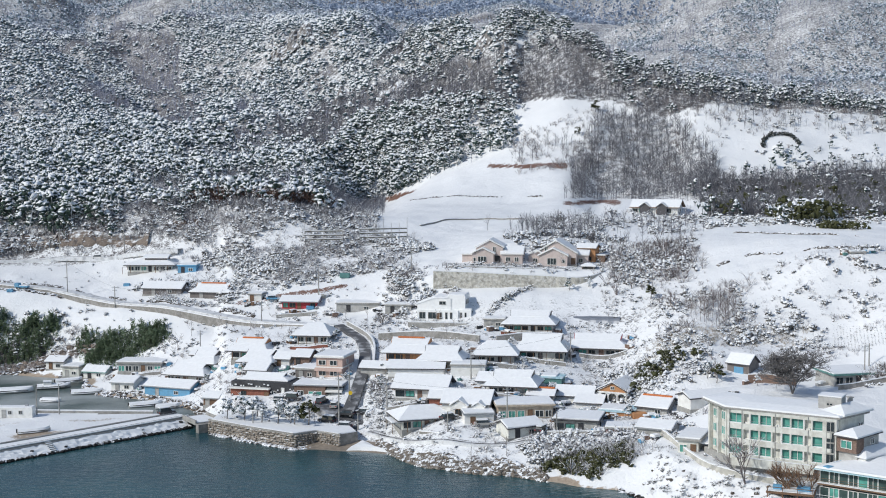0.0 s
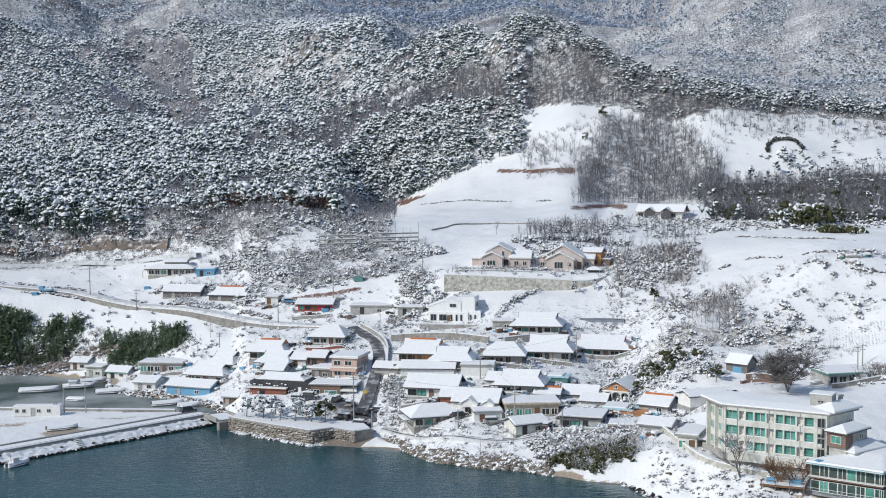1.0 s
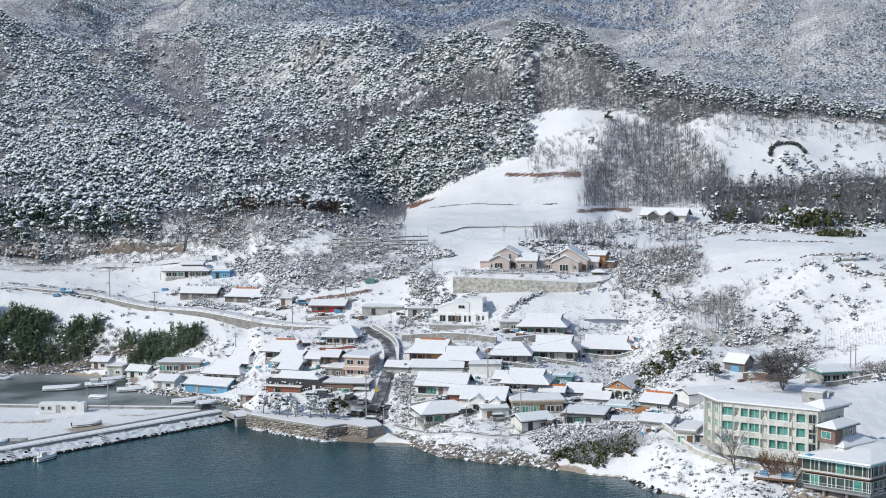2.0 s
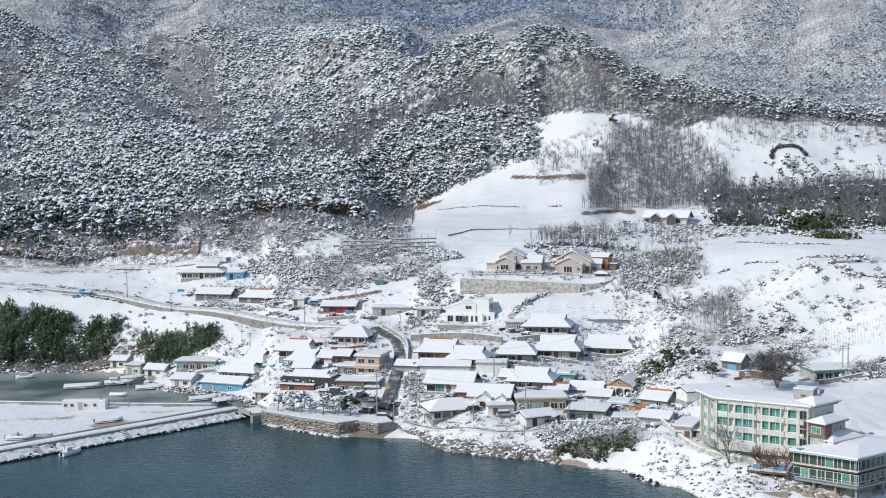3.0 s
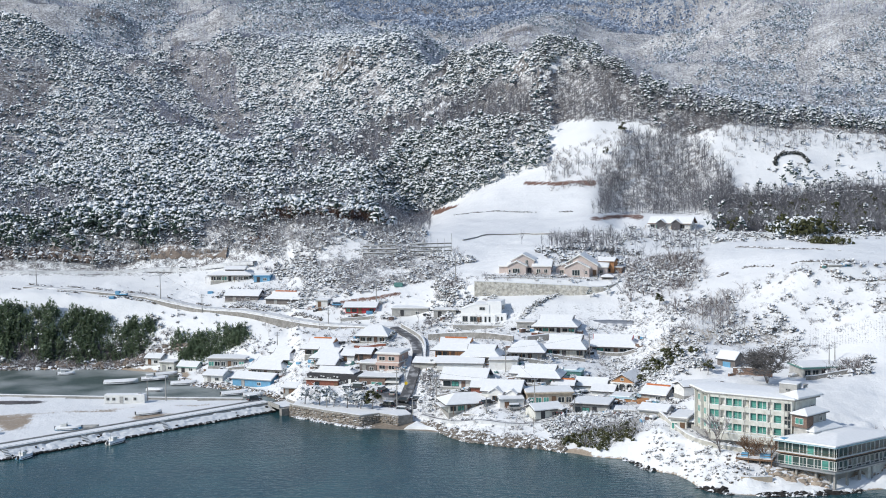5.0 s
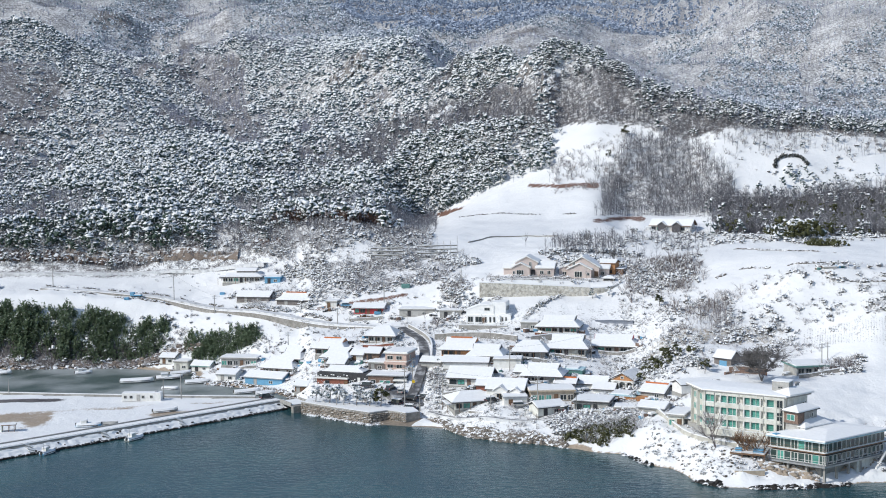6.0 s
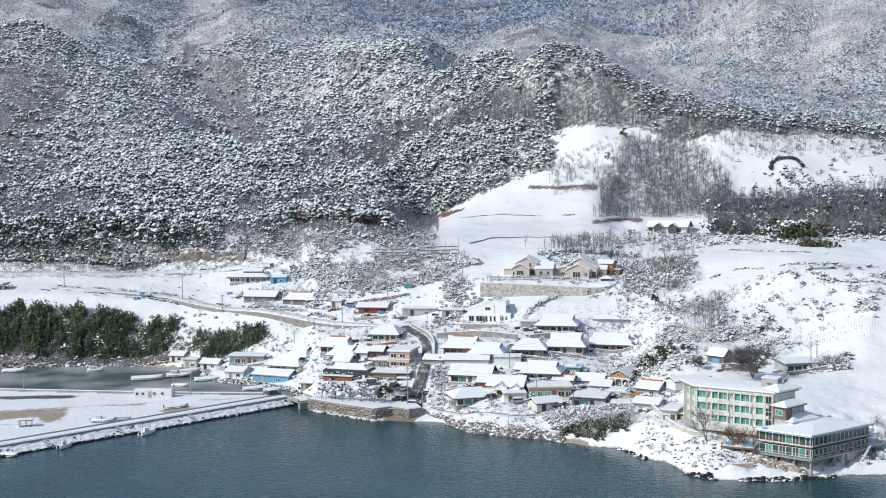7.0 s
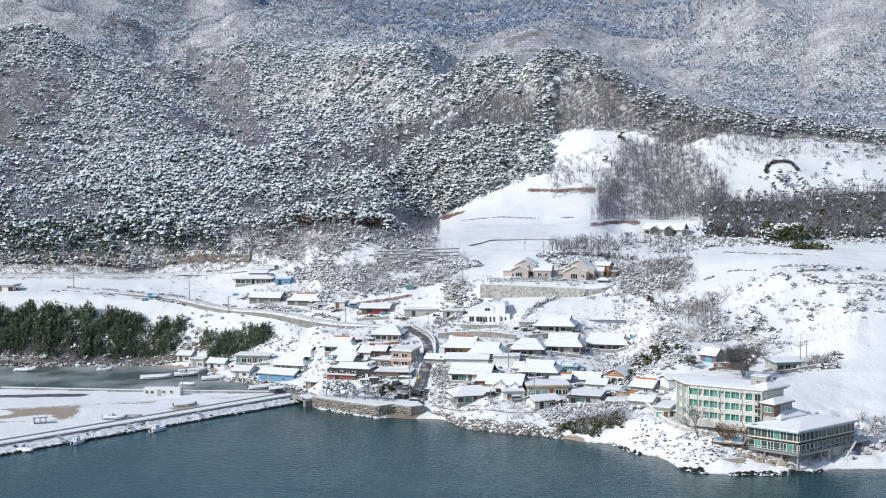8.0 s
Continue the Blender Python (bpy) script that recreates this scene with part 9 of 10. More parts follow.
def off_plots(x, y, gap=0.9):
    """True away from the houses and the lane."""
    ok = np.ones(len(x), bool)
    for hx, hy, hz, rz, w, d, h, kind, seed in LOTS:
        a = radians(rz)
        u = (x - hx) * math.cos(a) + (y - hy) * math.sin(a)
        v = -(x - hx) * math.sin(a) + (y - hy) * math.cos(a)
        ok &= ~((np.abs(u) < w / 2 + gap) & (np.abs(v) < d / 2 + gap))
    lane = np.array(smooth_line(LANE, 3.0))
    dl = np.min(np.hypot(x[:, None] - lane[:, 0], y[:, None] - lane[:, 1]), 1)
    return ok & (dl > 3.0)


def sow(name, shapes, n, c0, c1, y0, y1, density, s0, s1, mat, label, keep_off=False, category="shrubs"):
    x, y = sprinkle(rng, n, c0, c1, y0, y1, density)
    ok = (height(x, y) > 1.2) & ~((x > 9) & (x < 49) & (y > 352) & (y < 376) & (value_noise(x, y, 7, 85) < 1.1))
    if keep_off:
        ok &= off_plots(x, y)
    x, y = x[ok], y[ok]
    scatter(name, shapes, x, y, rng.uniform(s0, s1, len(x)), M[mat], label, category, rng, smooth=shapes is PINES or shapes is SHRUBS)


patchy = lambda x, y: np.clip((value_noise(x, y, 9, 61) - 0.38) * 4, 0, 1)


def hedged(x, y, size=11.0):
    """High along winding lines, as hedges and field edges run."""
    a = 1 - np.abs(2 * value_noise(x, y, size, 63) - 1)
    b = 1 - np.abs(2 * value_noise(x, y * 1.8, size * 1.7, 64) - 1)
    return np.clip((np.maximum(a, b) - 0.84) * 8, 0, 1)


sow("scrub", BRUSH, 4000, -200, 735, 441, 482, lambda x, y, c: (0.5 + 0.5 * patchy(x, y)) * np.where(c > 560, 0.45, 1.0) * (y > np.interp(c, (330, 460), (459, 441))), 1.4, 4.0, "frost_twig", "leafless frosted scrub along the foot of the wood")
sow("edge_scrub", BRUSH, 900, 120, 735, 454, 484, lambda x, y, c: 0.15 + 0.85 * patchy(x + 7, y), 1.6, 4.2, "wood_twig", "brown leafless scrub along the wood's edge")
sow("edge_pines", PINES, 190, -100, 650, 457, 474, lambda x, y, c: 0.8 * patchy(x, y + 5), 2.2, 5.5, "pine_near", "young snow-laden pines along the wood's edge", False, "pine trees")
sow("scrub_bushes", SHRUBS, 3400, -200, 735, 443, 480, lambda x, y, c: (0.15 + 0.6 * patchy(x, y)) * (y > np.interp(c, (330, 460), (459, 443))), 0.9, 2.2, "bush", "snow-covered bushes along the foot of the wood")
sow("slope_brush", BRUSH, 1500, 480, 810, 396, 445, lambda x, y, c: zone(480, 810, 396, 445, 60, 8)(x, y, c) * patchy(x, y), 0.8, 2.6, "frost_twig", "tangled leafless brush on the slope above the village")
sow("slope_thicket", BRUSH, 420, 530, 775, 396, 438, lambda x, y, c: zone(530, 775, 396, 438, 70, 12)(x, y, c) * patchy(x, y), 1.0, 3.0, "twig", "dark leafless thicket on the slope above the red house")
sow("slope_bushes", SHRUBS, 1000, 480, 790, 396, 442, lambda x, y, c: 0.06 + 0.7 * patchy(x + 3, y), 0.5, 1.9, "bush", "snowy bushes on the slope above the village")
sow("field_brush", BRUSH, 720, 1090, 1260, 360, 412, lambda x, y, c: zone(1090, 1260, 360, 412, 50, 12)(x, y, c) * (0.25 + 0.75 * patchy(x, y)), 1.6, 4.6, "twig", "thicket of leafless bushes beside the villas")
sow("field_bushes", SHRUBS, 420, 1105, 1245, 368, 408, zone(1105, 1245, 368, 408), 0.9, 2.0, "bush", "snow-laden bushes beside the villas")
sow("hill_brush", BRUSH, 520, 1150, 1350, 312, 368, lambda x, y, c: zone(1150, 1350, 312, 368, 60, 14)(x, y, c) * patchy(x, y), 1.0, 3.0, "twig", "leafless brush on the snowy hillside")
sow("hill_bushes", SHRUBS, 2000, 1150, 1720, 302, 362, lambda x, y, c: (0.03 + 0.9 * hedged(x, y, 8)) * bump_band(c, 1160, 1720, 60) * bump_band(y, 302, 358, 10), 0.4, 1.9, "bush", "scattered snow-covered bushes on the hillside")
sow("hill_brush_east", BRUSH, 2600, 1250, 1720, 300, 356, lambda x, y, c: 0.08 + 0.9 * hedged(x, y, 8), 0.5, 1.7, "frost_twig", "scattered leafless twigs in the hillside snow")
sow("hill_trees", BARES, 150, 1215, 1310, 322, 346, lambda x, y, c: zone(1215, 1310, 322, 346, 30, 6)(x, y, c), 3.0, 6.5, "twig", "group of leafless trees dusted with snow on the hillside", False, "bare trees")
sow("hill_thicket", SHRUBS, 140, 1180, 1400, 318, 336, lambda x, y, c: patchy(x + 4, y), 0.8, 2.4, "bush", "dense snow-laden thicket on the lower hillside")
sow("reeds", BRUSH, 1500, 1130, 1420, 312, 326, lambda x, y, c: zone(1130, 1420, 312, 326, 40, 3)(x, y, c) * 0.8, 0.4, 1.1, "reed", "pale dry reeds standing in the snow", False, "reeds")
sow("hut_bushes", SHRUBS, 70, 1105, 1240, 298, 312, lambda x, y, c: patchy(x, y), 0.8, 2.4, "ivy", "dark green bushes beside the hut", True)
sow("hut_snow_bushes", SHRUBS, 420, 1090, 1260, 294, 318, lambda x, y, c: 0.2 + 0.6 * patchy(x + 5, y), 0.6, 1.8, "bush", "snow-laden bushes beside the hut", True)
sow("east_thicket", BRUSH, 150, 1480, 1560, 278, 290, lambda x, y, c: zone(1480, 1560, 278, 290, 15, 3)(x, y, c), 1.2, 3.4, "twig", "leafless bushes at the edge of the eastern field")
sow("east_thicket_bushes", SHRUBS, 70, 1480, 1570, 276, 290, lambda x, y, c: 0.7 + 0 * x, 0.6, 1.8, "bush", "snow-laden bushes at the edge of the eastern field")


def hedge(points, n, wide, s0, s1, shapes, mat, label):
    """Bushes along a line, thick in places and thin in others."""
    line = np.array([p[:2] for p in smooth_line(points, 1.0)])
    k = rng.integers(0, len(line), n)
    x, y = line[k, 0] + rng.normal(0, wide, n), line[k, 1] + rng.normal(0, wide, n)
    scatter("hedge", shapes, x, y, rng.uniform(s0, s1, n), M[mat], label, "shrubs", rng, smooth=shapes is SHRUBS)


hedge([(-14.5, 317), (-12, 309), (-11, 302), (-11.5, 298)], 90, 1.7, 0.4, 1.2, SHRUBS, "bush", "snow-laden bushes between the forecourt and the houses")
hedge([(-14, 316), (-11.5, 306)], 40, 1.7, 1.0, 2.2, BRUSH, "twig", "frosted leafless shrubs beside the forecourt")
hedge([(96, 426), (106, 440), (114, 432), (122, 424), (130, 407), (137, 401)], 110, 0.9, 0.9, 2.2, SHRUBS, "bush", "row of round snow-capped shrubs before the thicket")
hedge([(122.7, 429.5), (127, 434), (131, 437), (133, 445)], 22, 3.0, 4.0, 9.0, PINES, "ivy", "tall dark green conifers with a little snow before the thicket")
hedge([(118, 434), (126, 438), (133, 445)], 24, 3.5, 4.0, 8.5, PINES, "pine_edge", "tall snow-laden conifers before the thicket")
hedge([(127, 407), (131, 404), (136, 402)], 40, 0.8, 1.2, 2.6, SHRUBS, "ivy", "low green shrubs with snow at the field's edge")
hedge([(-96, 421), (-88, 419), (-78, 416), (-72, 412), (-60, 405)], 200, 1.6, 0.5, 1.7, SHRUBS, "bush", "snowy bushes round the old roadside houses")
hedge([(-90, 407), (-76, 400.5), (-62, 396)], 120, 0.9, 0.4, 1.2, SHRUBS, "bush", "low snowy bushes before the old roadside houses")
hedge([(-74, 436), (-66, 428), (-58, 420), (-50, 410)], 260, 2.6, 0.6, 2.0, SHRUBS, "bush", "thick snowy bushes on the slope east of the roadside house")
hedge([(30, 373), (25, 368), (19, 362), (16, 357)], 90, 0.6, 0.5, 1.3, SHRUBS, "bush", "line of snowy bushes down the field edge")
hedge([(1, 375), (-4, 372), (-8, 368)], 120, 1.0, 0.6, 1.8, SHRUBS, "bush", "dark snowy bushes beside the villas' wall")
hedge([(-12, 431), (-8, 427), (-2, 422)], 150, 2.2, 0.6, 2.0, SHRUBS, "bush", "snow-laden bushes on the open slope")
hedge([(-10, 398), (-9, 392), (-7, 384), (-8, 376)], 200, 2.0, 0.6, 2.0, SHRUBS, "bush", "thick snowy bushes down the slope beside the path")
hedge([(-10, 398), (-9, 392), (-7, 384), (-8, 376)], 120, 2.0, 1.2, 2.8, BRUSH, "twig", "leafless brush down the slope beside the path")
hedge([(28, 414), (38, 421), (52, 420), (63, 416)], 160, 2.0, 0.8, 2.2, SHRUBS, "bush", "dark snowy bushes behind the villas")
hedge([(33, 399), (45, 402), (58, 398), (64, 392)], 200, 2.0, 0.8, 2.4, SHRUBS, "bush", "thick snowy bushes close behind the villas")


def stubble():
    """Rows of cut stalks in a field, each tuft in its own cap of snow."""
    xs, ys = [], []
    for row in range(16):
        for k in range(34):
            t = k / 33
            xs.append(99 + 21 * t + row * 0.25 + rng.uniform(-0.15, 0.15))
            ys.append(308.5 - 18.5 * t + row * 0.85 + rng.uniform(-0.15, 0.15))
    xs, ys = np.array(xs), np.array(ys)
    scatter("stubble", SHRUBS, xs, ys, rng.uniform(0.14, 0.30, len(xs)), M["bush"], "rows of cut stalks in a snowy field", "stubble", rng, 0.05, True)


stubble()
sow("terrace_bushes", SHRUBS, 1100, 985, 1720, 425, 470, lambda x, y, c: 0.1 + 0.8 * patchy(x, y), 0.6, 1.9, "bush", "snow-covered bushes along the upper field")
sow("terrace_trees", BARES, 520, 900, 1270, 406, 452, lambda x, y, c: bump_band(c, 905, 1270, 60) * (0.15 + 0.85 * patchy(x, y)), 2.2, 7.0, "wood_twig", "leafless trees behind the villas", False, "bare trees")
sow("hedge_bushes", SHRUBS, 8000, 300, 1230, 262, 392, lambda x, y, c: 0.20 + 0.8 * hedged(x, y), 0.25, 1.1, "bush", "snow-covered garden bushes between the houses", True)
sow("garden_brush", BRUSH, 4200, 300, 1260, 262, 392, lambda x, y, c: 0.12 + 0.8 * hedged(x + 3, y), 0.6, 2.0, "twig", "bare garden bushes and saplings between the houses", True)
sow("garden_trees", BARES, 110, 380, 1240, 268, 385, lambda x, y, c: 0.6 + 0 * x, 3.0, 5.5, "twig", "small leafless garden trees in the village", True, "bare trees")
sow("west_slope_brush", BRUSH, 1300, 370, 640, 402, 446, lambda x, y, c: 0.06 + 0.8 * hedged(x, y), 0.8, 2.8, "frost_twig", "frosted brush on the western slope", True)
sow("west_slope_bushes", SHRUBS, 1300, 370, 640, 396, 446, lambda x, y, c: 0.05 + 0.7 * hedged(x, y), 0.3, 1.2, "bush", "snowy bushes on the western slope", True)
sow("road_field_bushes", SHRUBS, 700, 0, 420, 418, 452, lambda x, y, c: 0.02 + 0.5 * hedged(x, y, 14), 0.2, 0.8, "bush", "small snowy bushes in the field below the upper road")
sow("verge_bushes", SHRUBS, 260, 120, 620, 386, 412, lambda x, y, c: 0.5 * patchy(x, y), 0.5, 1.2, "bush", "small snowy bushes below the lane", True)
sow("bank_bushes", SHRUBS, 420, 985, 1130, 254, 266, zone(985, 1130, 254, 265, 15, 2), 0.6, 1.6, "ivy", "dark evergreen bushes on the bank above the beach")
sow("bank_snow_bushes", SHRUBS, 700, 960, 1160, 262, 276, zone(960, 1160, 264, 276, 15, 2), 0.5, 1.5, "bush", "snowy bushes on the bank above the beach")
sow("bank_brush", BRUSH, 260, 985, 1160, 254, 272, zone(985, 1160, 254, 272, 15, 2), 1.2, 2.6, "frost_twig", "leafless bushes on the bank above the beach")
sow("slope_tufts", SHRUBS, 900, 1150, 1400, 221, 258, lambda x, y, c: 0.15 + 0.85 * hedged(x, y, 6), 0.3, 1.0, "bush", "low snowy tufts on the slope below the hotel")
sow("slope_grass", BRUSH, 1600, 1150, 1400, 222, 258, lambda x, y, c: 0.25 + 0.75 * hedged(x, y, 5), 0.25, 0.8, "frost_twig", "dry frosted grass on the slope below the hotel", True)
sow("upper_field_brush", BRUSH, 1300, 960, 1250, 600, 660, lambda x, y, c: 0.5 * patchy(x, y), 1.6, 3.5, "twig", "sparse brush in the upper snowy clearings")
sow("east_field_brush", BRUSH, 1500, 1250, 1720, 565, 662, lambda x, y, c: np.clip(0.15 + 0.7 * patchy(x, y) + (y - 636) / 40, 0, 1), 1.5, 3.5, "twig", "sparse brush in the eastern snowy clearings")
sow("east_field_pines", PINES, 80, 1300, 1720, 562, 660, lambda x, y, c: 0.7 * patchy(x, y), 3.0, 5.5, "pine_near", "scattered snow-laden pines in the eastern clearings", False, "pine trees")
sow("east_field_bushes", SHRUBS, 500, 1290, 1720, 565, 655, lambda x, y, c: 0.08 + 0.7 * patchy(x + 9, y), 0.7, 2.2, "bush", "snowy bushes in the eastern clearings")
sow("east_field_trees", BARES, 420, 1270, 1720, 628, 662, lambda x, y, c: 0.7 + 0 * x, 3.0, 6.0, "wood_twig", "leafless young trees at the top of the clearing", False, "bare trees")
hedge([(162.6, 615.5), (165.1, 621.0), (171.7, 623.8), (178.0, 623.1), (180.5, 615.5)], 130, 0.4, 1.2, 2.2, PINES, "dark_hedge", "curved dark clipped hedge round a plot on the hill")
sow("foot_pines", PINES, 420, -200, 300, 462, 500, lambda x, y, c: (0.3 + 0.7 * patchy(x + 6, y)) * np.interp(c, (150, 300), (1.0, 0.2)), 4.0, 9.0, "pine_dark", "dark green pines with little snow at the foot of the wood", False, "pine trees")
sow("hollow_trees", BARES, 420, 645, 745, 520, 676, lambda x, y, c: 0.8 * (height(x, y) < 56), 4.0, 8.0, "wood_twig", "leafless trees in the hollow beside the field", False, "bare trees")
sow("spur_pines", PINES, 420, 740, 850, 655, 720, lambda x, y, c: 0.8 * pine_spur(c, stand(x, y)), 4.0, 8.0, "pine_edge", "snow-laden pines on the spur above the field", False, "pine trees")
sow("rust_trees", BRUSH, 900, 440, 660, 464, 492, lambda x, y, c: zone(440, 660, 464, 492, 30, 4)(x, y, c) * (0.15 + 0.85 * patchy(x, y)), 3.5, 8.0, "rust", "rust-brown young trees at the wood's edge", False, "trees")
sow("wood_edge_pines", PINES, 560, -180, 660, 464, 505, lambda x, y, c: (0.08 + 0.92 * patchy(x, y)) * np.where(c < 240, 0.4, 1.0), 4.5, 10.5, "pine_edge", "tall snow-laden pines at the wood's edge", False, "pine trees")


def bamboo_shape(rng):
    """One bamboo plume, one unit high: a bowed stalk and narrow upswept leaf sprays."""
    lean = rng.uniform(-0.18, 0.18, 2)
    at = lambda t: np.array((lean[0] * t * t, lean[1] * t * t, t))
    pieces = [stick(at(0), at(0.5), 0.008, 0.006), stick(at(0.5), at(1.0), 0.006, 0.002)]
    for k in range(15):
        t = rng.uniform(0.08, 0.99)
        a = rng.uniform(0, 6.283)
        ln = rng.uniform(0.20, 0.40) * (1.15 - 0.6 * t)
        root = at(t)
        d = np.array((math.cos(a), math.sin(a), rng.uniform(0.3, 1.9)))
        d /= np.linalg.norm(d)
        side = np.cross(d, (0, 0, 1.0)) * ln * 0.36
        tip = root + d * ln
        mid = root + d * ln * 0.45
        v = np.array([root, mid + side, tip, mid - side])
        pieces.append((v, np.array([(0, 1, 2), (0, 2, 3)])))
    return join(pieces)


BAMBOO = [bamboo_shape(rng) for _ in range(8)]


def bamboo_clumps():
    """Plumes gathered in rounded clumps of uneven height along the bank."""
    bx, by, bh = [], [], []
    for k in range(240):
        c = rng.uniform(-200, 400)
        east = c > 250
        if 228 < c < 262 and rng.uniform() < 0.8:
            continue
        if east:
            y0 = np.interp(c, (250, 300, 400), (386, 383, 380)) + rng.uniform(0, 9)
            top, rad, n = rng.uniform(2.2, 5.0), rng.uniform(1.8, 3.2), 22
        else:
            y0 = 393.5 + rng.uniform(0, 1) ** 0.8 * np.interp(c, (-200, 120, 230), (17, 15, 8))
            top, rad, n = rng.uniform(2.0, 8.2) * np.interp(c, (-40, 90, 230), (1.0, 0.8, 0.68)), rng.uniform(1.8, 4.4), 29
        x0 = (c * 0.000452 - 0.3693) * (y0 - FAN_Y)
        o, a = rad * np.sqrt(rng.uniform(0, 1, n)), rng.uniform(0, 6.283, n)
        bx.append(x0 + 1.3 * o * np.cos(a))
        by.append(y0 + o * np.sin(a))
        bh.append(top * (1 - 0.62 * (o / rad) ** 2) * rng.uniform(0.82, 1.06, n))
    return np.concatenate(bx), np.concatenate(by), np.concatenate(bh)


x, y, h = bamboo_clumps()
scatter("bamboo_grove", BAMBOO, x, y, h, M["bamboo"], "dense dark green bamboo grove on the bank", "bamboo", rng, 0.3)
x, y = sprinkle(rng, 260, -200, 250, 391, 408, lambda x, y, c: 0.6 + 0 * c)
scatter("grove_shrubs", SHRUBS, x, y, rng.uniform(0.9, 2.2, len(x)), M["bush"], "snow-laden shrubs among the bamboo on the bank", "shrubs", rng, 0.1, True)
x, y = sprinkle(rng, 900, -200, 260, 388, 398, lambda x, y, c: 0.6 + 0 * c)
scatter("bank_scrub", BRUSH, x, y, rng.uniform(1.2, 2.6, len(x)), M["twig"], "leafless scrub on the earth bank under the bamboo", "shrubs", rng, 0.1)


pts = rng.uniform((97, 228), (112, 246), (60, 2))
scatter("terrace_brush", BRUSH, pts[:, 0], pts[:, 1], rng.uniform(1.2, 3.4, 60), M["twig"], "bare bushes beside the restaurant's terrace", "shrubs", rng, 0.1)
pts = rng.uniform((94, 224), (112, 242), (46, 2))
scatter("terrace_shrubs", SHRUBS, pts[:, 0], pts[:, 1], rng.uniform(0.5, 1.6, 46), M["bush"], "snowy bushes on the slope beside the restaurant", "shrubs", rng, 0.1, True)


def garden_pine(x, y, h, label, z=None, seed=0, mat="pine_near"):
    """A clipped garden pine: a trunk and a crown of many small clumps."""
    r = np.random.default_rng(seed + 100)
    root = thing("pine_tree", x, y, ground_at(x, y) if z is None else z, 0, label, "tree", "quay trees" if "quay" in label else "garden trees")
    pieces = []
    arms = [(r.uniform(0, 6.283), r.uniform(0.34, 0.95), r.uniform(0.4, 1.0)) for _ in range(11)]
    for k in range(110):
        a, t, out = arms[k % 11]
        o = 0.50 * h * (1.2 - t) ** 0.7 * out
        c = np.array((o * math.cos(a), o * math.sin(a), t * h)) + r.normal(0, 0.06, 3) * h * (1, 1, 0.6)
        pieces.append(sprig(r, c, r.uniform(0.05, 0.11) * h))
    v, f = join(pieces)
    mesh_object("crown", v.tolist(), f.tolist(), M[mat], root)
    v, f = join([stick((0, 0, -0.3), (0.05 * h, 0, 0.5 * h), 0.035 * h, 0.02 * h), stick((0.05 * h, 0, 0.5 * h), (0, 0.03 * h, 0.9 * h), 0.02 * h, 0.01 * h)]
                + [stick((0.03 * h, 0, 0.4 * h + 0.1 * k * h), (0.25 * h * math.cos(k * 2.1), 0.25 * h * math.sin(k * 2.1), 0.55 * h + 0.1 * k * h), 0.012 * h, 0.006 * h) for k in range(4)])
    mesh_object("trunk", v.tolist(), f.tolist(), M["bark"], root)


for k, (px, py, h) in enumerate(((-49.0, 306.0, 5.2), (-44.5, 304.0, 6.0), (-40.0, 301.5, 5.0), (-36.0, 300.0, 5.8), (-32.0, 299.0, 5.4), (-42.0, 308.0, 5.2), (-35.5, 305.5, 5.0))):
    garden_pine(px, py, h, "snow-laden small pine on the quay lawn", 3.3, k)
garden_pine(-28.6, 298.5, 6.2, "green conical evergreen on the quay lawn with little snow", 3.3, 30, "ivy")
for k, (px, py, h) in enumerate(((-12.5, 313, 3.0), (-9.5, 318, 2.8), (-12, 322, 2.6), (66.0, 290.5, 4.5), (64.5, 293.5, 4.0), (57.0, 305.0, 3.6), (60.0, 306.5, 3.2), (54.5, 305.5, 2.8), (22.0, 364.0, 2.6), (46.8, 371.5, 3.2), (41.0, 369.8, 3.8), (62.5, 357.0, 4.4), (86.5, 656.5, 6.5), (75.0, 637.0, 4.5), (-9.0, 379.0, 4.0))):
    garden_pine(px, py, h, "snow-dusted evergreen tree standing in the village snow" if py < 500 else "lone dark evergreen in the upper clearing", None, 50 + k, "ivy" if k in (3, 5, 6, 11, 12, 13) else "pine_near")


def spreading_tree(x, y, h, spread, label, seed, depth=5, mat="bark", taper=0.7, limbs_n=3):
    """A leafless spreading tree: limbs that fork again and again, each thinner than the last."""
    r = np.random.default_rng(seed)
    root = thing("bare_tree", x, y, ground_at(x, y), 0, label, "tree", "bare trees")
    limbs, twigs = [], []

    def grow(p, d, ln, rad, k):
        q = p + d * ln
        (limbs if k >= depth - 1 else twigs).append(stick(p, q, rad, rad * 0.68))
        if k == 0:
            return
        for j in range(3 if k > 1 else 3):
            e = d + r.normal(0, 0.48, 3) * (1.25 * spread, 1.25 * spread, 0.6) + (0, 0, 0.10)
            e /= np.linalg.norm(e)
            grow(p + d * ln * r.uniform(0.6, 1.0), e, ln * r.uniform(0.62, 0.86), rad * taper, k - 1)

    for j in range(limbs_n):
        d = np.array((r.normal(0, 0.35 * spread), r.normal(0, 0.35 * spread), 1.0))
        grow(np.array((0, 0, -0.2)), d / np.linalg.norm(d), h * 0.27, h * 0.028 * min(1.0, 5.5 / h), depth)
    v, f = join(limbs)
    mesh_object("trunk", v.tolist(), f.tolist(), M[mat], root)
    v, f = join(twigs)
    mesh_object("crown", v.tolist(), f.tolist(), M[mat], root)


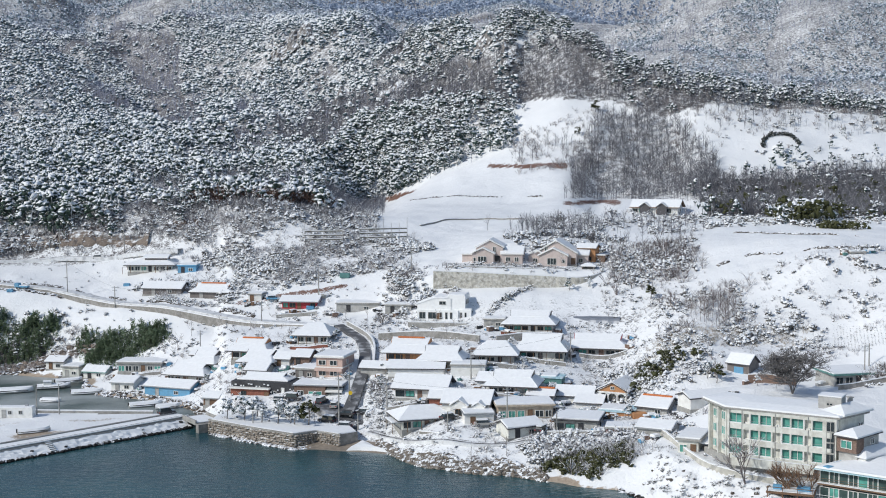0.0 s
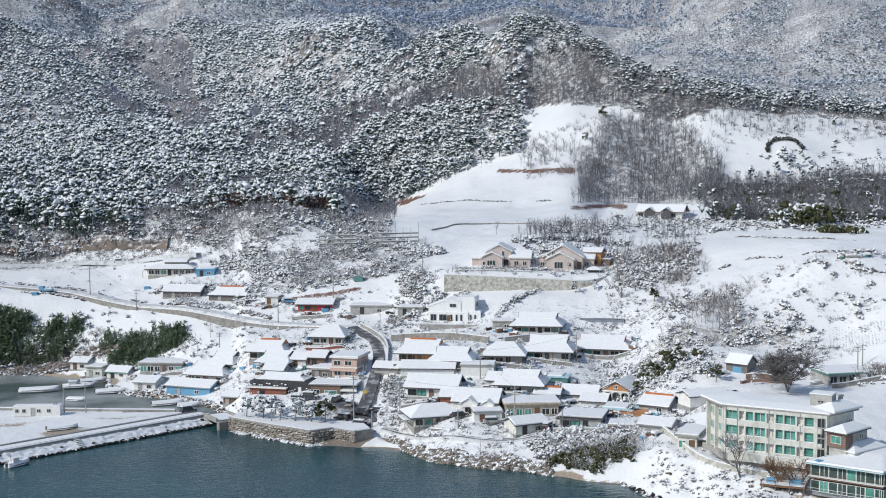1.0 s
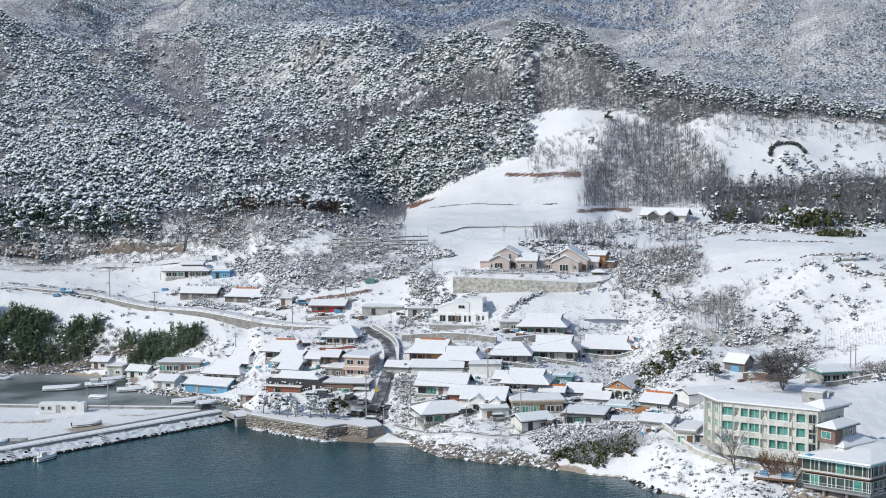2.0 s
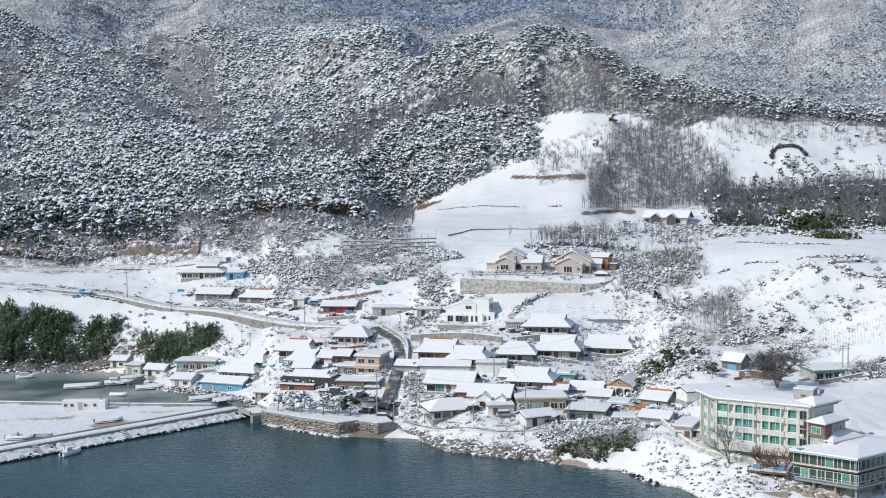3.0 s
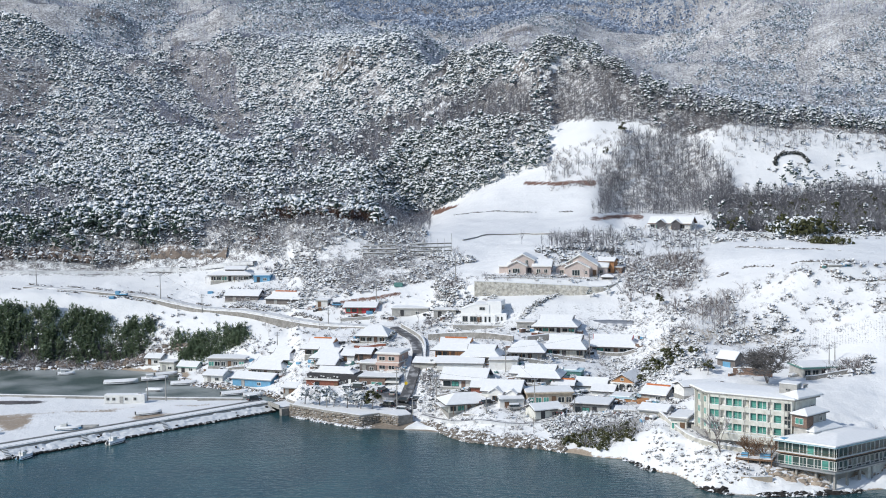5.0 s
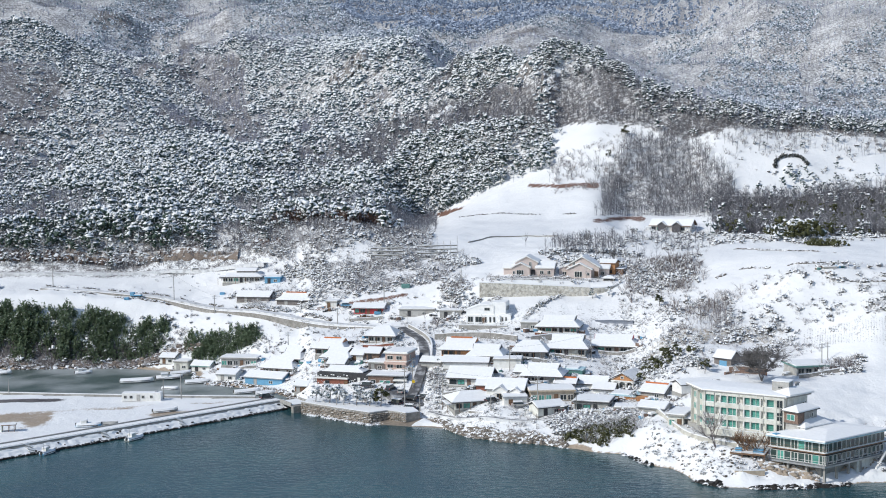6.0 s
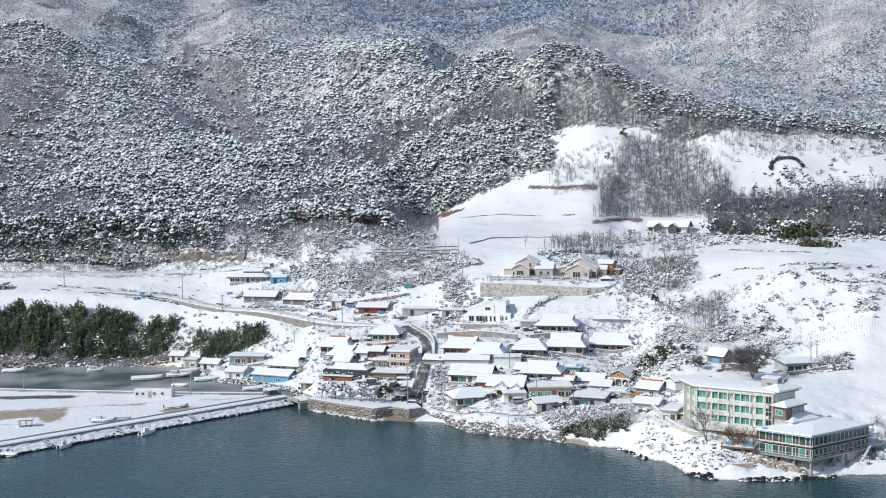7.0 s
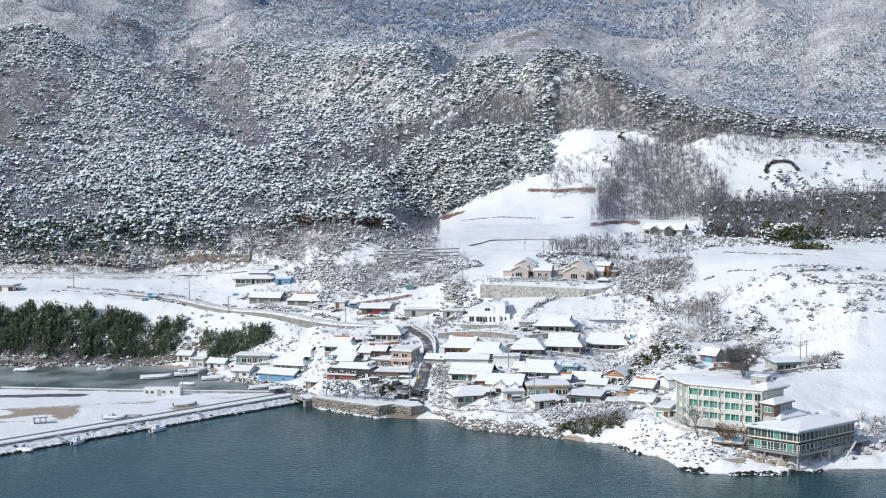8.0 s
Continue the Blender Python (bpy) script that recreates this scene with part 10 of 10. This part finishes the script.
spreading_tree(78.5, 273.5, 15.5, 1.5, "large dark leafless spreading tree behind the hotel", 5, 6, "bark", 0.78, 6)
spreading_tree(58.3, 233.8, 14.0, 0.6, "slender frosted tree before the hotel", 8, 4, "twig")
spreading_tree(65.5, 229.5, 9.5, 0.9, "slender bare tree beside the timber deck", 9, 4, "wood")
spreading_tree(68.5, 229.0, 9.0, 0.9, "small bare tree beside the timber deck", 10, 4, "wood")
spreading_tree(66.5, 293.0, 6.0, 0.9, "leafless tree beside the blue-doored hut", 11, 4, "twig")
spreading_tree(-13.5, 362.0, 5.5, 0.9, "pale frosted tree beside the white house wall", 12, 4, "twig")
spreading_tree(66.0, 345.0, 6.5, 1.0, "leafless tree on the hillside above the houses", 13, 4, "twig")
spreading_tree(53.0, 410.0, 7.0, 0.9, "leafless tree behind the villas", 14, 4)
spreading_tree(46.0, 440.0, 8.0, 0.9, "dark leafless tree at the field's edge", 15, 4)


# ---------------------------------------------------------------- yards between the houses
yard_rng = random.Random(77)


def clear_of_lots(x, y, own, gap):
    """True where a place keeps clear of all other houses and of the lane."""
    for k, (hx, hy, hz, rz, w, d, h, kind, seed) in enumerate(LOTS):
        a = radians(rz)
        dx, dy = x - hx, y - hy
        u, v = dx * math.cos(a) + dy * math.sin(a), -dx * math.sin(a) + dy * math.cos(a)
        near = gap if k != own else 0.4
        if abs(u) < w / 2 + near and abs(v) < d / 2 + near:
            return False
    return min((x - p[0]) ** 2 + (y - p[1]) ** 2 for p in LANE_LINE) > 9.5 and ground_at(x, y) > 1.5


LANE_LINE = [(p[0], p[1]) for p in smooth_line(LANE, 2.0)]


def lot_point(lot, u, v):
    a = radians(lot[3])
    return lot[0] + u * math.cos(a) - v * math.sin(a), lot[1] + u * math.sin(a) + v * math.cos(a)


def yard_walls():
    """Low snow-capped walls before the houses."""
    for k, lot in enumerate(LOTS):
        if lot[7] not in ("house", "two") or not 262 < lot[1] < 400 or (lot[1] < 297 and lot[0] < 30):
            continue
        w, d = lot[4], lot[5]
        v = -d / 2 - yard_rng.uniform(2.6, 3.6)
        run = [lot_point(lot, u, v) for u in np.linspace(-w / 2 - 1.0, w / 2 + 1.0, 5)]
        run = [p for p in run if clear_of_lots(p[0], p[1], k, 1.0)]
        if len(run) < 3:
            continue
        mat = yard_rng.choice(["concrete", "wall_stone", "brick", "grey"])
        wall_thing("garden_wall", [(x, y, ground_at(x, y)) for x, y in run], yard_rng.uniform(0.7, 1.2), 0.22, mat, {"concrete": "low concrete garden wall capped with snow", "wall_stone": "low stone garden wall capped with snow", "brick": "low red-brick garden wall capped with snow", "grey": "low grey rendered garden wall capped with snow"}[mat], 0.8, 0.16, "garden wall")


def goods_stack(x, y, s, mat, label):
    """A stack of crates or boxes with a cap of snow."""
    root = thing("crate_stack", x, y, ground_at(x, y) - 0.05, yard_rng.uniform(-40, 40), label, "crates", "yard goods")
    bm = bmesh.new()
    for k in range(3):
        add_box(bm, yard_rng.uniform(-0.5, 0.5) * s, yard_rng.uniform(-0.3, 0.3) * s, 0, s * yard_rng.uniform(0.6, 1.1), s * yard_rng.uniform(0.5, 0.9), s * yard_rng.uniform(0.4, 0.9), yard_rng.uniform(-0.3, 0.3))
    tops = sorted({round(v.co.z, 4) for v in bm.verts if v.co.z > 0.1})
    part("crate", bm, M[mat], root)
    bm = bmesh.new()
    add_box(bm, 0, 0, tops[0] - 0.02, s * 1.2, s * 0.95, tops[-1] - tops[0] + 0.15)
    soften(bm, 0.12, int(x * 3) % 97, 0.09)
    part("snow_cap", bm, M["snow"], root, "uneven cap of snow")


def yard_goods():
    kinds = (("dark", "dark stacked boxes under snow beside a house"), ("wood", "brown wooden crates under snow beside a house"), ("grey", "grey boxes under snow in a yard"), ("blue", "blue plastic crates under snow in a yard"), ("brown", "brown storage jars and boxes under snow"), ("teal", "green nets and boxes under snow in a yard"))
    for k, lot in enumerate(LOTS):
        if not 262 < lot[1] < 400 or (lot[1] < 297 and lot[0] < 30):
            continue
        for j in range(7):
            side = yard_rng.choice((-1, 1, 0, 0))
            u = side * (lot[4] / 2 + yard_rng.uniform(1.0, 2.4)) if side else yard_rng.uniform(-0.5, 0.5) * lot[4]
            v = yard_rng.uniform(-0.6, 0.3) * lot[5] if side else -lot[5] / 2 - yard_rng.uniform(1.6, 2.6)
            x, y = lot_point(lot, u, v)
            if clear_of_lots(x, y, k, 0.9):
                mat, label = kinds[yard_rng.choice((0, 0, 0, 1, 1, 2, 3, 4, 5))]
                goods_stack(x, y, yard_rng.uniform(0.7, 1.5), mat, label)


def yard_trees():
    for k, lot in enumerate(LOTS):
        if not 262 < lot[1] < 392 or k % 3 == 2:
            continue
        x, y = lot_point(lot, yard_rng.choice((-1, 1)) * (lot[4] / 2 + yard_rng.uniform(1.2, 2.5)), -yard_rng.uniform(-0.3, 0.8) * lot[5])
        if clear_of_lots(x, y, k, 1.2):
            garden_pine(x, y, yard_rng.uniform(1.8, 3.4), "small snow-laden garden tree between the houses", None, 200 + k, yard_rng.choice(("pine_near", "pine_near", "bush")))


yard_walls()
yard_goods()
yard_trees()
